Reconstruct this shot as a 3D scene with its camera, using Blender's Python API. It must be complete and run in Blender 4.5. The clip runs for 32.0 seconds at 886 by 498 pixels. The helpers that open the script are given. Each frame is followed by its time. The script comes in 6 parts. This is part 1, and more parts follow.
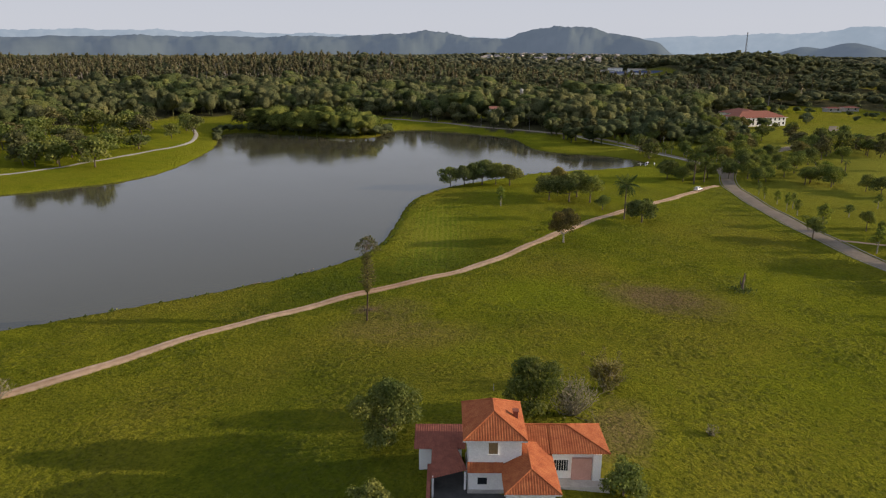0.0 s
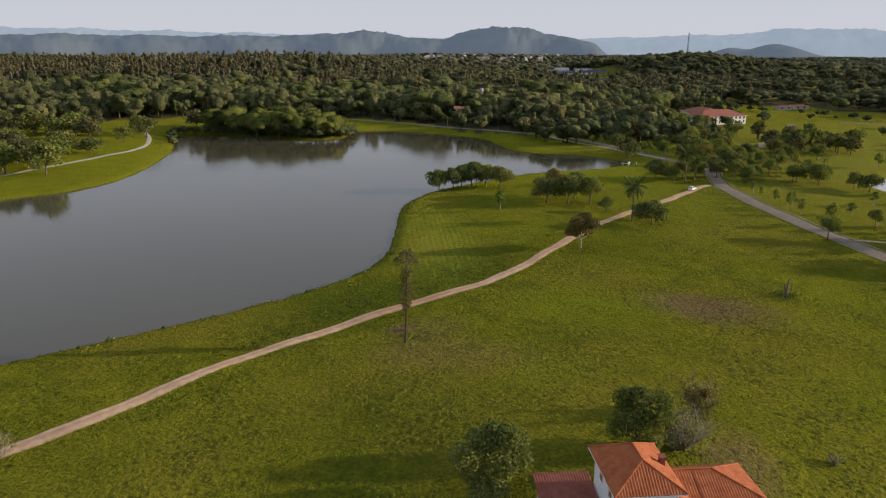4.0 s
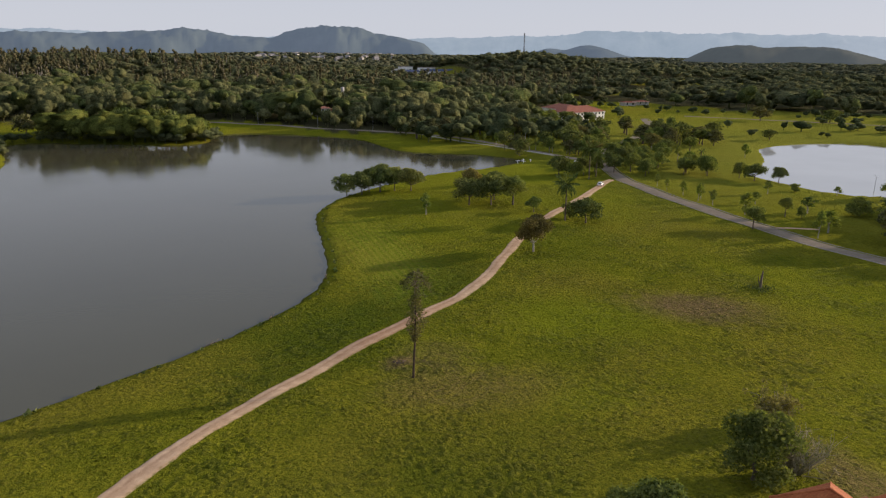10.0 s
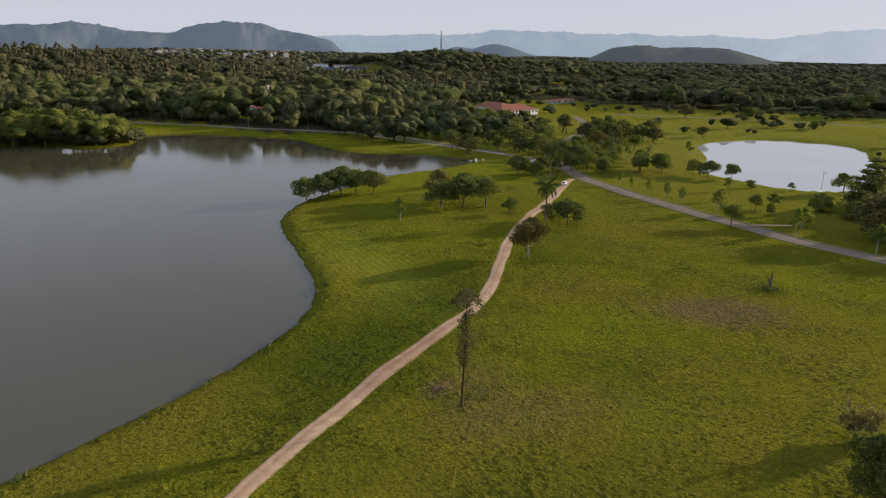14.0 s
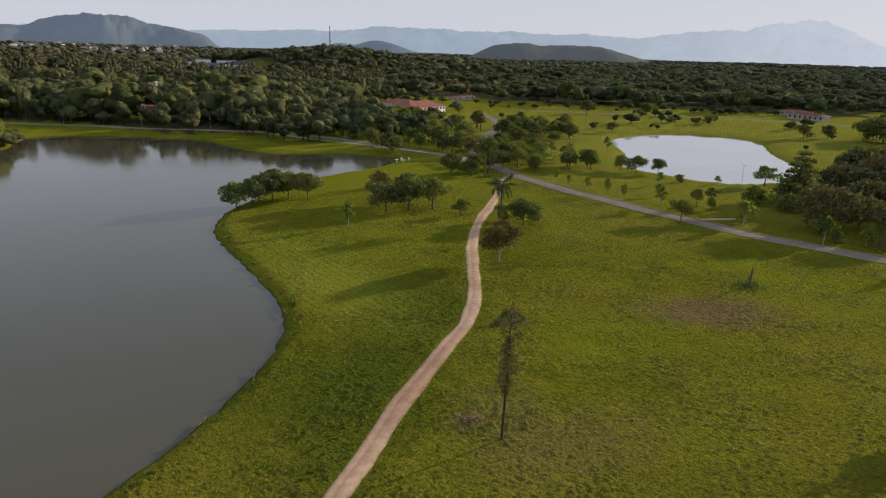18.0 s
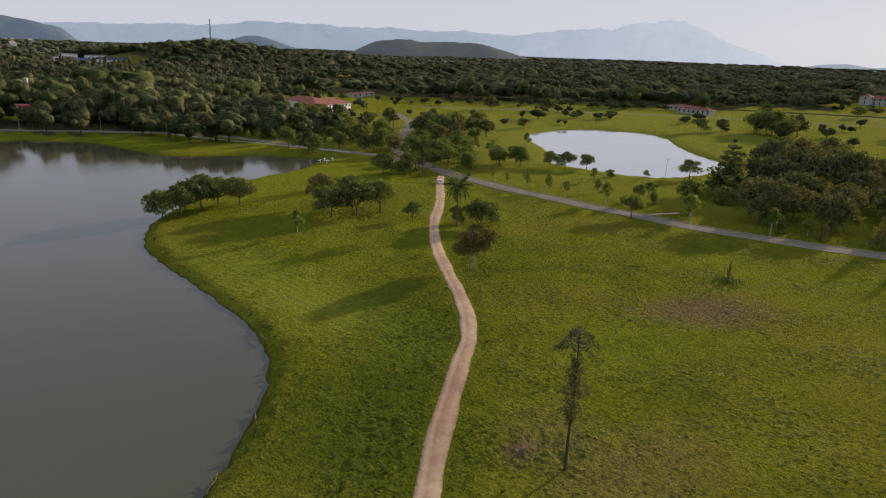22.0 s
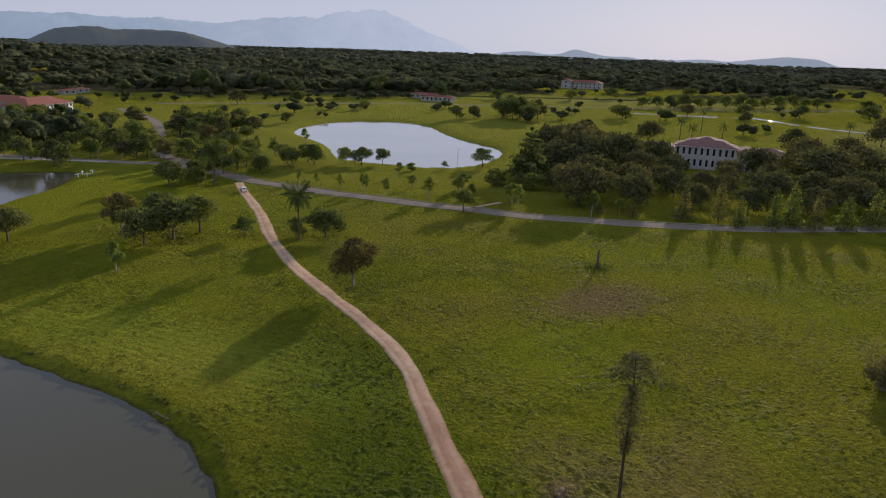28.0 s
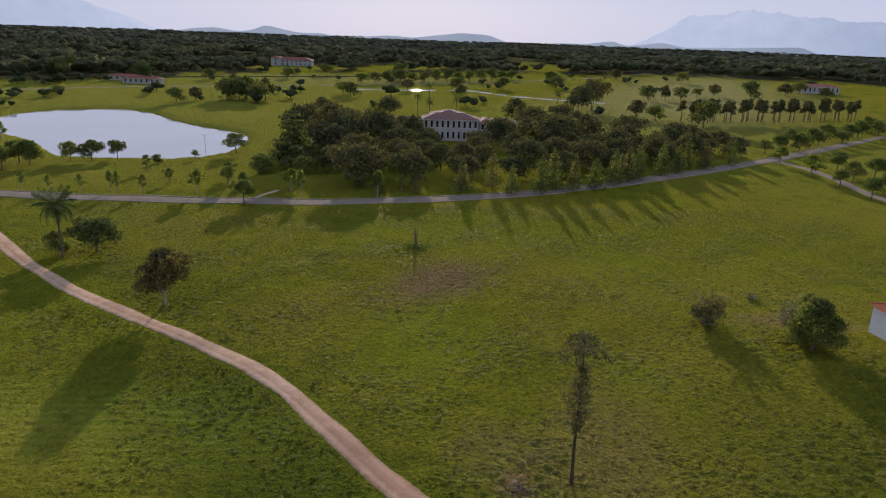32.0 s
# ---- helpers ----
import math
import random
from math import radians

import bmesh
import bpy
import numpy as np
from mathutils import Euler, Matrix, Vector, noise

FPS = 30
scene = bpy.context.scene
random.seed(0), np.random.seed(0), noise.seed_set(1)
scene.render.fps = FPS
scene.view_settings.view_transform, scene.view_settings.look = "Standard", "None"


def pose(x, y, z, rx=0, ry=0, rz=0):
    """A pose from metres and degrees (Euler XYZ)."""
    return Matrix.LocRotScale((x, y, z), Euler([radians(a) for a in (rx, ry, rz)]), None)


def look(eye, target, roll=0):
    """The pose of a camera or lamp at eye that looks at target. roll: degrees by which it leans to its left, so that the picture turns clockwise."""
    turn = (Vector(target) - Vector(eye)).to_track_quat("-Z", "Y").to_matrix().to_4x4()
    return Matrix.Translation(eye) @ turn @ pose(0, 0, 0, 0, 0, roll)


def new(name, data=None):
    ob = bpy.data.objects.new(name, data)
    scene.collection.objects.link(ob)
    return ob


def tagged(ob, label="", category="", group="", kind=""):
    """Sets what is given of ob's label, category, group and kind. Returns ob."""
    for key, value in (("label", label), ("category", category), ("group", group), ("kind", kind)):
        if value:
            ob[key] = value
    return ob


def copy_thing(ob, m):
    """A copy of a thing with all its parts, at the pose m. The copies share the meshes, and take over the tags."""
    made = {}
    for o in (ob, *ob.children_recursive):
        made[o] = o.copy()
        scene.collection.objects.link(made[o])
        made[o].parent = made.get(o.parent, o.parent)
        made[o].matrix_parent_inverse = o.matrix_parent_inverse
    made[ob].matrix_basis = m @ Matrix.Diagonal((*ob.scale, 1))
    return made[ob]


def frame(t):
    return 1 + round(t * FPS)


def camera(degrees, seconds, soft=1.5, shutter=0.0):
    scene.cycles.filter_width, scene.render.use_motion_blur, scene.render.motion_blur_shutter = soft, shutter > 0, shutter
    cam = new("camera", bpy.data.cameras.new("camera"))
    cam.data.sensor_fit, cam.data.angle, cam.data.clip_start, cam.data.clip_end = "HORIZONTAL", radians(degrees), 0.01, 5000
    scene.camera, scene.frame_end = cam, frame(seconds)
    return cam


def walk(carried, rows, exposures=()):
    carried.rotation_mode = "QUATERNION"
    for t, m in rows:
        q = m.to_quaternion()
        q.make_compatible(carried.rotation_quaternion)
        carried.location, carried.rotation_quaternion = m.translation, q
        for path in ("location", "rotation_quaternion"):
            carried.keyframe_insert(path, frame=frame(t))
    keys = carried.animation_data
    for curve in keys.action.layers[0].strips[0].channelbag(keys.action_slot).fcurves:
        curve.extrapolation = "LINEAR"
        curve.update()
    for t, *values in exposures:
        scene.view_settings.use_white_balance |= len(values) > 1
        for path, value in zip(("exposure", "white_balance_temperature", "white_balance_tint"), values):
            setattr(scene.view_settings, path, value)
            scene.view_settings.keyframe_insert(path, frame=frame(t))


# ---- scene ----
cam = camera(64.7, 32.0, soft=1.2)
PATH = [
    (0, (15.896, -131.742, 53.442), (15.888, -129.821, 52.885), 0.1),
    (0.5, (13.383, -130.182, 53.242), (13.393, -128.262, 52.681), 0.2),
    (1, (10.848, -128.575, 53.06), (10.869, -126.655, 52.502), 0.1),
    (2, (6.076, -125.134, 52.692), (6.118, -123.214, 52.135), 0.2),
    (2.5, (3.669, -123.452, 52.568), (3.733, -121.532, 52.012), 0.2),
    (3, (1.415, -121.752, 52.473), (1.514, -119.832, 51.919), 0.2),
    (3.5, (-0.913, -120.066, 52.341), (-0.78, -118.149, 51.786), 0.2),
    (5.5, (-9.903, -113.219, 51.63), (-9.643, -111.315, 51.077), 0.3),
    (6, (-12.142, -111.722, 51.51), (-11.841, -109.824, 50.958), 0.2),
    (7, (-16.52, -108.881, 51.134), (-16.137, -106.998, 50.579), 0.4),
    (8, (-20.516, -105.19, 50.823), (-20.054, -103.324, 50.271), 0.5),
    (9, (-24.196, -100.836, 50.494), (-23.655, -98.991, 49.944), 0.5),
    (10, (-27.911, -96.504, 50.155), (-27.295, -94.683, 49.602), 0.6),
    (11, (-31.803, -92.37, 49.786), (-31.114, -90.576, 49.23), 0.7),
    (12, (-35.233, -88.073, 49.586), (-34.485, -86.303, 49.03), 0.8),
    (13, (-38.987, -83.54, 49.436), (-38.191, -81.791, 48.882), 1.1),
    (14, (-42.406, -78.891, 49.168), (-41.554, -77.169, 48.614), 1.1),
    (14.5, (-43.879, -76.461, 49.045), (-42.992, -74.757, 48.49), 1.2),
    (16.5, (-49.242, -66.225, 48.215), (-48.214, -64.601, 47.662), 1.4),
    (17, (-50.489, -63.824, 48.103), (-49.426, -62.222, 47.55), 1.5),
    (18, (-52.908, -59.015, 47.866), (-51.779, -57.461, 47.311), 1.6),
    (19, (-55.521, -54.235, 47.612), (-54.329, -52.729, 47.054), 1.7),
    (20, (-57.699, -49.083, 47.344), (-56.445, -47.628, 46.787), 1.9),
    (21, (-59.548, -44.011, 47.067), (-58.236, -42.608, 46.511), 2.1),
    (22, (-61.231, -38.727, 46.772), (-59.854, -37.386, 46.217), 2.0),
    (23, (-62.73, -33.227, 46.571), (-61.294, -31.95, 46.016), 2.1),
    (24, (-64.131, -27.817, 46.41), (-62.639, -26.605, 45.855), 2.0),
    (24.5, (-64.745, -25.117, 46.406), (-63.223, -23.943, 45.852), 2.0),
    (25, (-65.373, -22.349, 46.453), (-63.811, -21.229, 45.902), 2.0),
    (25.5, (-65.933, -19.473, 46.504), (-64.307, -18.446, 45.954), 2.1),
    (26, (-66.527, -16.563, 46.538), (-64.845, -15.63, 45.99), 2.1),
    (26.5, (-66.831, -13.58, 46.682), (-65.112, -12.72, 46.131), 2.0),
    (28.5, (-67.656, -1.854, 46.963), (-65.849, -1.21, 46.398), 2.0),
    (29, (-67.369, 1.18, 46.962), (-65.549, 1.778, 46.387), 1.9),
    (29.5, (-67.042, 4.153, 46.754), (-65.21, 4.704, 46.171), 1.9),
    (30, (-66.717, 6.929, 46.409), (-64.875, 7.433, 45.814), 2.2),
    (30.5, (-66.207, 9.707, 46.066), (-64.352, 10.15, 45.463), 2.1),
    (31, (-65.37, 12.535, 46.026), (-63.484, 12.831, 45.427), 2.2),
    (31.5, (-64.621, 15.406, 46.056), (-62.713, 15.49, 45.463), 2.15),
    (32, (-63.871, 18.278, 46.087), (-61.963, 18.174, 45.497), 2.1),
]
EXPOSURES = [(0, 0.05, 6500, 17), (9, 0.08, 6450, 17), (20, 0.09, 6400, 17), (25, 0.07, 6300, 18), (28.5, -0.16, 5900, 22), (30.2, -0.14, 5850, 23), (31, -0.08, 5800, 23), (32, -0.02, 5800, 24)]
walk(cam, [(t, look(eye, target, roll)) for t, eye, target, roll in PATH], EXPOSURES)

# ---------- world, sun, exposure ----------
SUN_ELEV, SUN_TURN = radians(13.5), radians(91)
world = bpy.data.worlds.new("sky")
scene.world = world
world.use_nodes = True
wn = world.node_tree.nodes
sky = wn.new("ShaderNodeTexSky")
sky.sky_type = "NISHITA"
sky.sun_disc = False
sky.sun_elevation, sky.sun_rotation = SUN_ELEV, SUN_TURN
sky.air_density, sky.dust_density, sky.ozone_density = 1.0, 1.2, 1.5
# thin even haze over the whole sky evens out and pales the clear-sky colours
pale = wn.new("ShaderNodeMix")
pale.data_type = "RGBA"
pale.inputs["Factor"].default_value = 0.97
way_up = wn.new("ShaderNodeSeparateXYZ")
world.node_tree.links.new(wn.new("ShaderNodeTexCoord").outputs["Generated"], way_up.inputs[0])
haze = wn.new("ShaderNodeValToRGB")
haze.color_ramp.elements[0].position, haze.color_ramp.elements[0].color = 0.03, (5.1, 5.5, 5.85, 1.0)
haze.color_ramp.elements[1].position, haze.color_ramp.elements[1].color = 0.4, (3.4, 4.1, 5.15, 1.0)
overhead = haze.color_ramp.elements.new(0.95)
overhead.color = (4.4, 5.0, 5.8, 1.0)
world.node_tree.links.new(way_up.outputs["Z"], haze.inputs["Fac"])
# the sky brightens towards the sun
to_sun = wn.new("ShaderNodeVectorMath")
to_sun.operation = "DOT_PRODUCT"
to_sun.inputs[1].default_value = (math.sin(SUN_TURN) * math.cos(SUN_ELEV), math.cos(SUN_TURN) * math.cos(SUN_ELEV), math.sin(SUN_ELEV))
world.node_tree.links.new(way_up.inputs[0].links[0].from_socket, to_sun.inputs[0])
glow = wn.new("ShaderNodeMapRange")
glow.inputs["From Min"].default_value, glow.inputs["From Max"].default_value = 0.6, 1.0
glow.inputs["To Min"].default_value, glow.inputs["To Max"].default_value = 1.0, 1.04
world.node_tree.links.new(to_sun.outputs["Value"], glow.inputs["Value"])
brighter = wn.new("ShaderNodeVectorMath")
brighter.operation = "SCALE"
world.node_tree.links.new(haze.outputs["Color"], brighter.inputs[0])
world.node_tree.links.new(glow.outputs["Result"], brighter.inputs["Scale"])
world.node_tree.links.new(brighter.outputs[0], pale.inputs["B"])
world.node_tree.links.new(sky.outputs[0], pale.inputs["A"])
wn["Background"].inputs["Strength"].default_value = 0.108
world.node_tree.links.new(pale.outputs["Result"], wn["Background"].inputs["Color"])
sun_data = bpy.data.lights.new("sun", "SUN")
sun_data.energy, sun_data.angle, sun_data.color = 5.4, radians(0.7), (1.0, 0.84, 0.62)
sun = new("sun", sun_data)
sun_way = Vector((math.sin(SUN_TURN) * math.cos(SUN_ELEV), math.cos(SUN_TURN) * math.cos(SUN_ELEV), math.sin(SUN_ELEV)))
sun.matrix_basis = look(sun_way * 900, (0, 0, 0))


# ---------- materials ----------
def material(name, rough=0.8, metal=0.0, spec=0.3):
    m = bpy.data.materials.new(name)
    m.use_nodes = True
    b = m.node_tree.nodes["Principled BSDF"]
    b.inputs["Roughness"].default_value = rough
    b.inputs["Metallic"].default_value = metal
    b.inputs["Specular IOR Level"].default_value = spec
    return m, m.node_tree, b


def node(tree, kind, **values):
    n = tree.nodes.new(kind)
    for k, v in values.items():
        n.inputs[k.replace("_", " ")].default_value = v
    return n


def position(tree):
    return tree.nodes.new("ShaderNodeNewGeometry").outputs["Position"]


def noise_of(tree, vec, scale, detail=4.0, rough=0.6):
    n = node(tree, "ShaderNodeTexNoise", Scale=scale, Detail=detail, Roughness=rough)
    tree.links.new(vec, n.inputs["Vector"])
    return n.outputs["Fac"]


def ramp(tree, fac, stops):
    r = tree.nodes.new("ShaderNodeValToRGB")
    el = r.color_ramp.elements
    while len(el) < len(stops):
        el.new(0.5)
    for e, (p, c) in zip(el, stops):
        e.position, e.color = p, (*c, 1.0)
    tree.links.new(fac, r.inputs["Fac"])
    return r.outputs["Color"]


def mix(tree, fac, a, b, how="MIX"):
    n = tree.nodes.new("ShaderNodeMix")
    n.data_type, n.blend_type = "RGBA", how
    for sock, v in ((n.inputs["Factor"], fac), (n.inputs["A"], a), (n.inputs["B"], b)):
        if isinstance(v, (int, float)):
            sock.default_value = v
        elif isinstance(v, tuple):
            sock.default_value = (*v, 1.0)
        else:
            tree.links.new(v, sock)
    return n.outputs["Result"]


def maths(tree, op, a, b=0.0, clamp=False):
    n = tree.nodes.new("ShaderNodeMath")
    n.operation, n.use_clamp = op, clamp
    for sock, v in zip(n.inputs, (a, b)):
        if isinstance(v, (int, float)):
            sock.default_value = v
        else:
            tree.links.new(v, sock)
    return n.outputs[0]


def span(tree, v, lo, hi):
    n = node(tree, "ShaderNodeMapRange")
    n.inputs["From Min"].default_value, n.inputs["From Max"].default_value = lo, hi
    tree.links.new(v, n.inputs["Value"])
    return n.outputs["Result"]


def bump(tree, bsdf, height, strength=0.4, distance=0.05):
    n = node(tree, "ShaderNodeBump", Strength=strength, Distance=distance)
    tree.links.new(height, n.inputs["Height"])
    tree.links.new(n.outputs["Normal"], bsdf.inputs["Normal"])


def patch(tree, vec, cx, cy, rx, ry, edge, turn=0.0):
    """1 inside an uneven oval spot on the ground, 0 outside."""
    sub = tree.nodes.new("ShaderNodeMapping")
    sub.vector_type = "TEXTURE"
    sub.inputs["Location"].default_value = (cx, cy, 0)
    sub.inputs["Rotation"].default_value = (0, 0, radians(turn))
    sub.inputs["Scale"].default_value = (rx, ry, 1e4)
    tree.links.new(vec, sub.inputs["Vector"])
    ln = tree.nodes.new("ShaderNodeVectorMath")
    ln.operation = "LENGTH"
    tree.links.new(sub.outputs[0], ln.inputs[0])
    wob = maths(tree, "MULTIPLY", maths(tree, "SUBTRACT", noise_of(tree, vec, 0.35, 5.0, 0.7), 0.5), 2.4)
    return span(tree, maths(tree, "ADD", ln.outputs["Value"], wob), 1.0 + edge, 1.0 - edge)


def grass_colour(tree, vec):
    broad = noise_of(tree, vec, 0.022, 3.0)
    mid = noise_of(tree, vec, 0.16, 5.0, 0.65)
    fine = noise_of(tree, vec, 1.7, 6.0, 0.75)
    col = ramp(tree, mid, [(0.3, GRASS_DARK), (0.5, GRASS_MID), (0.7, GRASS_LIGHT)])
    col = mix(tree, span(tree, broad, 0.42, 0.62), col, GRASS_WARM)
    return mix(tree, 0.95, col, ramp(tree, fine, [(0.32, (0.5, 0.56, 0.5)), (0.5, (1, 1, 1)), (0.7, (1.42, 1.36, 1.2))]), "MULTIPLY")


GRASS_DARK, GRASS_MID, GRASS_LIGHT, GRASS_WARM = (0.11, 0.13, 0.0115), (0.166, 0.177, 0.0145), (0.218, 0.22, 0.018), (0.198, 0.186, 0.021)


def lawn_colour(t, p):
    """Grass with its bare, lush and rank patches, and far fields paled for haze."""
    col = grass_colour(t, p)
    dry = ramp(t, noise_of(t, p, 1.6, 6.0, 0.8), [(0.35, (0.13, 0.11, 0.03)), (0.55, (0.24, 0.155, 0.085)), (0.75, (0.34, 0.22, 0.16))])
    lush = (0.185, 0.212, 0.014)
    rough_grass = (0.07, 0.1, 0.01)
    straw = (0.3, 0.28, 0.12)
    # Far grass, distance haze painted in as a paler tone.
    field = (0.225, 0.232, 0.04)
    for cx, cy, rx, ry, turn, to, amount in (
        (63, 12, 12, 6.5, -33, dry, 0.8), (3, -3, 8, 7, 10, dry, 0.34), (14, -8, 9, 6, 0, dry, 0.22), (6, 8, 6, 5, 0, dry, 0.25), (-0.6, 6.1, 2.6, 1.9, 0, dry, 0.75), (37, 15, 13, 9, -20, lush, 0.9),
        (40, -46, 4, 9, -20, dry, 0.7), (-8, 25, 12, 22, -50, rough_grass, 0.75), (18, 44, 11, 20, -42, rough_grass, 0.7), (-20, 6, 9, 5, 30, rough_grass, 0.5),
        (1, -28, 16, 12, 0, rough_grass, 0.4), (30, 90, 10, 16, 20, lush, 0.4), (30, 0, 9, 6, 0, rough_grass, 0.3), (24, -14, 8, 5, 20, lush, 0.5),
        (0, -58, 14, 14, 0, rough_grass, 0.6), (95, 10, 16, 30, 0, lush, 0.4), (60, 60, 12, 20, -40, rough_grass, 0.35), (70, -30, 18, 12, 0, lush, 0.3), (230, 190, 110, 150, 0, field, 0.6), (80, 190, 50, 60, -30, lush, 0.55), (420, 180, 160, 190, 0, field, 0.7), (70, 110, 42, 40, 0, lush, 0.35), (300, -150, 160, 90, 0, field, 0.5), (60, 330, 90, 60, 0, lush, 0.4), (-150, 230, 60, 120, 0, lush, 0.5), (86, -60, 40, 50, 0, lush, 0.3), (470, -200, 170, 75, -35, straw, 0.6), (640, -260, 160, 60, -35, straw, 0.5), (620, 60, 60, 140, 10, straw, 0.35)):
        f = maths(t, "MULTIPLY", patch(t, p, cx, cy, rx, ry, 0.55, turn), amount)
        col = mix(t, f, col, to)
    return col


def hummocks(t, b, p):
    """Uneven clumpy turf, smoother where it is mown beside the water."""
    h = maths(t, "ADD", maths(t, "MULTIPLY", noise_of(t, p, 1.0, 4.0, 0.6), 1.5), maths(t, "MULTIPLY", noise_of(t, p, 2.4, 4.0, 0.65), 0.9))
    mown = maths(t, "SUBTRACT", 1.0, maths(t, "MULTIPLY", patch(t, p, 12, 74, 12, 40, 0.5, 0), 0.6))
    bump(t, b, maths(t, "MULTIPLY", h, mown), 1.0, 1.0)


def ground_material():
    m, t, b = material("lawn", 1.0, spec=0.0)
    p = position(t)
    col = lawn_colour(t, p)
    # mown lines near the water
    wave = node(t, "ShaderNodeTexWave", Scale=0.2, Distortion=1.6, Detail=3.0)
    t.links.new(p, wave.inputs["Vector"])
    f = maths(t, "MULTIPLY", patch(t, p, 12, 76, 11, 38, 0.4, 0), 0.36)
    col = mix(t, f, col, mix(t, wave.outputs["Fac"], (0.13, 0.19, 0.014), (0.24, 0.25, 0.04)))
    # worn earth where the bank drops to the water
    sep = t.nodes.new("ShaderNodeSeparateXYZ")
    t.links.new(p, sep.inputs[0])
    wet = span(t, maths(t, "ADD", sep.outputs["Z"], maths(t, "MULTIPLY", noise_of(t, p, 0.8, 4.0), 0.5)), -1.2, -1.6)
    col = mix(t, wet, col, (0.06, 0.055, 0.025))
    far = t.nodes.new("ShaderNodeVectorMath")
    far.operation = "LENGTH"
    t.links.new(p, far.inputs[0])
    col = mix(t, span(t, far.outputs["Value"], 900, 1250), col, (0.055, 0.066, 0.03))
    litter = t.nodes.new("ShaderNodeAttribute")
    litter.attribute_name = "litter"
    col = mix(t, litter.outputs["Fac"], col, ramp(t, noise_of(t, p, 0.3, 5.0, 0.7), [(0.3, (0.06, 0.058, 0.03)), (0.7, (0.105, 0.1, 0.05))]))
    t.links.new(col, b.inputs["Base Color"])
    hummocks(t, b, p)
    return m


def blade_material():
    m = bpy.data.materials.new("grass_blades")
    m.use_nodes = True
    t = m.node_tree
    b = t.nodes["Principled BSDF"]
    b.inputs["Roughness"].default_value, b.inputs["Specular IOR Level"].default_value = 0.9, 0.05
    g = t.nodes.new("ShaderNodeNewGeometry")
    col = mix(t, 0.5, lawn_colour(t, g.outputs["Position"]), ramp(t, g.outputs["Random Per Island"], [(0.0, (0.85, 0.87, 0.85)), (1.0, (1.25, 1.2, 1.1))]), "MULTIPLY")
    t.links.new(col, b.inputs["Base Color"])
    hummocks(t, b, g.outputs["Position"])
    tr = t.nodes.new("ShaderNodeBsdfTranslucent")
    t.links.new(col, tr.inputs["Color"])
    ms = t.nodes.new("ShaderNodeMixShader")
    ms.inputs[0].default_value = 0.12
    t.links.new(b.outputs[0], ms.inputs[1])
    t.links.new(tr.outputs[0], ms.inputs[2])
    t.links.new(ms.outputs[0], t.nodes["Material Output"].inputs["Surface"])
    return m


def leaf_material(name, dark, mid, light, through_light=0.35, skin=0.0):
    """Foliage; skin gives closed crowns far off a leafy relief of that many metres, coloured darker in its hollows and
    paler on top.
    """
    m = bpy.data.materials.new(name)
    m.use_nodes = True
    t = m.node_tree
    b = t.nodes["Principled BSDF"]
    b.inputs["Roughness"].default_value, b.inputs["Specular IOR Level"].default_value = 1.0, 0.0
    g = t.nodes.new("ShaderNodeNewGeometry")
    o = t.nodes.new("ShaderNodeObjectInfo")
    col = ramp(t, g.outputs["Random Per Island"], [(0.0, tuple(1.8 * c for c in dark)), (0.55, tuple(1.8 * c for c in mid)), (1.0, tuple(1.8 * c for c in light))])
    big = ramp(t, noise_of(t, g.outputs["Position"], 0.09, 3.0), [(0.36, (0.6, 0.7, 0.68)), (0.5, (1, 1, 1)), (0.66, (1.3, 1.16, 1.0))])
    col = mix(t, 0.8, col, big, "MULTIPLY")
    col = mix(t, 0.6, col, ramp(t, o.outputs["Random"], [(0.0, (0.75, 0.85, 0.8)), (1.0, (1.3, 1.15, 1.0))]), "MULTIPLY")
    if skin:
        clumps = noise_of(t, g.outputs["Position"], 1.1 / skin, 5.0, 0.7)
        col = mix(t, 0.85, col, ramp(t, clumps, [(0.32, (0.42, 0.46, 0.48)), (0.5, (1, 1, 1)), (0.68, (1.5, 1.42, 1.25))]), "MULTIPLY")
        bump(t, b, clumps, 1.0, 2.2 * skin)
    t.links.new(col, b.inputs["Base Color"])
    tr = t.nodes.new("ShaderNodeBsdfTranslucent")
    t.links.new(mix(t, 1.0, col, (1.25, 1.25, 1.0) if skin else (1.5, 1.6, 0.6), "MULTIPLY"), tr.inputs["Color"])
    ms = t.nodes.new("ShaderNodeMixShader")
    ms.inputs[0].default_value = through_light
    t.links.new(b.outputs[0], ms.inputs[1])
    t.links.new(tr.outputs[0], ms.inputs[2])
    t.links.new(ms.outputs[0], t.nodes["Material Output"].inputs["Surface"])
    return m


def plain_material(name, a, b_col, scale=1.5, rough=0.85, bump_d=0.02, spec=0.25, metal=0.0):
    m, t, b = material(name, rough, metal, spec)
    p = position(t)
    col = ramp(t, noise_of(t, p, scale, 6.0, 0.7), [(0.3, a), (0.7, b_col)])
    col = mix(t, 0.5, col, ramp(t, noise_of(t, p, scale * 9, 4.0, 0.7), [(0.3, (0.75, 0.75, 0.75)), (0.7, (1.2, 1.2, 1.2))]), "MULTIPLY")
    t.links.new(col, b.inputs["Base Color"])
    if bump_d:
        bump(t, b, noise_of(t, p, scale * 6, 5.0, 0.7), 0.6, bump_d)
    return m


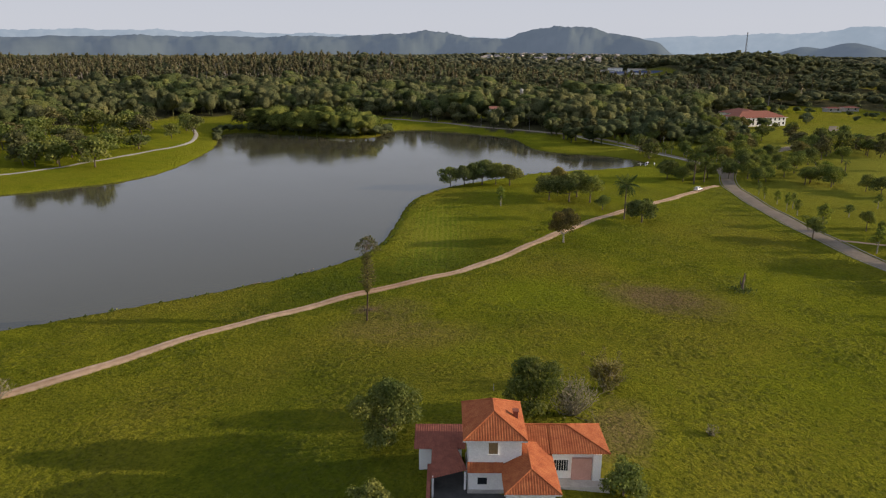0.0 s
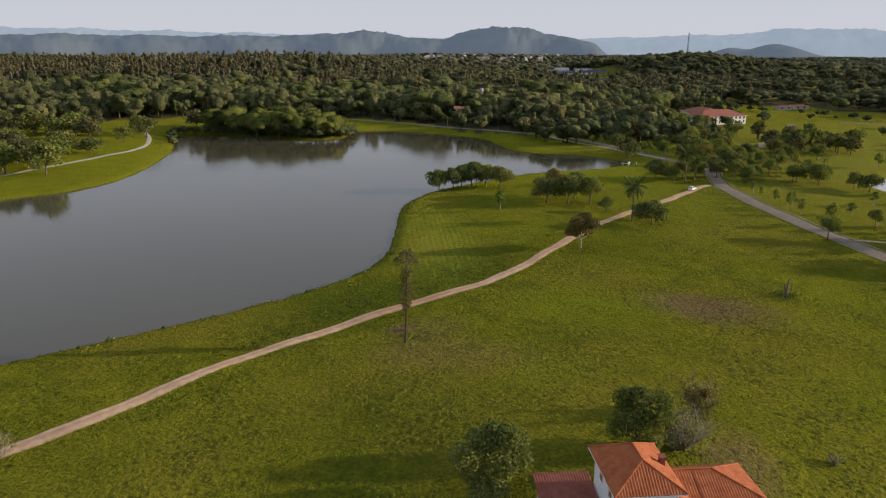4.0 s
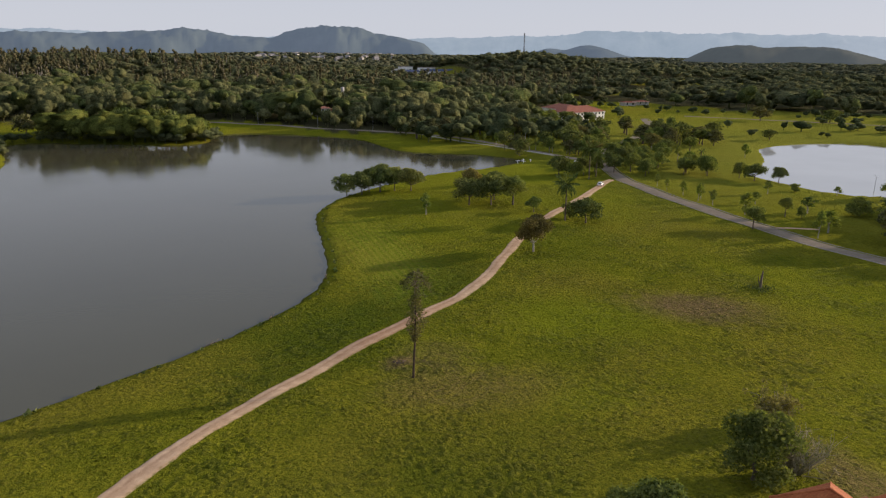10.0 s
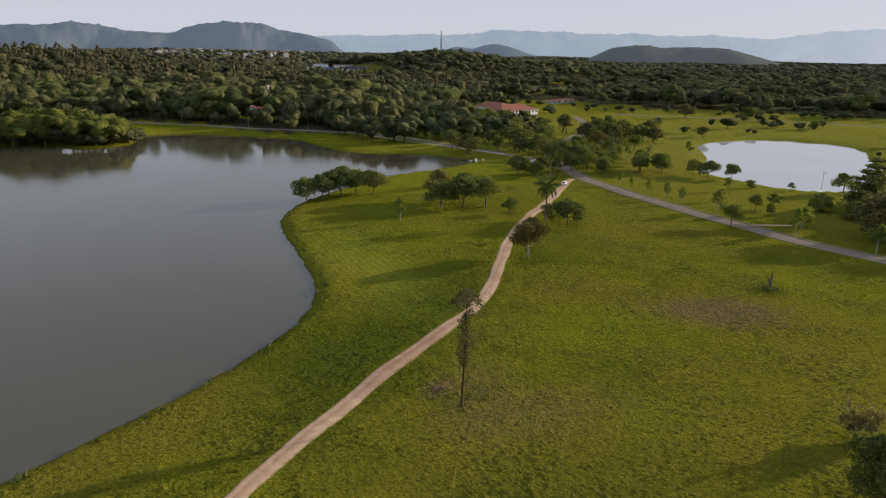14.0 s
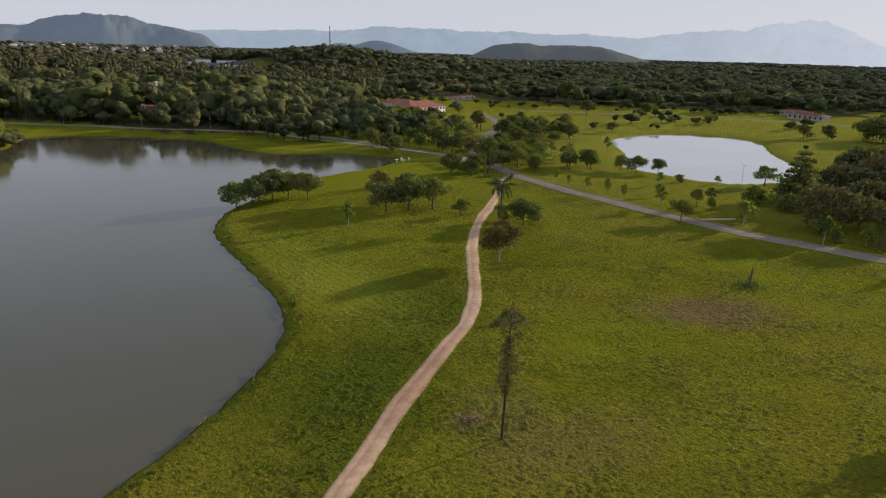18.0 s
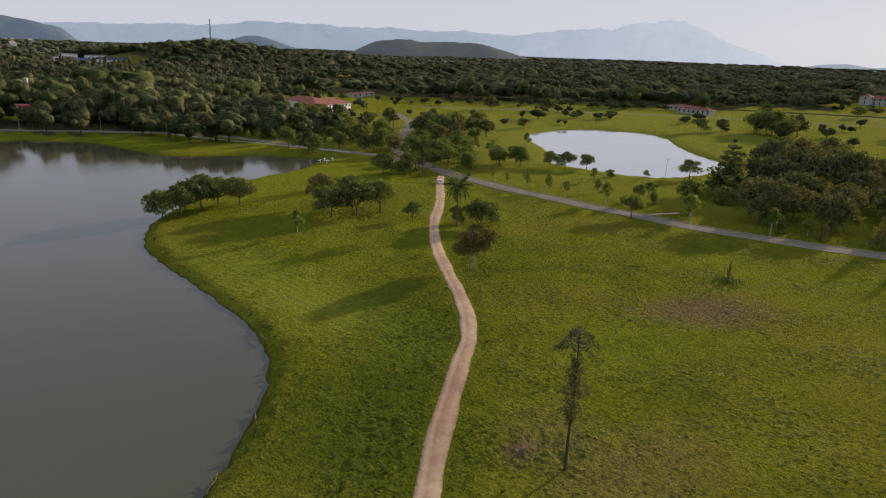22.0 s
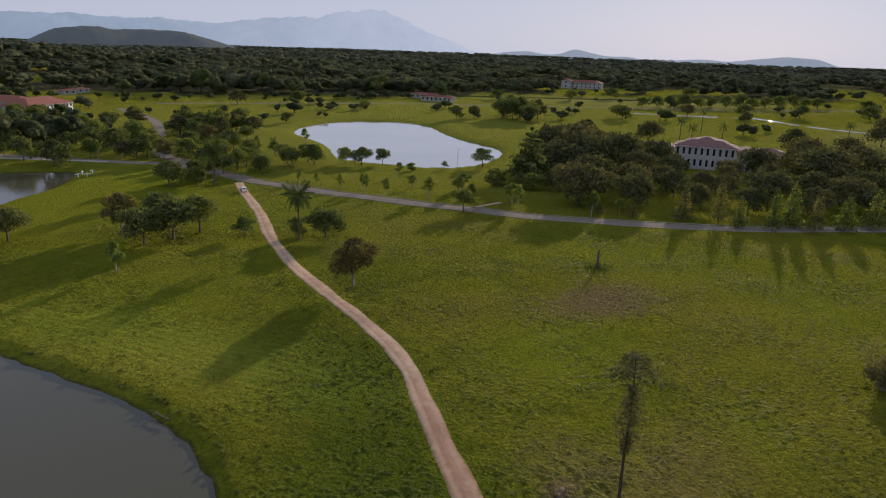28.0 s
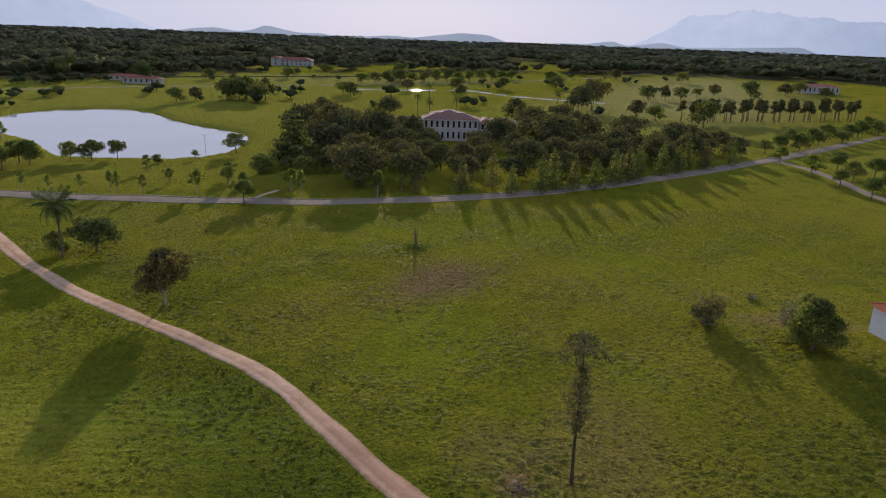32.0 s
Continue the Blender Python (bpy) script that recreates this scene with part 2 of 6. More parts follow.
def dirt_material():
    m, t, b = material("packed_earth", 1.0, spec=0.0)
    p = position(t)
    col = ramp(t, noise_of(t, p, 0.5, 6.0, 0.7), [(0.3, (0.36, 0.235, 0.15)), (0.55, (0.47, 0.325, 0.215)), (0.75, (0.58, 0.43, 0.3))])
    red = maths(t, "MULTIPLY", patch(t, p, 4, 21, 13, 7, 0.5, 35), 0.6)
    col = mix(t, red, col, (0.29, 0.165, 0.105))
    uv = t.nodes.new("ShaderNodeUVMap")
    sep = t.nodes.new("ShaderNodeSeparateXYZ")
    t.links.new(uv.outputs[0], sep.inputs[0])
    mid = maths(t, "ABSOLUTE", maths(t, "SUBTRACT", sep.outputs["X"], 0.5))
    wob = maths(t, "MULTIPLY", maths(t, "SUBTRACT", noise_of(t, p, 1.2, 5.0, 0.8), 0.5), 0.45)
    rut = span(t, maths(t, "ABSOLUTE", maths(t, "SUBTRACT", maths(t, "ADD", mid, wob), 0.24)), 0.13, 0.03)
    col = mix(t, maths(t, "MULTIPLY", rut, 0.22), col, (0.62, 0.47, 0.34))
    col = mix(t, 0.8, col, ramp(t, noise_of(t, p, 0.13, 3.0, 0.6), [(0.35, (0.86, 0.82, 0.78)), (0.62, (1.12, 1.11, 1.08))]), "MULTIPLY")
    # darker crumbled strip between the wheel tracks
    crumb = maths(t, "MULTIPLY", span(t, maths(t, "ABSOLUTE", maths(t, "SUBTRACT", maths(t, "ADD", sep.outputs["X"], maths(t, "MULTIPLY", wob, 0.5)), 0.56)), 0.1, 0.02), span(t, noise_of(t, p, 0.4, 4.0, 0.7), 0.35, 0.6))
    col = mix(t, maths(t, "MULTIPLY", crumb, 0.5), col, (0.25, 0.15, 0.095))
    edge = span(t, maths(t, "ADD", mid, wob), 0.37, 0.5)
    col = mix(t, edge, col, (0.11, 0.13, 0.025))
    t.links.new(col, b.inputs["Base Color"])
    bump(t, b, noise_of(t, p, 3.0, 6.0, 0.8), 0.8, 0.08)
    return m


def water_material(name, base, rough, wave):
    m, t, b = material(name, rough, spec=0.5)
    p = position(t)
    col = mix(t, noise_of(t, p, 0.02, 3.0), base, tuple(c * 1.35 for c in base))
    t.links.new(col, b.inputs["Base Color"])
    b.inputs["IOR"].default_value = 1.34
    r = ramp(t, noise_of(t, p, 0.012, 4.0, 0.6), [(0.4, (rough * 0.6,) * 3), (0.6, (rough * 1.8,) * 3)])
    t.links.new(r, b.inputs["Roughness"])
    bump(t, b, maths(t, "ADD", noise_of(t, p, 1.2, 4.0, 0.6), noise_of(t, p, 0.25, 2.0)), 1.0, wave)
    return m


def tile_material(name, a, b_col):
    m, t, b = material(name, 0.8, spec=0.2)
    p = position(t)
    col = ramp(t, noise_of(t, p, 1.0, 5.0, 0.7), [(0.3, a), (0.7, b_col)])
    col = mix(t, 0.7, col, ramp(t, noise_of(t, p, 7.0, 3.0, 0.6), [(0.3, (0.7, 0.66, 0.64)), (0.7, (1.2, 1.15, 1.1))]), "MULTIPLY")
    t.links.new(col, b.inputs["Base Color"])
    return m


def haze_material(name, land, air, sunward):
    """Far hills seen through many kilometres of lit air: a distant backdrop, the haze put into its glow."""
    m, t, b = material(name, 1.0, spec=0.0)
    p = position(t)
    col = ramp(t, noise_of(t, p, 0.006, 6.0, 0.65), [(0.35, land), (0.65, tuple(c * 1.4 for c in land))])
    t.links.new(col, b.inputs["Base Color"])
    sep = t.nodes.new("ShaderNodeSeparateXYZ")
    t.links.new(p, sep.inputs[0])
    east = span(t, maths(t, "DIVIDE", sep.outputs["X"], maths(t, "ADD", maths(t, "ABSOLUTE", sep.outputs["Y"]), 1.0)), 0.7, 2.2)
    # Haze veil painted as emission, paler on the sunward hills.
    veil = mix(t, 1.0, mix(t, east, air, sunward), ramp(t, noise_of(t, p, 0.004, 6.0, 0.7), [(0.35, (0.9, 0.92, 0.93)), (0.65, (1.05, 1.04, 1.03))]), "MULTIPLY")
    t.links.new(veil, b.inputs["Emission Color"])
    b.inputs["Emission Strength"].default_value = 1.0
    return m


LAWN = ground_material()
DIRT = dirt_material()
ASPHALT = plain_material("worn_asphalt", (0.18, 0.15, 0.115), (0.26, 0.215, 0.165), 0.25, 1.0, 0.01, 0.02)
PATHWAY = plain_material("pale_path", (0.3, 0.28, 0.22), (0.42, 0.38, 0.31), 0.4, 0.95, 0.01)
KERB = plain_material("kerb_concrete", (0.24, 0.21, 0.17), (0.34, 0.3, 0.25), 0.8, 0.9, 0.01)
LAKE_WATER = water_material("lake_water", (0.06, 0.056, 0.033), 0.07, 0.011)
# Pale base colour paints in the bright sky reflection.
SKY_PALE_WATER = water_material("pond_water_painted_sky", (0.34, 0.35, 0.345), 0.03, 0.002)
LEAF = leaf_material("broad_leaf", (0.05, 0.062, 0.022), (0.086, 0.1, 0.034), (0.128, 0.142, 0.046), 0.3)
LEAF_DARK = leaf_material("dark_leaf", (0.042, 0.05, 0.022), (0.07, 0.082, 0.032), (0.108, 0.12, 0.044), 0.24)
LEAF_LIGHT = leaf_material("light_leaf", (0.056, 0.07, 0.02), (0.09, 0.11, 0.03), (0.14, 0.158, 0.042), 0.34)
LEAF_OLIVE = leaf_material("olive_leaf", (0.06, 0.056, 0.026), (0.095, 0.088, 0.038), (0.14, 0.128, 0.054), 0.3)
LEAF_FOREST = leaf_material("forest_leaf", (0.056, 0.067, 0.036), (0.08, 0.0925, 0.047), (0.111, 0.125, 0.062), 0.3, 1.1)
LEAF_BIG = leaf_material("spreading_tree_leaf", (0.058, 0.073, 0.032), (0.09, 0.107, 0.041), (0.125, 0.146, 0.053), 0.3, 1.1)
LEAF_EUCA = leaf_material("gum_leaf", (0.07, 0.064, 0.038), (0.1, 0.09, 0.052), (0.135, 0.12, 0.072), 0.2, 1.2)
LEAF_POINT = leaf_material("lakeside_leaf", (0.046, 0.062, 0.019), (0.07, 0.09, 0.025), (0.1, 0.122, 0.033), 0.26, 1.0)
LEAF_SUN = leaf_material("yellowish_leaf", (0.066, 0.07, 0.024), (0.1, 0.102, 0.034), (0.142, 0.138, 0.046), 0.42)
LEAF_GROVE = leaf_material("grove_leaf", (0.041, 0.041, 0.023), (0.065, 0.064, 0.034), (0.1, 0.098, 0.046), 0.2)
LEAF_BROWN = leaf_material("olive_brown_leaf", (0.042, 0.037, 0.018), (0.068, 0.06, 0.028), (0.104, 0.092, 0.042), 0.3)
# Next two leaf colours are paled and greyed to paint in distance haze.
LEAF_MID_HAZED = leaf_material("distant_wood_leaf_hazed", (0.0624, 0.0702, 0.0416), (0.0884, 0.0962, 0.0546), (0.122, 0.13, 0.0702), 0.3, 2.6)
LEAF_FAR_HAZED = leaf_material("far_wood_leaf_hazed", (0.0728, 0.0819, 0.0598), (0.0936, 0.104, 0.0728), (0.117, 0.127, 0.0858), 0.35, 3.0)
PALM_LEAF = leaf_material("palm_leaf", (0.022, 0.034, 0.012), (0.042, 0.058, 0.02), (0.068, 0.085, 0.03), 0.2)
BLADES = blade_material()
BARK = plain_material("bark", (0.09, 0.068, 0.048), (0.19, 0.15, 0.11), 3.0, 0.95, 0.03)
DARK_BARK = plain_material("dark_bark", (0.055, 0.04, 0.028), (0.11, 0.08, 0.055), 3.0, 0.95, 0.03, 0.05)
PALE_BARK = plain_material("pale_bark", (0.24, 0.21, 0.17), (0.42, 0.38, 0.32), 2.0, 0.9, 0.02)
# White render greyed in its colour to paint the shade of a backlit facade.
SHADED_WALL = plain_material("shaded_white_render", (0.42, 0.38, 0.35), (0.56, 0.52, 0.48), 0.5, 0.9, 0.005)
WHITE_WALL = plain_material("white_render", (0.8, 0.79, 0.76), (0.88, 0.87, 0.85), 0.7, 0.85, 0.005)
PINK_WALL = plain_material("pink_render", (0.5, 0.27, 0.22), (0.62, 0.36, 0.3), 0.7, 0.85, 0.005)
RED_WALL = plain_material("red_painted_wall", (0.42, 0.06, 0.07), (0.52, 0.1, 0.1), 0.7, 0.8, 0.005)
GREY_WALL = plain_material("grey_render", (0.36, 0.34, 0.31), (0.5, 0.48, 0.44), 0.7, 0.85, 0.005)
YARD = plain_material("dark_paving", (0.05, 0.05, 0.05), (0.1, 0.1, 0.095), 0.6, 0.9, 0.01)
TILE = tile_material("clay_tile", (0.27, 0.069, 0.025), (0.44, 0.15, 0.058))
TILE_OLD = tile_material("old_clay_tile", (0.17, 0.055, 0.04), (0.28, 0.1, 0.065))
TILE_BROWN = tile_material("weathered_brown_tile", (0.16, 0.09, 0.072), (0.25, 0.14, 0.115))
TILE_FAR = tile_material("faded_clay_tile", (0.27, 0.11, 0.08), (0.38, 0.17, 0.12))
TILE_RED = tile_material("dull_red_tile", (0.24, 0.09, 0.06), (0.34, 0.135, 0.09))
SHEET = plain_material("grey_roof_sheet", (0.22, 0.2, 0.19), (0.36, 0.33, 0.31), 0.3, 1.0, 0.0, 0.03)
BLUE_SHEET = plain_material("blue_roof_sheet", (0.05, 0.065, 0.12), (0.08, 0.1, 0.17), 0.3, 1.0, 0.0, 0.02)
WOOD = plain_material("shutter_wood", (0.2, 0.13, 0.06), (0.32, 0.22, 0.11), 4.0, 0.7, 0.004)
MAST_PAINT = plain_material("weathered_mast_paint", (0.1, 0.1, 0.1), (0.16, 0.15, 0.15), 0.5, 0.8, 0.0)
STEEL = plain_material("galvanised_steel", (0.3, 0.3, 0.3), (0.45, 0.45, 0.45), 2.0, 0.45, 0.0, 0.5, 0.8)
CAR_PAINT = plain_material("white_car_paint", (0.76, 0.76, 0.76), (0.82, 0.82, 0.82), 0.5, 0.25, 0.0, 0.6)
RUBBER = plain_material("tyre_rubber", (0.02, 0.02, 0.02), (0.035, 0.035, 0.035), 6.0, 0.9, 0.0)
GLASS, _t, _b = material("dark_window_glass", 0.08, spec=0.6)
_b.inputs["Base Color"].default_value = (0.02, 0.024, 0.028, 1)
TAIL, _t, _b = material("tail_lamp_plastic", 0.3, spec=0.5)
_b.inputs["Base Color"].default_value = (0.45, 0.02, 0.02, 1)
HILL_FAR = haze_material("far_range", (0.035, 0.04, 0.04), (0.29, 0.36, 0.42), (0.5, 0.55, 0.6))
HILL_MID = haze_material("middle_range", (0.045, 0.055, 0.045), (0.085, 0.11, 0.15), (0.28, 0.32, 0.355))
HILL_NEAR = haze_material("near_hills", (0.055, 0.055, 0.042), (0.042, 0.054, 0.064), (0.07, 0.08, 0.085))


# ---------- mesh helpers ----------
def mesh_of(name, verts, faces, mat=None, smooth=False, uvs=None):
    """A mesh from arrays: verts (n, 3), faces (m, 3 or 4)."""
    verts, faces = np.asarray(verts, np.float32), np.asarray(faces, np.int32)
    me = bpy.data.meshes.new(name)
    k = faces.shape[1]
    me.vertices.add(len(verts))
    me.vertices.foreach_set("co", verts.ravel())
    me.loops.add(faces.size)
    me.loops.foreach_set("vertex_index", faces.ravel())
    me.polygons.add(len(faces))
    me.polygons.foreach_set("loop_start", np.arange(0, faces.size, k, dtype=np.int32))
    me.polygons.foreach_set("loop_total", np.full(len(faces), k, np.int32))
    if smooth:
        me.polygons.foreach_set("use_smooth", np.ones(len(faces), bool))
    if uvs is not None:
        layer = me.uv_layers.new(name="UVMap")
        layer.data.foreach_set("uv", np.asarray(uvs, np.float32)[faces.ravel()].ravel())
    me.update(calc_edges=True)
    if mat:
        me.materials.append(mat)
    return me


def child(name, me, parent, label=""):
    ob = new(name, me)
    ob.parent = parent
    if label:
        tagged(ob, label)
    return ob


def part(name, bm, mat, parent, label=""):
    me = bpy.data.meshes.new(name)
    bm.to_mesh(me)
    bm.free()
    me.materials.append(mat)
    return child(name, me, parent, label)


def box(bm, x0, x1, y0, y1, z0, z1, bevel=0.0):
    r = bmesh.ops.create_cube(bm, size=1.0, matrix=Matrix.LocRotScale(((x0 + x1) / 2, (y0 + y1) / 2, (z0 + z1) / 2), None, (x1 - x0, y1 - y0, z1 - z0)))
    if bevel:
        es = list({e for v in r["verts"] for e in v.link_edges})
        bmesh.ops.bevel(bm, geom=es, offset=bevel, segments=2, affect="EDGES", profile=0.6)
    return bm


def box_part(name, b, mat, parent, bevel=0.0, label=""):
    return part(name, box(bmesh.new(), *b, bevel), mat, parent, label)


def tube(points, radii, sides=7):
    """A tapered tube along points: verts, quads."""
    pts = np.asarray(points, float)
    d = np.gradient(pts, axis=0)
    d /= np.linalg.norm(d, axis=1)[:, None] + 1e-9
    ref = np.where(np.abs(d[:, 2:3]) > 0.9, np.array([[1.0, 0, 0]]), np.array([[0, 0, 1.0]]))
    a = np.cross(d, ref)
    a /= np.linalg.norm(a, axis=1)[:, None]
    b = np.cross(d, a)
    ang = np.linspace(0, 2 * np.pi, sides, endpoint=False)
    ring = pts[:, None] + np.asarray(radii, float)[:, None, None] * (np.cos(ang)[None, :, None] * a[:, None] + np.sin(ang)[None, :, None] * b[:, None])
    n = len(pts)
    i, j = np.meshgrid(np.arange(n - 1), np.arange(sides), indexing="ij")
    q = np.stack([i * sides + j, i * sides + (j + 1) % sides, (i + 1) * sides + (j + 1) % sides, (i + 1) * sides + j], -1).reshape(-1, 4)
    return ring.reshape(-1, 3), q


def joined(pieces):
    vs, fs, n = [], [], 0
    for v, f in pieces:
        vs.append(v)
        fs.append(np.asarray(f) + n)
        n += len(v)
    return np.concatenate(vs), np.concatenate(fs)


def unit(v):
    return v / (np.linalg.norm(v, axis=-1, keepdims=True) + 1e-9)


def leaf_cards(rng, at, out, size, long=1.5, loose=0.85):
    """A folded leafy spray at each place, turned roughly outward: quads."""
    n = len(at)
    nor = unit(out + rng.normal(0, loose, (n, 3)))
    u = unit(np.cross(nor, rng.normal(0, 1, (n, 3))))
    w = np.cross(nor, u)
    s = size * rng.uniform(0.55, 1.35, (n, 1))
    lift = nor * s * rng.uniform(-0.35, 0.35, (n, 1))
    v = np.stack([at - u * s * long * 0.5, at + w * s * 0.5 + lift, at + u * s * long * 0.5, at - w * s * 0.5 + lift], 1)
    return v.reshape(-1, 3), np.arange(4 * n).reshape(-1, 4)


def blob_points(rng, blobs, n, inner=0.62):
    """Places and outward ways near the skins of several ellipsoids, the overlapping inside left bare."""
    b = np.asarray(blobs, float)
    area = (b[:, 3] * b[:, 4] + b[:, 3] * b[:, 5] + b[:, 4] * b[:, 5])
    pick = rng.choice(len(b), n * 2, p=area / area.sum())
    way = unit(rng.normal(0, 1, (n * 2, 3)))
    way[:, 2] = np.where(way[:, 2] < -0.7, -way[:, 2], way[:, 2])
    rad = rng.uniform(inner, 1.06, (n * 2, 1))
    at = b[pick, :3] + way * rad * b[pick, 3:]
    deep = np.ones(len(at), bool)
    for c in b:
        deep &= (((at - c[:3]) / (c[3:] * 0.8)) ** 2).sum(1) > (inner * 0.9) ** 2
    at, way = at[deep][:n], way[deep][:n]
    return at, way


# ---------- the plan: shores, roads, heights ----------
def smooth_line(pts, step=3.0, closed=False):
    """A rounded line through the given corners, with points about every step metres."""
    p = np.asarray(pts, float)
    n = len(p)
    out = []
    for i in range(n if closed else n - 1):
        a, b, c, d = (p[(i + k) % n] if closed else p[min(max(i + k, 0), n - 1)] for k in (-1, 0, 1, 2))
        m = max(2, int(np.linalg.norm(c - b) / step))
        t = np.linspace(0, 1, m, endpoint=False)[:, None]
        out.append(0.5 * (2 * b + (c - a) * t + (2 * a - 5 * b + 4 * c - d) * t**2 + (3 * b - a - 3 * c + d) * t**3))
    if not closed:
        out.append(p[-1:])
    return np.concatenate(out)


LAKE_SOUTH = [(-304, -99), (-183, -61), (-112, -25), (-73.5, -2.4), (-47, 14.4), (-36.1, 21.6), (-26.2, 29.4), (-16.9, 38), (-11.8, 43.6), (-6.9, 51.2), (-2.7, 62.1), (-0.4, 80), (1.2, 100), (2.7, 114), (4.8, 125.6), (10.2, 136.8), (17.9, 147.8), (40.5, 168)]
LAKE_EAST = [(66.1, 184.2), (93.4, 192.4), (109.7, 202), (116.8, 208.6), (113.7, 216.7), (99.5, 233.9), (79.2, 243.1), (66.1, 257.3), (62, 278.6), (57.9, 302.9), (46.8, 317.1), (22.4, 337.4), (-8, 350.6), (-24.2, 339.4)]
LAKE_NORTH = [(-28.3, 312.1), (-47.6, 303.9), (-63.8, 314.1), (-87.1, 321.2), (-113.5, 331.3), (-129.7, 322.2), (-125.7, 299.9), (-118.6, 278.6), (-113.5, 249.2), (-111.5, 216.7), (-111.5, 192.4), (-115.5, 171.1), (-122.6, 156.9), (-137.8, 143.7), (-153.1, 131.5), (-202.8, 103.1), (-283.9, 64.5), (-354.9, 11.8), (-354.9, -59.2)]
POND = [(256, 209), (282, 219), (314, 217), (331, 202), (338, 178), (325, 156), (304, 141), (279, 118), (260, 94), (240, 87), (212, 87), (195, 96), (190, 112), (188, 132), (194, 147), (221, 168), (240, 190)]
lake_line = smooth_line(LAKE_SOUTH + LAKE_EAST + LAKE_NORTH, 3.0, True)
pond_line = smooth_line(POND, 4.0, True)

DIRT_LINE = smooth_line([(-150, -112), (-95, -68), (-51.5, -29), (-37.2, -12.6), (-25.0, -0.6), (-14.5, 7.8), (-4.2, 16.3), (11.0, 27.2), (21.2, 34.8), (31, 45.2), (41.5, 59), (54, 75.5), (70, 92.8), (92, 112.5), (117, 137.5), (124, 143.5)], 1.5)
PAVED_LINE = smooth_line([(300, -235), (246, -168), (218, -133), (199, -107), (168, -63), (147.5, -27), (133.5, 7), (127, 39), (125, 70), (125, 95), (127, 125), (130, 147), (142, 178), (157, 206), (186, 236), (227, 274), (255, 308), (285, 360)], 2.0)
NORTH_ROAD = smooth_line([(136, 165), (140, 190), (136, 208), (127, 238), (117, 268), (106, 291), (87, 317), (62, 338), (35, 357), (10, 377), (-40, 400), (-90, 412), (-140, 405)], 2.5)
SHORE_PATH = smooth_line([(134, 212), (118, 250), (106, 272), (96, 300)], 2.5)
LEFT_PATH = smooth_line([(-150, 330), (-138, 300), (-131, 262), (-140, 229), (-152, 198), (-161, 179), (-175, 162), (-220, 135), (-290, 110)], 2.5)
SPUR_LINE = smooth_line([(218, -133), (190, -136), (145, -132.5), (110, -132), (60, -140)], 2.0)
DRIVE_LINE = smooth_line([(128, 61), (133, 59.5), (140, 56.5)], 1.5)
FAR_ROAD = smooth_line([(330, 372), (372, 330), (431, 267), (470, 215), (505, 148), (560, 40), (620, -70), (720, -190), (840, -300)], 5.0)
FAR_CANAL = smooth_line([(470, 410), (500, 330), (545, 262), (590, 190), (640, 80), (690, -60)], 6.0)


def from_line(xy, line, closed=False):
    """How far each place lies from a line."""
    a = line if closed else line[:-1]
    b = np.roll(line, -1, 0) if closed else line[1:]
    best = np.full(len(xy), 1e9)
    for s in range(0, len(xy), 20000):
        p = xy[s : s + 20000, None]
        ab = b - a
        t = np.clip(((p - a) * ab).sum(-1) / ((ab**2).sum(-1) + 1e-9), 0, 1)
        best[s : s + 20000] = np.sqrt((((p - a) - t[..., None] * ab) ** 2).sum(-1)).min(1)
    return best


def inside(xy, line):
    hit = np.zeros(len(xy), bool)
    x, y = xy[:, 0], xy[:, 1]
    for (x0, y0), (x1, y1) in zip(line, np.roll(line, -1, 0)):
        if y0 != y1:
            hit ^= ((y0 > y) != (y1 > y)) & (x < (x1 - x0) * (y - y0) / (y1 - y0) + x0)
    return hit


LAKE_Z, POND_Z = -1.75, -1.0


def off_shore(xy, lines=(lake_line, pond_line), far=60):
    """Metres to the nearest shore: positive on land, negative in the water."""
    out = np.full(len(xy), 200.0)
    for line in lines:
        lo, hi = line.min(0) - far, line.max(0) + far
        near = ((xy > lo) & (xy < hi)).all(1)
        if near.any():
            q = xy[near]
            d = from_line(q, line, True) * np.where(inside(q, line), -1, 1)
            now = out[near]
            out[near] = np.where(np.abs(d) < np.abs(now), d, now)
    return out


HILLS = [(-420, 780, 17, 330), (-70, 860, 20, 190), (450, 1010, 26, 140), (250, 2300, 16, 800), (640, 1020, 12, 240), (-900, 900, 18, 500), (1300, 1000, 7, 600), (24.3, -58.0, 4.15, 28), (900, -500, 8, 500), (82, 16, 0.9, 16), (1900, -300, 4, 700)]


def land(xy):
    """The lie of the land away from the banks."""
    x, y = xy[:, 0], xy[:, 1]
    z = 0.16 * np.sin(x * 0.11 + 1.3 * np.sin(y * 0.07)) * np.sin(y * 0.09 + 0.8) + 0.1 * np.sin(x * 0.27 + y * 0.19)
    r = np.hypot(x - 60, y - 60)
    z = z + np.clip((r - 700) / 1500, 0, 1) * 2 * (1 + np.sin(x * 0.0031) * np.cos(y * 0.0027))
    for cx, cy, h, s in HILLS:
        z = z + h * np.exp(-((x - cx) ** 2 + (y - cy) ** 2) / (s * s))
    return z


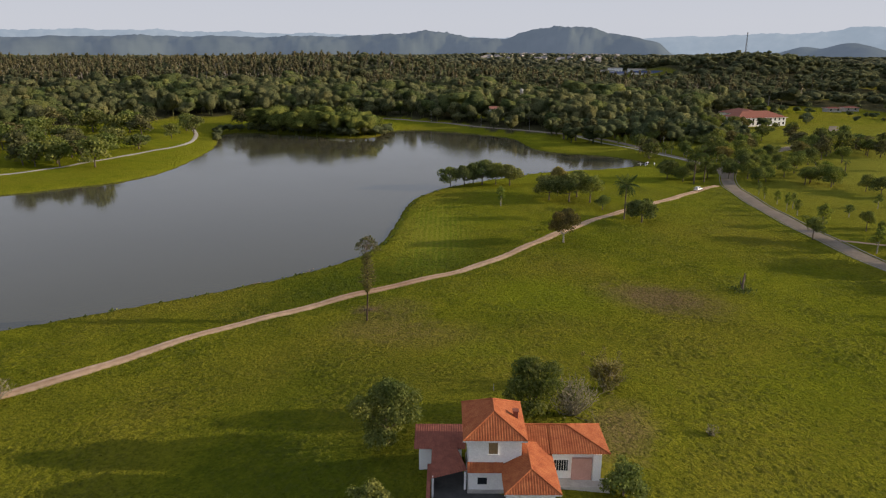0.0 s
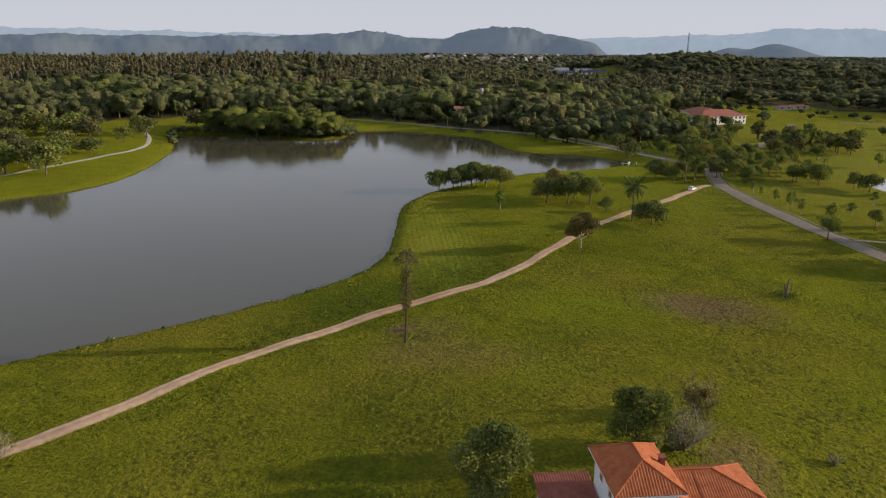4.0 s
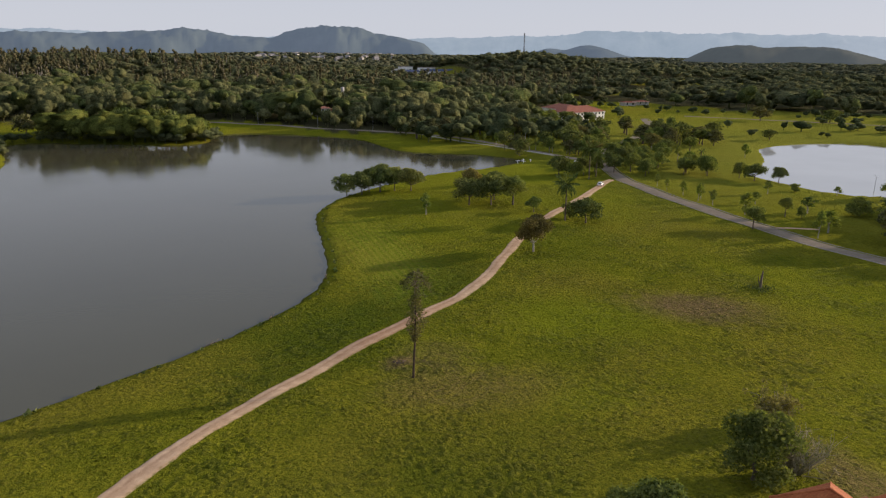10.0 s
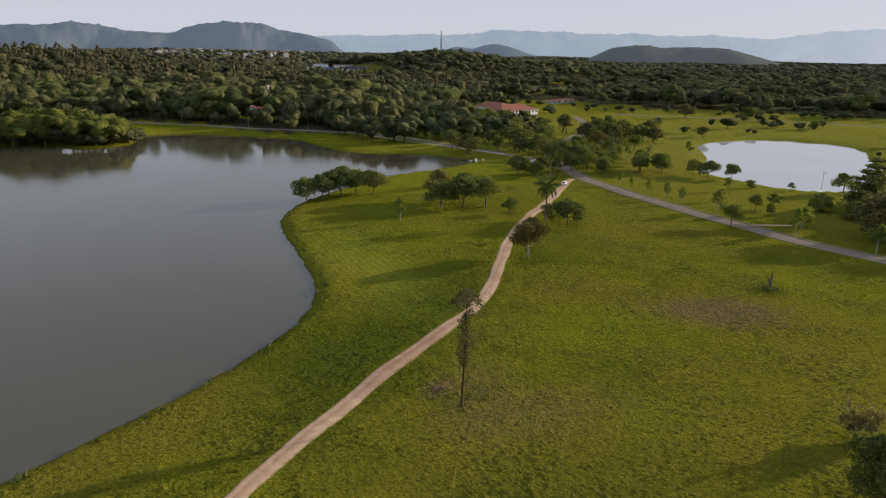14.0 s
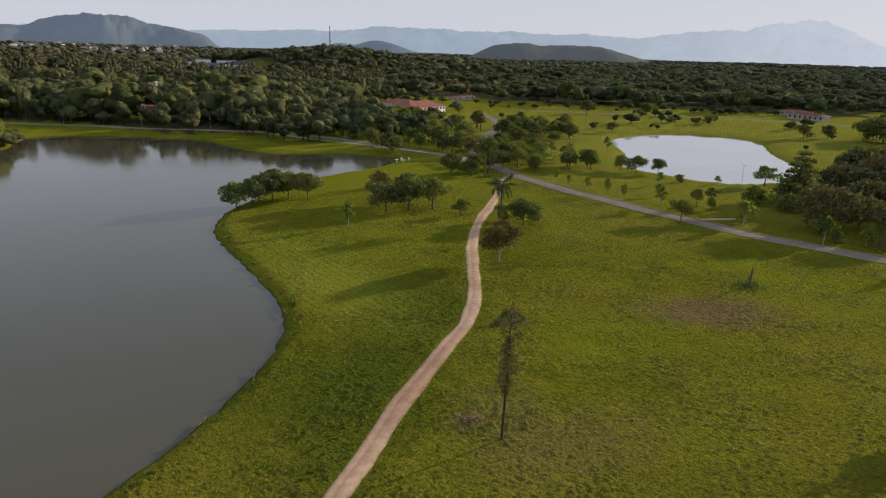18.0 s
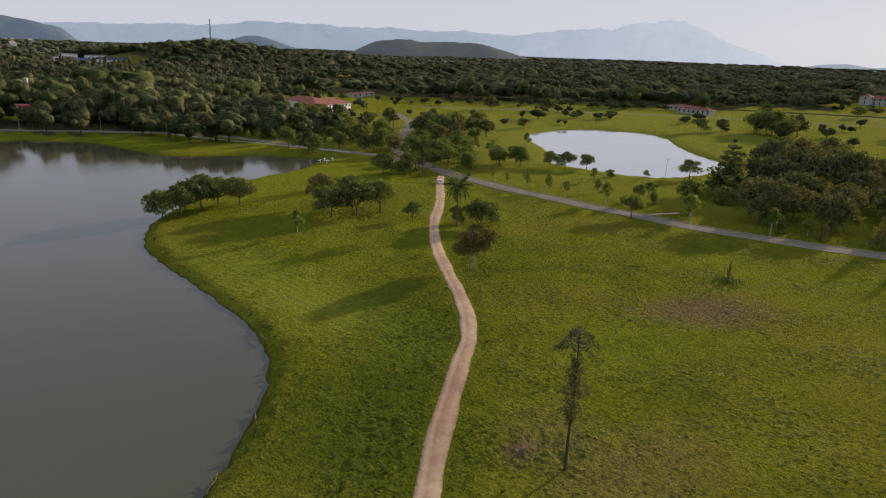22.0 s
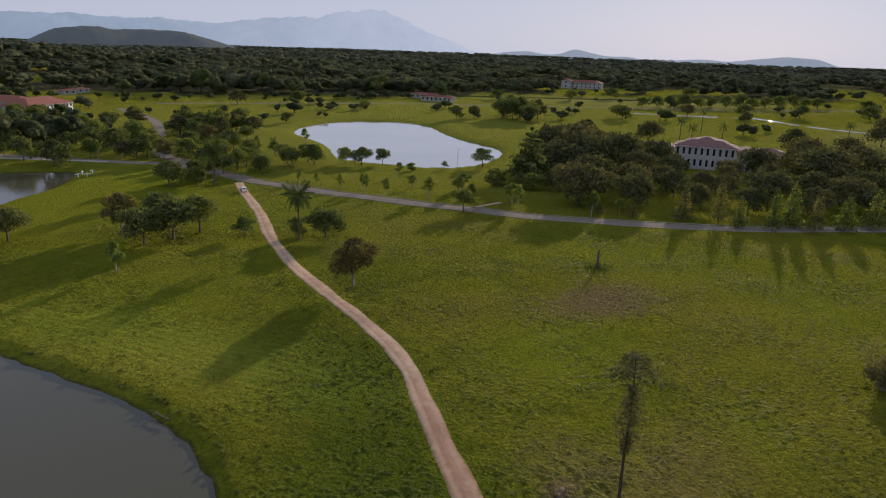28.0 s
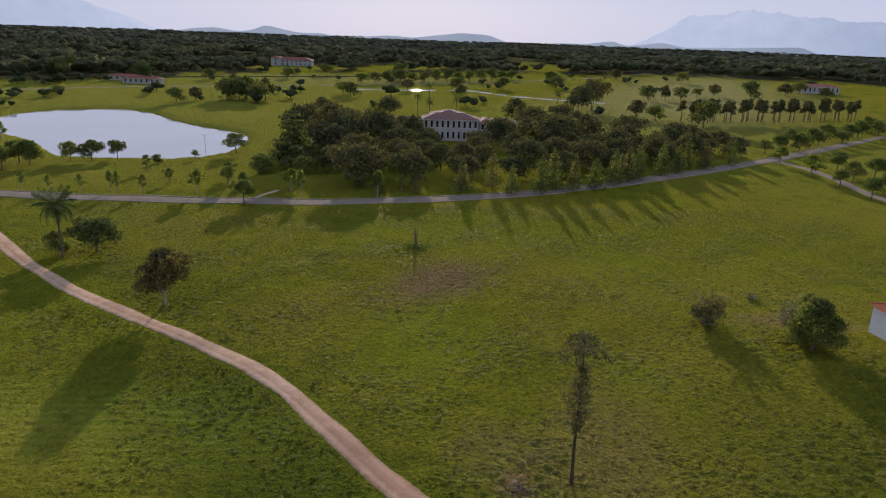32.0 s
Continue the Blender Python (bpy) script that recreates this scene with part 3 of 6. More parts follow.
def height(xy):
    """The ground: it falls gently towards the lake and drops at the banks."""
    xy = np.asarray(xy, float).reshape(-1, 2)
    lake, pond = off_shore(xy, (lake_line,)), off_shore(xy, (pond_line,))
    x, y = xy[:, 0], xy[:, 1]
    fall = np.clip(lake / 46, 0, 1)
    fall = 0.85 * (1 - fall * fall * (3 - 2 * fall))
    ripple = 0.8 + 0.55 * np.sin(x * 0.9 + 2.1 * np.sin(y * 0.31)) * np.sin(y * 0.8 + 1.7 * np.sin(x * 0.23))
    d = np.where(np.abs(lake) < np.abs(pond), lake, pond) + ripple
    z = land(xy) * np.clip((d - 1) / 20, 0, 1) - fall
    s = np.clip(d / 2.6, 0, 1)
    drop = np.where(np.abs(lake) < np.abs(pond), -LAKE_Z - 0.85, -POND_Z)
    bank = -drop * (1 - s * s * (3 - 2 * s))
    level = np.where(np.abs(lake) < np.abs(pond), LAKE_Z, POND_Z)
    return np.where(d > 0, z + bank, np.maximum(level + 0.5 * d, -3.8))


def lay(x, y):
    return float(height([(x, y)])[0])


# ---------- ground, water, roads ----------
def grid_lines(lo, hi, step, grow, reach):
    mid = list(np.arange(lo, hi + step, step))
    up, down, s = [mid[-1]], [mid[0]], step
    while up[-1] < reach:
        s *= grow
        s = min(s, 160)
        up.append(up[-1] + s)
    s = step
    while down[-1] > -reach:
        s *= grow
        s = min(s, 160)
        down.append(down[-1] - s)
    return np.array(down[:0:-1] + mid + up[1:])


gx, gy = grid_lines(-84, 130, 2.5, 1.038, 4750), grid_lines(-96, 150, 2.5, 1.038, 4750)
XX, YY = np.meshgrid(gx, gy)
flat = np.stack([XX.ravel(), YY.ravel()], 1)
gv = np.column_stack([flat, height(flat)])
nx, ny = len(gx), len(gy)
ii, jj = np.meshgrid(np.arange(ny - 1), np.arange(nx - 1), indexing="ij")
gf = np.stack([ii * nx + jj, ii * nx + jj + 1, (ii + 1) * nx + jj + 1, (ii + 1) * nx + jj], -1).reshape(-1, 4)
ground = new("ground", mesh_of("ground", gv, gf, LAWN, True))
tagged(ground, "yellow-green park lawn with bare earthy patches", "lawn", kind="structure")


def sheet(name, line, z, mat, label):
    """Still water that runs a little under its banks."""
    lo, hi = line.min(0) - 6, line.max(0) + 6
    me = mesh_of(name, [(lo[0], lo[1], z), (hi[0], lo[1], z), (hi[0], hi[1], z), (lo[0], hi[1], z)], [(0, 1, 2, 3)], mat)
    return tagged(new(name, me), label, "water", kind="structure")


sheet("water", lake_line, LAKE_Z, LAKE_WATER, "calm grey-brown lake mirroring a hazy sky")
sheet("water", pond_line, POND_Z, SKY_PALE_WATER, "bright round pond with the pale sky painted into its colour")


def ribbon(name, line, width, mat, label, lift=0.1, ragged=0.0, across=5):
    d = unit(np.gradient(line, axis=0))
    n = np.stack([-d[:, 1], d[:, 0]], 1)
    rng = np.random.default_rng(len(line))
    k = len(line)
    wob = np.convolve(rng.normal(0, 1, k + 8), np.ones(5) / 5, "same")[4 : k + 4] * ragged
    wob2 = np.convolve(rng.normal(0, 1, k + 8), np.ones(5) / 5, "same")[4 : k + 4] * ragged
    u = np.linspace(-0.5, 0.5, across)
    w = np.stack([(width + (wob if a < 0 else wob2) * 2) * a for a in u], 1)
    xy = line[:, None] + n[:, None] * w[..., None]
    z = np.array(height(xy.reshape(-1, 2))).reshape(k, across) + lift
    z[:, 0] -= lift * 1.6
    z[:, -1] -= lift * 1.6
    v = np.concatenate([xy, z[..., None]], -1).reshape(-1, 3)
    i, j = np.meshgrid(np.arange(k - 1), np.arange(across - 1), indexing="ij")
    f = np.stack([i * across + j + 1, i * across + j, (i + 1) * across + j, (i + 1) * across + j + 1], -1).reshape(-1, 4)
    along = np.r_[0, np.cumsum(np.linalg.norm(np.diff(line, axis=0), axis=1))]
    uv = np.stack(np.meshgrid(along, u + 0.5, indexing="ij")[::-1], -1).reshape(-1, 2)
    return tagged(new(name, mesh_of(name, v, f, mat, True, uv)), label, "road", kind="structure")


ribbon("dirt_road", DIRT_LINE, 3.4, DIRT, "sandy reddish dirt track through the lawn", 0.1, 0.3, 9)
ribbon("road", PAVED_LINE, 6.2, ASPHALT, "worn pale grey asphalt park road", 0.12)
ribbon("road", NORTH_ROAD, 5.5, ASPHALT, "pale asphalt road along the far shore", 0.13)
ribbon("road", SPUR_LINE, 5.0, ASPHALT, "pale asphalt side road beside the lawn", 0.14)
ribbon("road", FAR_ROAD, 5.0, ASPHALT, "thin distant asphalt road across the fields", 0.2)
ribbon("pathway", SHORE_PATH, 2.4, PATHWAY, "narrow pale footpath beside the lake", 0.15)
ribbon("pathway", LEFT_PATH, 3.0, PATHWAY, "pale gravel path along the wooded shore", 0.15)
ribbon("pathway", DRIVE_LINE, 2.0, DIRT, "short earthen drive into the grove", 0.12)
ribbon("hedge_line", FAR_CANAL, 3.0, LEAF_DARK, "dark hedged ditch across the far fields", 0.9)


# The canal takes the same water, sky brightness painted into its colour.
ribbon("canal", smooth_line([(498, 60), (506, 12), (514, -26), (492, -48), (471, -64), (453, -94), (440, -122)], 4.0), 6.0, SKY_PALE_WATER, "narrow bright canal across the far fields", 0.12)


def kerb(line, side, width):
    d = unit(np.gradient(line, axis=0))
    n = np.stack([-d[:, 1], d[:, 0]], 1)
    c = line + n * (width / 2 + 0.1) * side
    z = height(c)
    prof = np.array([(-0.1, -0.15), (-0.1, 0.17), (0.1, 0.17), (0.1, -0.15)])
    v = np.stack([np.column_stack([c + n * a, z + b]) for a, b in prof], 1).reshape(-1, 3)
    k = len(line)
    i, j = np.meshgrid(np.arange(k - 1), np.arange(3), indexing="ij")
    f = np.stack([i * 4 + j, i * 4 + j + 1, (i + 1) * 4 + j + 1, (i + 1) * 4 + j], -1).reshape(-1, 4)
    return tagged(new("kerb", mesh_of("kerb", v, f, KERB)), "low grey concrete kerb along the road", "kerb", kind="structure")


kerb(PAVED_LINE[20:], -1, 6.2)
kerb(PAVED_LINE[20:-60], 1, 6.2)


# ---------- far ranges ----------
def mountain_range(name, rows, dist, depth, mat, label, seed, rugged):
    """Hills on a wide arc; rows give direction (degrees from +y, clockwise) and how high the skyline stands, in thousandths of the distance."""
    az = np.arange(rows[0][0], rows[-1][0], 0.22)
    prof = np.interp(az, [a for a, _ in rows], [h for _, h in rows])
    ker = np.exp(-np.linspace(-2, 2, 7) ** 2)
    prof = np.convolve(np.pad(prof, 3, "edge"), ker / ker.sum(), "valid")
    rng = np.random.default_rng(seed)
    steps = 15
    vs = []
    ph = rng.uniform(0, 6, 12)
    for k, s in enumerate(np.linspace(-1, 1, steps)):
        r = dist + s * depth + 40 * np.sin(az * 0.9 + ph[0])
        ridge = np.maximum(1 - abs(s) ** 1.25, 0)
        n = sum(np.sin(az * fr + ph[i] + s * (3 + i) * (1 if i % 2 else -1)) / (i + 1.5) for i, fr in enumerate((1.1, 2.3, 4.1, 6.7, 11.0, 17.0)))
        spur = 1 + rugged * n * (0.35 + 0.9 * (1 - ridge))
        low = np.clip(prof / 7, 0, 1)
        low = low * low * (3 - 2 * low)
        z = 46 * min(1, ridge * 2) * low + prof / 1000 * dist * ridge * (spur if k != steps // 2 else 1 + 0.18 * rugged * n)
        z = z - 8 * (1 - ridge) - 6 * (1 - low)
        a = np.radians(az)
        vs.append(np.stack([r * np.sin(a), r * np.cos(a), z], 1))
    v = np.concatenate(vs)
    m = len(az)
    i, j = np.meshgrid(np.arange(steps - 1), np.arange(m - 1), indexing="ij")
    f = np.stack([i * m + j, i * m + j + 1, (i + 1) * m + j + 1, (i + 1) * m + j], -1).reshape(-1, 4)
    return tagged(new(name, mesh_of(name, v, f, mat, True)), label, "mountains", kind="structure")


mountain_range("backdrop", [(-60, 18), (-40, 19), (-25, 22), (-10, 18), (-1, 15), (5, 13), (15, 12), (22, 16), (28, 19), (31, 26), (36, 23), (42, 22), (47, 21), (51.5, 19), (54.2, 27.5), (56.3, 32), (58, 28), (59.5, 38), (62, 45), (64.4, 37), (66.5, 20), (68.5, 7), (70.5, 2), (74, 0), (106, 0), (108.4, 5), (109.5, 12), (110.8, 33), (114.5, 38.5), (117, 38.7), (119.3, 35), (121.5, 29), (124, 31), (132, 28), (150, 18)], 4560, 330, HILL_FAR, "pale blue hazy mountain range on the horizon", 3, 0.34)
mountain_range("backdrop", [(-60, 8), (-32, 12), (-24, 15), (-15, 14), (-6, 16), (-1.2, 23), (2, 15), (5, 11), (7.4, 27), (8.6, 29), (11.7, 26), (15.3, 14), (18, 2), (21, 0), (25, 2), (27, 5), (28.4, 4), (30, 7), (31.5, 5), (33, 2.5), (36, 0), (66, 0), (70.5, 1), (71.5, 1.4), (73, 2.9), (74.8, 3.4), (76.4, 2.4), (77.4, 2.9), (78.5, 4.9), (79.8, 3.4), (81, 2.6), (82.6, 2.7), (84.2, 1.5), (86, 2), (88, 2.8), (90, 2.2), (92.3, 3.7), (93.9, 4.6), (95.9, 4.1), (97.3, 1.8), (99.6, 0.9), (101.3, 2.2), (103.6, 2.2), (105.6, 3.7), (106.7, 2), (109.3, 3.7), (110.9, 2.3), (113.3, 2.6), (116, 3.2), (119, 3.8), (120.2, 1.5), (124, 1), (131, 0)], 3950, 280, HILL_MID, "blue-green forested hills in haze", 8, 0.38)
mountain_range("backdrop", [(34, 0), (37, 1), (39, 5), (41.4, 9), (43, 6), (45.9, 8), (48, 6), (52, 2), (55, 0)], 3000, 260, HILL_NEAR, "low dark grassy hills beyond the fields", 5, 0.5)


# ---------- woods ----------
def bent_ball(rng, rings, sides, rough):
    """A lumpy closed core: verts, tris as quads with a doubled corner left out."""
    v, f = [], []
    for i in range(1, rings):
        a = np.pi * i / rings
        for j in range(sides):
            b = 2 * np.pi * (j + 0.5 * (i % 2)) / sides
            r = 1 + rng.normal(0, rough)
            v.append((r * math.sin(a) * math.cos(b), r * math.sin(a) * math.sin(b), r * math.cos(a)))
    top, low = len(v), len(v) + 1
    v += [(0, 0, 1.0), (0, 0, -1.0)]
    for i in range(rings - 2):
        for j in range(sides):
            p, q = i * sides + j, i * sides + (j + 1) % sides
            f += [(p, p + sides, q), (q, p + sides, q + sides)]
    for j in range(sides):
        f.append((top, j, (j + 1) % sides))
        f.append((low, (rings - 2) * sides + (j + 1) % sides, (rings - 2) * sides + j))
    return np.array(v), np.array(f)


def tri(quads):
    q = np.asarray(quads)
    return np.concatenate([q[:, [0, 1, 2]], q[:, [0, 2, 3]]])


def wood_tree(rng, cards, size, slim=False, lumps=4, fine=(4, 7)):
    """A tree one metre high for the woods: trunk, lumpy crown and leaf sprays, as tris."""
    pieces = []
    if slim:
        blobs = [(rng.normal(0, 0.05), rng.normal(0, 0.05), z, 0.15 * w, 0.15 * w, 0.09) for z, w in ((0.66, 0.55), (0.8, 0.85), (0.92, 0.7))]
    else:
        blobs = [(rng.normal(0, 0.03), rng.normal(0, 0.03), 0.58, 0.37, 0.37, 0.36)]
        for k in range(lumps):
            a, r = 6.283 * k / lumps + rng.uniform(-0.5, 0.5), rng.uniform(0.2, 0.36)
            s = rng.uniform(0.16, 0.27)
            blobs.append((r * math.cos(a), r * math.sin(a), rng.uniform(0.42, 0.84), s, s, s * 0.85))
        if cards > 20:
            v, q = tube([(0, 0, 0), (0.01, 0, 0.3), (0, 0.01, 0.55)], [0.035, 0.025, 0.015], 4)
            pieces.append((v, tri(q)))
    for b in blobs:
        cv, cf = bent_ball(rng, *fine, 0.2)
        pieces.append((cv * np.array(b[3:]) * (0.9 if cards else 1.0) + np.array(b[:3]), cf))
    if cards:
        at, out = blob_points(rng, blobs, cards, 0.92)
        v, q = leaf_cards(rng, at, out * 1.2 + [0, 0, 0.3], size, 1.3, 0.8)
        pieces.append((v, tri(q)))
    return joined(pieces)


def scatter(name, spots, templates, heights, spread, mat, label, seed, round_off=False):
    rng = np.random.default_rng(seed)
    spots = np.asarray(spots)
    z = height(spots)
    pick = rng.integers(0, len(templates), len(spots))
    vs, fs, n = [], [], 0
    for k, (tv, tf) in enumerate(templates):
        p = spots[pick == k]
        if not len(p):
            continue
        h = heights(p, rng)
        w = h * rng.uniform(spread * 0.65, spread * 1.3, len(p))
        a = rng.uniform(0, 6.28, len(p))
        c, s = np.cos(a), np.sin(a)
        x = (c[:, None] * tv[:, 0] - s[:, None] * tv[:, 1]) * w[:, None] + p[:, :1]
        y = (s[:, None] * tv[:, 0] + c[:, None] * tv[:, 1]) * w[:, None] + p[:, 1:]
        zz = tv[:, 2] * h[:, None] + z[pick == k][:, None] - 0.1
        vs.append(np.stack([x, y, zz], -1).reshape(-1, 3))
        fs.append((tf[None] + (np.arange(len(p)) * len(tv))[:, None, None]).reshape(-1, 3) + n)
        n += len(vs[-1])
    return tagged(new(name, mesh_of(name, np.concatenate(vs), np.concatenate(fs), mat, round_off)), label, "trees", kind="stuff")


WOOD_EDGE = [(-60, 330), (-40, 370), (-25, 415), (-8, 425), (0, 405), (6, 385), (11, 345), (18, 330), (24, 345), (30, 375), (33, 520), (40, 620), (46, 600), (52, 600), (58, 610), (66, 620), (72, 700), (80, 760), (92, 780), (104, 820), (114, 860), (124, 900), (150, 700)]
CLEARINGS = [(250, 400, 44, 50), (330, 470, 55, 60), (420, 640, 70, 45), (300, 975, 62, 110), (640, 760, 120, 40), (790, 150, 70, 60), (57, 428, 20, 34), (-360, 478, 20, 14), (900, 250, 120, 40), (1000, -150, 200, 50)]


def wooded(xy):
    x, y = xy[:, 0] + 20, xy[:, 1]
    az, r = np.degrees(np.arctan2(x, y)), np.hypot(x, y)
    edge = np.interp(az, [a for a, _ in WOOD_EDGE], [e for _, e in WOOD_EDGE])
    edge = edge + 18 * np.sin(az * 0.9) * np.clip((edge - 450) / 200, 0, 1) + 8 * np.sin(az * 2.7)
    ok = (r > edge) & (az > -62) & (az < 150)
    for cx, cy, rx, ry in CLEARINGS:
        ok &= ((xy[:, 0] - cx) / rx) ** 2 + ((xy[:, 1] - cy) / ry) ** 2 > 1
    glade = np.sin(xy[:, 0] * 0.009 + 2 * np.sin(xy[:, 1] * 0.004)) * np.sin(xy[:, 1] * 0.011 + 1.3)
    return ok & ((glade < 0.8) | (r < 560) | (az < 75))


def ring(rng, r0, r1, step):
    g = np.arange(-r1, r1, step)
    a, b = np.meshgrid(g, g)
    p = np.stack([a.ravel(), b.ravel()], 1) + rng.uniform(-0.48, 0.48, (a.size, 2)) * step
    r = np.hypot(p[:, 0] + 20, p[:, 1])
    p = p[(r >= r0) & (r < r1)]
    p = p[wooded(p)]
    near = from_line(p, NORTH_ROAD) if r0 < 600 else np.full(len(p), 99.0)
    p = p[near > 6]
    return p[off_shore(p) > 5] if r0 < 600 else p


rng = np.random.default_rng(11)
near_set = [wood_tree(rng, 54, 0.058, lumps=int(rng.integers(3, 6))) for _ in range(10)]
mid_set = [wood_tree(rng, 8, 0.11, lumps=2, fine=(3, 6)) for _ in range(8)]
far_set = [wood_tree(rng, 0, 0.1, lumps=0, fine=(3, 6)) for _ in range(6)]
gum_set = [wood_tree(rng, 26, 0.07, True, fine=(3, 6)) for _ in range(6)]
stem_set = []
for _ in range(6):
    v, q = tube([(0, 0, 0), (0.02, 0, 0.4), (rng.normal(0, 0.03), rng.normal(0, 0.03), 0.93)], [0.028, 0.02, 0.006], 4)
    stem_set.append((v, tri(q)))


def mixed(lo, hi, wave):
    """Heights that vary tree by tree and from stand to stand."""
    return lambda p, g: (lo + (hi - lo) * g.beta(2.0, 2.2, len(p))) * (1 + 0.25 * np.sin(p[:, 0] / wave) * np.sin(p[:, 1] / wave + 1))


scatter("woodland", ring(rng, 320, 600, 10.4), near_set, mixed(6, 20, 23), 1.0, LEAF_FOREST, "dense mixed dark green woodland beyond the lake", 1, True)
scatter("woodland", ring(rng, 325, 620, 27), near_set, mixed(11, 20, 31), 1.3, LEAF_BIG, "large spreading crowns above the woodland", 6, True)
scatter("woodland", ring(rng, 600, 1250, 19.5), mid_set, mixed(9, 16, 40), 1.85, LEAF_MID_HAZED, "distant dark green woodland", 2, True)
scatter("woodland", ring(rng, 1250, 2500, 30), far_set, mixed(8, 14, 90), 2.1, LEAF_FAR_HAZED, "far dark woodland on the plain", 3, True)
scatter("woodland", ring(rng, 2500, 4200, 58), far_set, mixed(8, 12, 200), 4.6, LEAF_FAR_HAZED, "hazy woodland towards the horizon", 4, True)
gums = ring(rng, 560, 900, 12)
gum_az = np.degrees(np.arctan2(gums[:, 0] + 20, gums[:, 1]))
gums = gums[((gum_az < -8) & (np.hypot(gums[:, 0], gums[:, 1]) > 640)) | ((gum_az > -8) & (gum_az < 34) & (rng.random(len(gums)) < 0.3))]
scatter("gum_trees", gums, gum_set, lambda p, g: g.uniform(14, 21, len(p)), 0.8, LEAF_EUCA, "tall thin brownish-green eucalyptus stand", 5, True)
scatter("gum_stems", gums, stem_set, lambda p, g: g.uniform(14, 21, len(p)), 0.8, PALE_BARK, "thin pale eucalyptus stems", 5, True)


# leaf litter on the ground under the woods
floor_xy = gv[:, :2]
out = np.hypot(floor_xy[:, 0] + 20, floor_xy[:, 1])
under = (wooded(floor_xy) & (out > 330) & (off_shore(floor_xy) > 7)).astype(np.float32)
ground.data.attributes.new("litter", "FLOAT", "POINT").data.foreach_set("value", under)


# ---------- trees of the park ----------
def limbs_of(rng, start, tips, r0, sides=5):
    out = []
    for tip in tips:
        s, e = np.array(start, float), np.array(tip, float)
        m = s * 0.5 + e * 0.5 + np.array([*(rng.normal(0, 0.12, 2) * np.linalg.norm(e - s)), -0.08 * np.linalg.norm(e - s)])
        t = np.linspace(0, 1, 5)[:, None]
        pts = (1 - t) ** 2 * s + 2 * t * (1 - t) * m + t**2 * e
        out.append(tube(pts, np.linspace(r0, r0 * 0.22, 5), sides))
    return out


def tree(name, trunk_mesh, limb_meshes, crown_mesh):
    root = new(name)
    child("trunk", trunk_mesh, root)
    for m in limb_meshes:
        child("limb", m, root)
    child("crown", crown_mesh, root)
    return root


def make_tree(name, seed, h, w, cards, size, mat, bark, trunk_h, lobes=7, gaps=0.0, flat=0.42, lean=0.0):
    """A broad-leaved tree: bent tapered trunk, limbs to the lobes of the crown, and the crown's leaf sprays."""
    rng = np.random.default_rng(seed)
    r = w / 2
    base = h * trunk_h
    mid = (base + h) / 2
    blobs = [(lean, 0, mid, r * 0.6, r * 0.6, (h - base) * 0.42)]
    for k in range(lobes):
        a = 6.283 * k / lobes + rng.uniform(-0.35, 0.35)
        d = r * rng.uniform(0.42, 0.7)
        s = r * rng.uniform(0.26, 0.42)
        blobs.append((lean + d * math.cos(a), d * math.sin(a), rng.uniform(base + s * 0.6, h - s * 0.9), s, s, s * rng.uniform(0.65, 0.9)))
    for k in range(3):
        a, d, s = rng.uniform(0, 6.28), r * rng.uniform(0, 0.35), r * rng.uniform(0.25, 0.38)
        blobs.append((lean + d * math.cos(a), d * math.sin(a), h - s * 0.8, s, s, s * 0.75))
    top = np.array([lean * 0.5 + rng.normal(0, 0.1), rng.normal(0, 0.1), base * 1.1 + 0.1 * h])
    tr = max(0.07, 0.018 * h + 0.005 * w)
    tv, tq = tube([(0, 0, -0.3), (0, 0, 0.02), (rng.normal(0, 0.06), rng.normal(0, 0.06), top[2] * 0.5), tuple(top)], [tr * 1.5, tr * 1.25, tr, tr * 0.75], 8)
    limbs = limbs_of(rng, top * 0.92, [(b[0], b[1], b[2]) for b in blobs[1 : 1 + min(lobes, 6)]], tr * 0.55)
    at, out = blob_points(rng, blobs, cards, 0.55)
    if gaps:
        keep = np.sin(at[:, 0] * 2.3 + seed) * np.sin(at[:, 1] * 2.1 + 2 * seed) * np.sin(at[:, 2] * 2.6) < 1 - gaps
        at, out = at[keep], out[keep]
    at = at + rng.normal(0, size * 0.45, at.shape)
    at[:, 2] = np.maximum(at[:, 2], 0.25)
    cv, cf = leaf_cards(rng, at, out, size)
    return tree(name, mesh_of("trunk", tv, tq, bark, True), [mesh_of("limb", v, q, bark, True) for v, q in limbs], mesh_of("crown", cv, cf, mat))


TWIG = plain_material("dry_twigs", (0.23, 0.2, 0.13), (0.36, 0.32, 0.22), 2.0, 0.95, 0.0)


def stand(kind, maker, x, y, h, w, label, category="tree", group="", turn=None, seed=0):
    """Stands a tree of a kind, scaled to its height and spread, on the ground; the first of a kind is the model of the rest."""
    rng = random.Random(int(x * 31 + y * 17 + seed))
    hw = maker
    base = hw["root"]
    m = Matrix.LocRotScale((x, y, lay(x, y) - 0.03), Euler((0, 0, turn if turn is not None else rng.uniform(0, 6.28))), (w / hw["w"], w / hw["w"], h / hw["h"]))
    if not hw["used"]:
        base.matrix_basis = m
        hw["used"] = True
        ob = base
        hw["first"] = m
    else:
        ob = copy_thing(base, Matrix())
        ob.matrix_basis = m
    tagged(ob, label, category, group)
    return ob


def kind_of(name, seed, h, w, *args, **kw):
    return {"root": make_tree(name, seed, h, w, *args, **kw), "h": h, "w": w, "used": False}


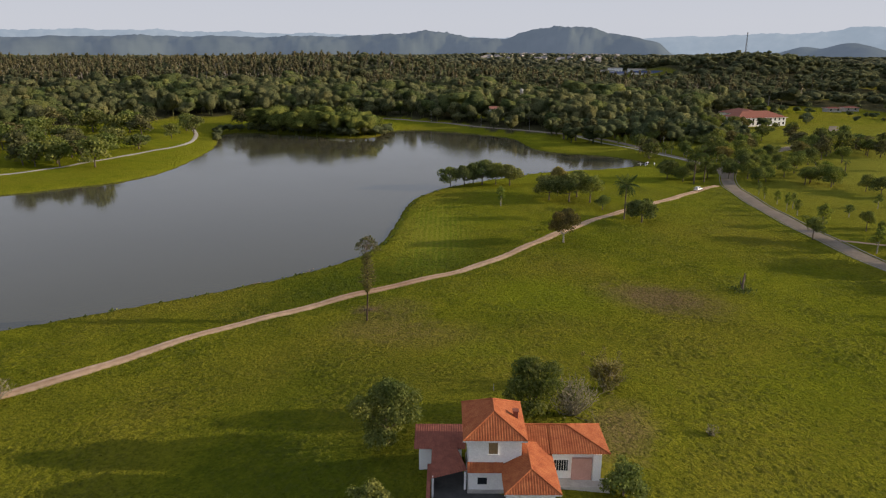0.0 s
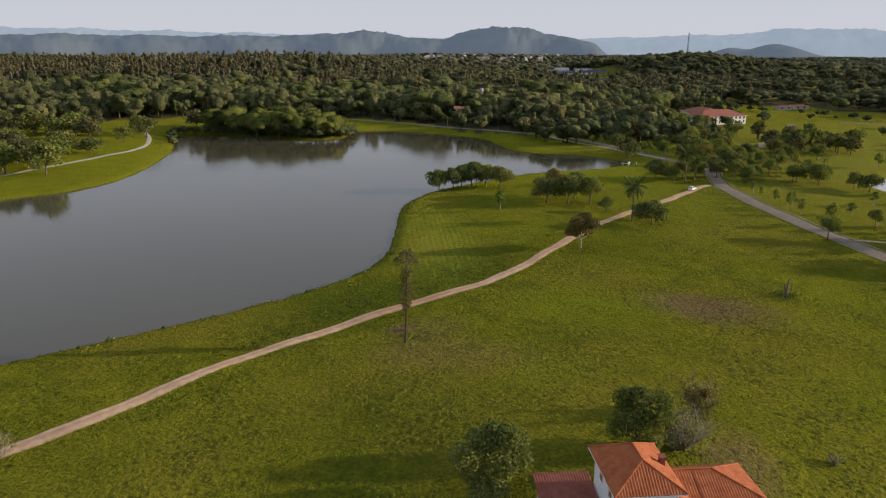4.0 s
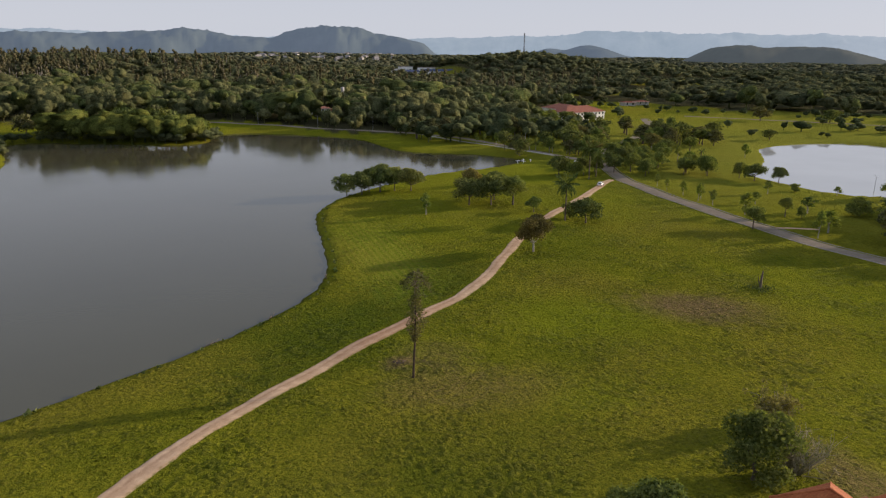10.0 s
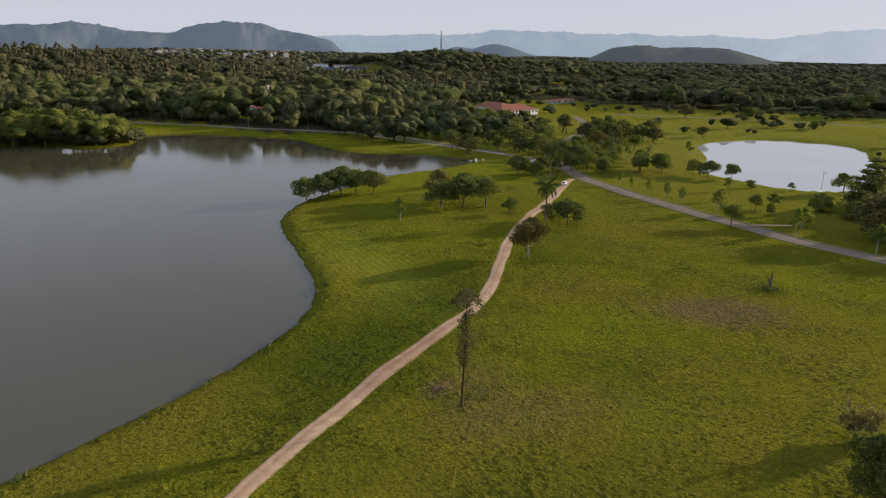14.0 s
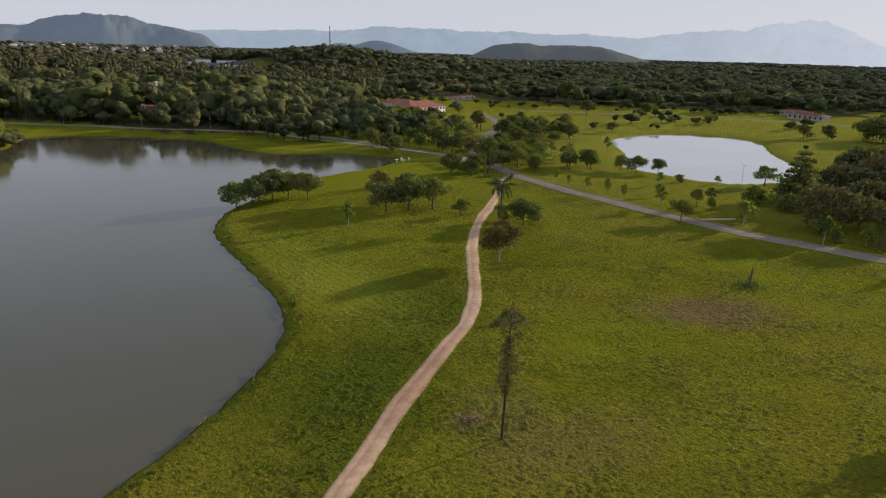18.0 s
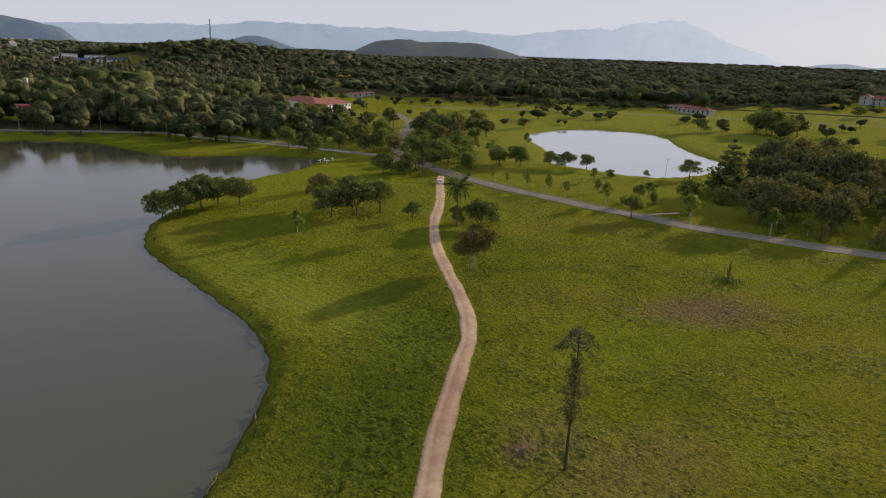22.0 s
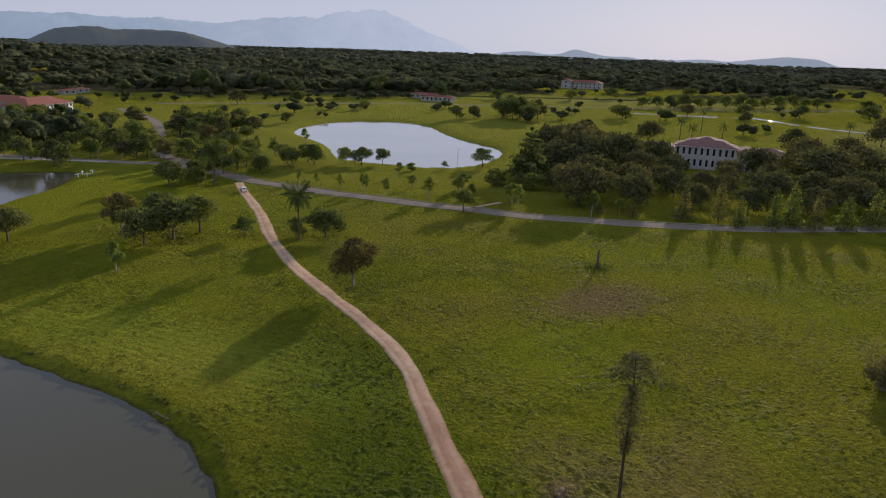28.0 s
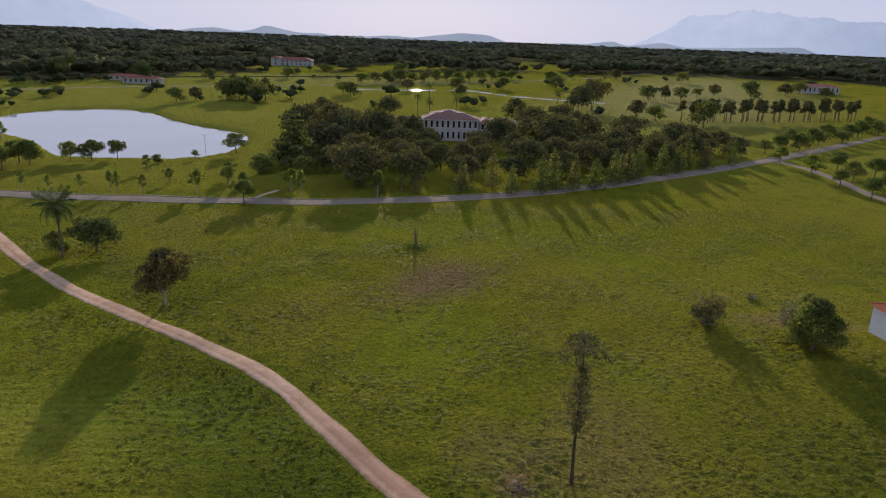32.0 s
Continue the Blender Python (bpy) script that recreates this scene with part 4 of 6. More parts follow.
def conifer(name, seed, h, w, tiers, per, size, mat, bark, bare=0.12):
    """A young pyramid tree: straight trunk, whorls of drooping branches with sprays."""
    rng = np.random.default_rng(seed)
    tv, tq = tube([(0, 0, -0.2), (0.05, 0, h * 0.4), (0, 0.05, h * 0.97)], [0.03 * h * 0.5, 0.011 * h, 0.004 * h], 7)
    limbs, ats, outs = [], [], []
    for k in range(tiers):
        f = k / (tiers - 1)
        z = h * (bare + (0.97 - bare) * f)
        reach = w / 2 * (1 - f) ** 0.75 * rng.uniform(0.8, 1.1) + 0.15
        for j in range(5):
            a = 6.283 * (j / 5) + k * 0.9 + rng.uniform(-0.3, 0.3)
            rr = reach * rng.uniform(0.7, 1.1)
            tip = np.array([rr * math.cos(a), rr * math.sin(a), z - 0.1 * rr])
            if k % 2 == 0 and j < 3:
                limbs.append(tube([(0, 0, z), tuple(tip * [0.5, 0.5, 1] + [0, 0, 0.04 * rr]), tuple(tip)], [0.05, 0.035, 0.012], 4))
            n = int(per * (0.35 + reach / (w / 2)))
            s = rng.uniform(0.25, 1.05, (n, 1))
            p = np.array([0, 0, z]) + (tip - [0, 0, z]) * s + rng.normal(0, 0.13 * reach + 0.06, (n, 3)) * [1, 1, 0.55]
            ats.append(p)
            outs.append(np.tile([math.cos(a) * 0.5, math.sin(a) * 0.5, 0.8], (n, 1)))
    cv, cf = leaf_cards(rng, np.concatenate(ats), np.concatenate(outs), size)
    return {"root": tree(name, mesh_of("trunk", tv, tq, bark, True), [mesh_of("limb", v, q, bark, True) for v, q in limbs[:8]], mesh_of("crown", cv, cf, mat)), "h": h, "w": w, "used": False}


def frond_mesh(rng, length, droop, leaflets):
    t = np.linspace(0, 1, 9)
    rib = np.stack([length * t * (1 - 0.18 * t), 0 * t, length * (0.55 * t - droop * t**2)], 1)
    v, q = tube(rib, np.linspace(0.045, 0.01, 9), 4)
    pieces = [(v, q)]
    for side in (-1, 1):
        s = np.linspace(0.12, 0.99, leaflets)
        p = np.stack([np.interp(s, t, rib[:, k]) for k in range(3)], 1)
        ln = length * 0.23 * np.sin(np.pi * (0.12 + 0.84 * s)) * rng.uniform(0.8, 1.1, leaflets)
        way = unit(np.stack([0.55 + 0 * s, side * np.ones(leaflets), -0.25 - 0.35 * s + rng.normal(0, 0.12, leaflets)], 1))
        tip = p + way * ln[:, None]
        half = np.stack([0.05 + 0.02 * s, 0 * s, 0 * s], 1) * length / 3
        quad = np.stack([p - half * 0.4, p + half * 0.6, tip + half * 0.3, tip - half * 0.3], 1)
        pieces.append((quad.reshape(-1, 3), np.arange(4 * leaflets).reshape(-1, 4)))
    return joined(pieces)


def palm(x, y, h, reach, seed, label, group="", count=34, stems=(0.0,)):
    rng = np.random.default_rng(seed)
    root = new("palm_tree")
    bend = rng.normal(0, 0.25, 2)
    tz = h - reach * 0.42
    zs = np.linspace(-0.2, tz, 12)
    f = np.clip(zs / tz, 0, 1)
    pts = np.stack([bend[0] * f**2, bend[1] * f**2, zs], 1)
    rad = 0.24 - 0.08 * f + 0.02 * (np.arange(12) % 2)
    v, q = tube(pts, rad, 9)
    child("trunk", mesh_of("trunk", v, q, BARK, True), root)
    kinds = []
    for k, droop in enumerate((0.2, 0.45, 0.8)):
        fv, fq = frond_mesh(rng, reach, droop, 30)
        kinds.append(mesh_of("frond", fv, fq, PALM_LEAF))
    for k in range(count):
        o = child("frond", kinds[(k * 3) // count], root)
        o.matrix_basis = Matrix.Translation((bend[0], bend[1], tz)) @ Euler((0, radians(-18 + 26 * (k * 3 // count) + rng.uniform(-8, 8)), 2.4 * k + rng.uniform(-0.2, 0.2))).to_matrix().to_4x4()
    v, q = tube([(bend[0], bend[1], tz - 0.5), (bend[0], bend[1], tz - 0.1), (bend[0], bend[1], tz + 0.25)], [0.22, 0.34, 0.1], 8)
    child("crownshaft", mesh_of("crownshaft", v, q, BARK, True), root)
    root.matrix_basis = pose(x, y, lay(x, y))
    return tagged(root, label, "palm tree", group)


def bunya_pine(x, y, h, lean_x, lean_y):
    """The tall lone pine: bare lower stem, whorled shaggy branches, a wider umbrella of curved boughs on top."""
    rng = np.random.default_rng(77)
    root = new("tall_pine")
    zs = np.linspace(-0.3, h * 0.97, 14)
    f = np.clip(zs / h, 0, 1)
    pts = np.stack([lean_x * f + 0.08 * np.sin(f * 5), lean_y * f + 0.06 * np.sin(f * 7), zs], 1)
    v, q = tube(pts, 0.2 - 0.15 * f, 9)
    child("trunk", mesh_of("trunk", v, q, DARK_BARK, True), root)
    stem = lambda z: np.array([np.interp(z, zs, pts[:, 0]), np.interp(z, zs, pts[:, 1]), z])
    lower = [(z, float(np.interp(z / h, (0.36, 0.44, 0.54, 0.66, 0.8), (0.6, 1.5, 2.1, 1.35, 0.75))), False) for z in np.arange(h * 0.36, h * 0.8, 0.36)]
    upper = [(h * f, r, True) for f, r in ((0.84, 2.6), (0.87, 2.75), (0.9, 2.6), (0.93, 2.2), (0.955, 1.6), (0.975, 0.9))]
    for z, reach, umbrella in lower + upper:
        bough, ats, outs = [], [], []
        n = 8 if umbrella else 6
        for j in range(n):
            a = 6.283 * j / n + rng.uniform(-0.4, 0.4) + z
            rr = reach * (rng.uniform(0.8, 1.08) if umbrella else rng.uniform(0.45, 1.15))
            s = stem(z)
            out = np.array([math.cos(a), math.sin(a), 0.0])
            if umbrella:
                # boughs rise out of the top and arch down to a tuft
                tip = s + out * rr + [0, 0, h * (0.99 - 0.15 * (rr / 2.7) ** 2) - z + rng.normal(0, 0.12)]
                midp = s * 0.5 + tip * 0.5 + [0, 0, 0.32 * rr]
            else:
                tip = s + out * rr + [0, 0, 0.1 * rr + rng.normal(0, 0.12)]
                midp = s * 0.45 + tip * 0.55 + [0, 0, -0.12 * rr]
            bough.append(tube([tuple(s), tuple(midp), tuple(tip)], [0.05, 0.035, 0.014], 4))
            m = 20 if umbrella else 15
            t = rng.uniform(0.66, 1.06, (m, 1)) if umbrella else rng.uniform(0.3, 1.05, (m, 1))
            ats.append((1 - t) ** 2 * s + 2 * t * (1 - t) * midp + t**2 * tip + rng.normal(0, 0.14, (m, 3)))
            outs.append(rng.normal(0, 1, (m, 3)))
        bv, bq = joined(bough)
        b = child("bough", mesh_of("bough", bv, bq, BARK, True), root)
        lv, lf = leaf_cards(rng, np.concatenate(ats), np.concatenate(outs), 0.16, 2.2)
        child("needles", mesh_of("needles", lv, lf, LEAF_OLIVE), b)
    root.matrix_basis = pose(x, y, lay(x, y))
    return tagged(root, "tall slender bunya pine with an umbrella top", "pine tree")


def bare_shrub(x, y, h, w, seed, label, twigs=46, leafy=0):
    rng = np.random.default_rng(seed)
    root = new("bare_shrub")
    stems, tips = [], []
    for k in range(twigs):
        a, r = rng.uniform(0, 6.28), w / 2 * rng.uniform(0.2, 1.0)
        e = np.array([r * math.cos(a), r * math.sin(a), h * rng.uniform(0.5, 1.0) * (1.05 - 0.4 * r / w)])
        s = np.array([e[0] * 0.1, e[1] * 0.1, 0.0])
        m = s * 0.5 + e * 0.5 + rng.normal(0, 0.12 * h, 3)
        stems.append(tube([tuple(s), tuple(m), tuple(e)], [0.07, 0.05, 0.02], 4))
        for _ in range(4):
            t = rng.uniform(0.4, 0.95)
            p = s * (1 - t) ** 2 + 2 * t * (1 - t) * m + t * t * e
            q2 = p + rng.normal(0, 0.14 * h, 3) + [0, 0, 0.1 * h]
            stems.append(tube([tuple(p), tuple((p + q2) / 2 + rng.normal(0, 0.05, 3)), tuple(q2)], [0.035, 0.025, 0.012], 3))
            tips.append(q2)
    half = len(stems) // 2
    for chunk in (stems[:half], stems[half:]):
        v3 = [(v, tri(q)) for v, q in chunk]
        v, q = joined(v3)
        child("branchwork", mesh_of("branchwork", v, q, TWIG, True), root)
    if leafy:
        at = np.asarray(tips)[rng.integers(0, len(tips), leafy)] + rng.normal(0, 0.25, (leafy, 3))
        at[:, 2] = np.maximum(at[:, 2], 0.2)
        v, q = leaf_cards(rng, at, rng.normal(0, 1, at.shape), 0.24)
        child("leaves", mesh_of("leaves", v, q, LEAF_OLIVE), root)
    root.matrix_basis = pose(x, y, lay(x, y))
    return tagged(root, label, "shrub")


# models: kind, nominal height and spread
full_a = kind_of("full_tree", 61, 8, 8.6, 12000, 0.21, LEAF, BARK, 0.1, 9)
olive_a = kind_of("loose_tree", 67, 8, 8.6, 9000, 0.22, LEAF_SUN, BARK, 0.08, 9, gaps=0.15)
mango_a = kind_of("round_tree", 1, 8, 11, 3800, 0.36, LEAF_DARK, BARK, 0.22, 8, gaps=0.2)
mango_b = kind_of("round_tree", 2, 8, 11, 3800, 0.36, LEAF, BARK, 0.2, 7, gaps=0.25)
mango_c = kind_of("round_tree", 3, 8, 11, 3800, 0.36, LEAF_DARK, BARK, 0.18, 9, gaps=0.25)
spread_a = kind_of("spreading_tree", 4, 9, 10, 3600, 0.32, LEAF, BARK, 0.3, 6, gaps=0.3)
spread_b = kind_of("spreading_tree", 5, 9, 10, 4400, 0.32, LEAF_OLIVE, PALE_BARK, 0.28, 6, gaps=0.2)
olive_b = kind_of("spreading_tree", 71, 9, 10, 6400, 0.3, LEAF_BROWN, PALE_BARK, 0.14, 9, gaps=0.1)
spread_c = kind_of("spreading_tree", 6, 9, 10, 3600, 0.32, LEAF, BARK, 0.33, 7, gaps=0.35)
young_a = kind_of("young_tree", 7, 6, 4, 650, 0.33, LEAF_LIGHT, PALE_BARK, 0.3, 5, gaps=0.45)
young_b = kind_of("young_tree", 8, 6, 4, 520, 0.33, LEAF, PALE_BARK, 0.34, 5, gaps=0.5)
grove_a = kind_of("grove_tree", 23, 12, 17, 2400, 0.6, LEAF_GROVE, BARK, 0.1, 9)
grove_b = kind_of("grove_tree", 24, 12, 17, 2300, 0.6, LEAF_GROVE, BARK, 0.12, 8, gaps=0.12)
far_a = kind_of("park_tree", 9, 9, 11, 1050, 0.66, LEAF_DARK, BARK, 0.16, 7)
far_b = kind_of("park_tree", 10, 9, 11, 1050, 0.66, LEAF_GROVE, BARK, 0.2, 6, gaps=0.2)
far_c = kind_of("park_tree", 11, 9, 11, 1050, 0.66, LEAF, BARK, 0.18, 8)
bush_a = kind_of("bush", 12, 5, 6, 2600, 0.28, LEAF, BARK, 0.02, 8)
fir_a = conifer("young_pine", 13, 11, 6.5, 15, 15, 0.42, LEAF, BARK)
fir_b = conifer("young_pine", 14, 11, 6.5, 14, 14, 0.42, LEAF_OLIVE, BARK)
layered = conifer("layered_tree", 15, 18, 14, 9, 60, 0.8, LEAF_DARK, BARK, 0.2)
slim_a = kind_of("slim_tree", 16, 13, 6, 700, 0.6, LEAF_GROVE, BARK, 0.45, 5, gaps=0.2)

# the lawn
bunya_pine(0, 0, 17.6, 0.6, 0.0)
stand("m", olive_b, 49.2, 59.2, 9.8, 10.4, "olive-brown broad tree with pale trunk beside the dirt track", turn=0.4)
stand("d", mango_a, 77.5, 82.4, 7.2, 12.3, "dense dark round tree on the lawn", turn=1.0)
palm(73.2, 87.2, 13.2, 5.2, 21, "date palm with drooping fronds above a dark tree")
stand("bush", bush_a, 76.0, 89.5, 5.0, 5.0, "loose green bush at the foot of a palm", "bush")
stand("y", young_a, 35.0, 106.3, 7.0, 3.6, "thin young tree with sparse foliage")
stand("b", spread_a, 69.0, 100.3, 5.0, 6.4, "small rounded green tree beside the dirt track")
for i, (x, y, h, w, k) in enumerate(((53.2, 116.6, 8.8, 13.5, mango_a), (60, 114, 10.2, 13, mango_c), (67, 112, 9.4, 12, spread_c), (58, 128, 10, 10, spread_b), (64, 121, 9.6, 12, mango_a))):
    stand("c", k, x, y, h, w, "dark green tree in a small lawn clump", group="lawn clump")
for i, (x, y, h, w, k) in enumerate(((17.6, 145.2, 7.4, 8.4, mango_b), (23.2, 146, 7.6, 8.4, mango_c), (30.6, 148.6, 9.2, 10, mango_a), (36.1, 149, 8, 8.6, mango_b), (41.5, 146, 7.7, 10, mango_c), (27, 151, 7.8, 8, mango_b))):
    stand("s", k, x, y, h * 1.1, w * 1.22, "rounded green tree leaning over the lake shore", group="shore clump")
stand("r", spread_c, 121, 62, 6.8, 8.2, "dark rounded tree at the road edge")
stump = new("tree_stump")
rng = np.random.default_rng(5)
v, q = tube([(0, 0, -0.3), (0.05, 0, 0.9), (0.1, 0.05, 2.0), (0.3, 0.1, 3.2)], [0.42, 0.3, 0.22, 0.06], 9)
child("trunk", mesh_of("trunk", v + rng.normal(0, 0.05, v.shape), q, BARK, True), stump)
v, q = joined([tube([(0, 0, 1.2), (0.55, 0.3, 1.8), (0.75, 0.5, 2.9)], [0.2, 0.16, 0.06], 6), tube([(0, 0, 0.8), (-0.6, 0.2, 1.3), (-0.75, 0.3, 2.2)], [0.2, 0.15, 0.06], 6), tube([(0.05, 0, 1.7), (-0.2, -0.4, 2.2), (-0.15, -0.5, 2.8)], [0.12, 0.09, 0.04], 6)])
child("broken_limb", mesh_of("broken_limb", v, q, BARK, True), stump)
at = rng.normal(0, 1, (420, 3)) * [1.6, 1.6, 0.2] + [0, 0, 0.2]
at[:, 2] = np.abs(at[:, 2])
v, q = leaf_cards(rng, at, rng.normal(0, 1, at.shape) + [0, 0, 1], 0.26)
tagged(child("weed", mesh_of("weed", v, q, LEAF_DARK), stump), kind="stuff")
stump.matrix_basis = Matrix.LocRotScale((82.2, 16.3, lay(82.2, 16.3)), None, (0.85, 0.85, 1.3))
tagged(stump, "dark jagged tree stump in rough weeds", "stump")

# round the house
stand("h", full_a, 8.3, -50.0, 9.4, 9.6, "dense dark tree beside the house")
stand("h", olive_a, 28.2, -42.0, 8.4, 10.0, "loose olive-green tree behind the house")
bare_shrub(34.0, -42.6, 5.6, 8.0, 31, "half-bare tangled olive shrub behind the house", 80, 420)
bare_shrub(41.2, -31.5, 5.6, 6.4, 32, "thin tree with sparse olive foliage", 34, 2800)
stand("h", bush_a, 36.6, -61.6, 4.4, 6.0, "bushy green shrub at the house corner", "bush")
stand("h", bush_a, 7.4, -64.6, 3.6, 5.6, "low light green shrub by the yard wall", "bush")
bare_shrub(-54.5, -33.5, 3.2, 6.5, 35, "dry pinkish shrub at the end of the track", 40, 120)
bare_shrub(53.0, -45.0, 1.4, 2.6, 36, "low dry shrub in the grass", 18, 60)

# between the road and the pond
for x, y, h, w, k in ((131.8, 77.7, 7.0, 5.4, young_a), (152.9, 73.9, 5.3, 6.4, young_b), (163.5, 102.5, 5.0, 4.2, young_b), (132.4, 109.6, 5, 3, young_a), (134.5, 102.5, 5.6, 3.4, young_b),
                      (131.4, 48.6, 7.6, 4.1, young_a), (134.2, 27, 7.6, 4.4, young_a), (143, 20.1, 4.7, 3.9, young_a), (146.8, 90, 4.2, 4.2, young_b), (131, 92.0, 5.3, 3.4, young_b), (143.9, 67.2, 4.1, 3.7, mango_b),
                      (130.9, 99.3, 6.4, 2.7, young_a), (131.6, 118, 4.6, 2.4, young_a), (133, 126, 5, 2.6, young_b), (139.2, 52.5, 6.6, 7.4, young_a), (141.6, 71.3, 6.2, 5.5, spread_c)):
    stand("p", k, x, y, h, w, "slender young tree on the roadside lawn", group="roadside saplings")
for x, y, h, w, k in ((176.8, 132.7, 6.8, 7, mango_b), (179, 126.5, 7.1, 10, mango_c), (185.4, 120.4, 6.3, 7, mango_a), (168.2, 141.6, 8.4, 11, mango_b), (165.5, 152.3, 6.4, 9, mango_c), (201, 83, 7.6, 9.6, spread_a), (187, 94, 3.3, 4, young_b), (177.5, 104, 3.2, 4, bush_a), (172, 147, 7.4, 9, mango_a), (160, 146, 6.8, 8, spread_c)):
    stand("p", k, x, y, h, w, "leafy round tree beside the pond", group="pondside trees")

# round the junction and north of it
palm(116.0, 147.5, 14.6, 5.8, 41, "large date palm at the road junction", "junction palms", 40)
palm(121.5, 151.5, 10.5, 4.4, 42, "shorter date palm at the road junction", "junction palms", 34)
palm(193.9, 178.4, 5.2, 2.6, 43, "small palm on the lawn", "", 14)
for x, y, h, w, k in ((113, 152, 6.5, 9, mango_b), (119, 157, 7.5, 9, mango_a), (109, 160, 8, 11, mango_c), (126, 160, 7, 9, mango_b), (148.4, 172, 8.8, 13, mango_a), (141.5, 146.5, 7, 8, mango_b), (163.4, 149, 7, 9, mango_c), (150, 160, 7.4, 9, spread_a), (156, 176, 7.5, 9, spread_c), (139, 170, 7.0, 9, mango_c),
                      (150.2, 208.3, 9.8, 12, spread_a), (146, 196, 8.4, 10, spread_b), (153, 190, 8, 10, mango_b), (163, 196, 7.5, 9, spread_c), (172, 205, 8, 10, mango_a), (163, 218, 9, 11, spread_a), (150, 224, 8, 10, spread_c), (142, 158, 8, 9, spread_a), (147, 152, 6.5, 8, mango_b), (134, 158, 7.5, 9, mango_a), (160, 164, 7, 9, spread_a), (168, 172, 7.5, 10, spread_c), (176, 186, 8, 10, spread_a), (186, 196, 8, 11, mango_c), (166, 184, 7, 9, mango_b), (180, 168, 6, 8, young_a), (174, 160, 6, 8, spread_c), (188, 210, 9, 11, spread_b), (196, 222, 9, 12, spread_a), (140, 182, 7, 8, young_b), (204, 200, 8, 10, spread_c)):
    stand("j", k, x, y, h, w, "green park tree near the road junction", group="junction trees")
for x, y, h, w, k in ((86.7, 291.4, 11, 12, slim_a), (92.3, 283, 12, 10, slim_a), (101.8, 285.4, 11.6, 11, slim_a), (138.6, 270.8, 12, 12, far_b), (130.5, 233.6, 6.1, 7, young_b), (137.5, 224.6, 7.6, 8, far_c), (142.2, 212, 7.2, 8, far_b), (179.2, 176.2, 7.6, 5, young_b), (219.7, 178.5, 6.8, 5, young_a), (208.4, 229.9, 10.6, 9.4, far_b), (217.5, 226.2, 12.6, 12.5, far_a), (231, 227, 9.4, 15, far_b), (238.3, 247.2, 8, 17, far_a), (283, 231, 6.4, 9.6, far_a), (391, 238, 5.8, 10, far_c), (492, 284, 6, 8, far_a), (400, 299, 9.6, 15.4, far_a), (362, 326, 10.6, 17, far_b), (370, 158, 8.6, 12.3, far_a), (385, 151, 8, 11, far_b)):
    stand("n", k, x, y, h, w, "park tree on the open northern lawn", group="northern lawn trees")
for i in range(9):
    stand("k", (far_a, far_c, far_b)[i % 3], 384 + 9 * (i % 3) + 1.5 * i, 112 + 11 * (i // 3) + 2 * (i % 2), 11 + 1.1 * (i % 5), 15, "dark dense tree in a clump beyond the pond", group="clump beyond the pond")
rng = random.Random(9)
for i in range(90):
    x, y = rng.uniform(116, 262), rng.uniform(208, 372)
    side = (x - 128) * 0.74 + (y - 150) * -0.66
    if (x > 150 and side > 34) or from_line(np.array([[x, y]]), NORTH_ROAD)[0] < 7 or from_line(np.array([[x, y]]), PAVED_LINE)[0] < 6 or (x > 186 and y > 290) or from_line(np.array([[x, y]]), SHORE_PATH)[0] < 4:
        continue
    stand("q", (far_a, far_b, far_c, slim_a, spread_c)[i % 5], x, y, rng.uniform(7, 12.5), rng.uniform(8, 13), "park tree in the loose grove by the red-roofed building", group="northern grove")

def grown(spots, lo, hi, spread, label, seed):
    """Far trees too many to count, joined."""
    return scatter("far_trees", np.array(spots), near_set, mixed(lo, hi, 30), spread, LEAF_FOREST, label, seed)


rng = random.Random(21)
spots = []
while len(spots) < 150:
    x, y = rng.uniform(84, 235), rng.uniform(262, 382)
    xy = np.array([[x, y]])
    if y < 300 and x > 190 or (x > 178 and y > 292) or from_line(xy, NORTH_ROAD)[0] < 7 or from_line(xy, PAVED_LINE)[0] < 7 or from_line(xy, SHORE_PATH)[0] < 4 or off_shore(xy)[0] < 4 or x + y < 350:
        continue
    spots.append((x, y))
grown(spots, 7, 13, 1.1, "dense dark grove behind the shore road", 91)

# leafy growth that hangs over the water along the wooded point
rng = random.Random(33)
point_trees = [(-34, 316), (-41, 309), (-47, 316), (-54, 310), (-60, 319), (-66, 314), (-73, 321), (-80, 318), (-86, 326), (-93, 324), (-100, 331), (-50, 326), (-64, 331), (-78, 334), (-38, 326), (-108, 336)]
shore = lake_line[(lake_line[:, 1] > 285) & (lake_line[:, 0] > -132) & (lake_line[:, 0] < -24)]
spots = []
for x, y in shore[::2]:
    way = lake_line.mean(0) - (x, y)
    way = way / np.linalg.norm(way)
    k = rng.uniform(1.5, 5)
    spots.append((x - way[0] * k, y - way[1] * k))
scatter("far_trees", np.array(point_trees), near_set, lambda p, g: g.uniform(12.5, 17.5, len(p)), 1.35, LEAF_POINT, "broad bright green trees on the lake point", 94, True)
grown(spots, 3.5, 8, 1.6, "low leafy growth hanging over the lake edge", 92)

for x, y, h, w, k in ((206, 338, 9, 11, far_a), (214, 342, 8, 10, far_b), (199, 344, 9.5, 11, far_c), (221, 349, 6, 8, far_a), (192, 332, 10, 11, far_b), (229, 340, 4.5, 7, far_c), (238, 346, 4, 6, far_a), (200, 318, 8, 10, slim_a)):
    stand("q", k, x, y, h, w, "park tree in front of the red-roofed building", group="northern grove")

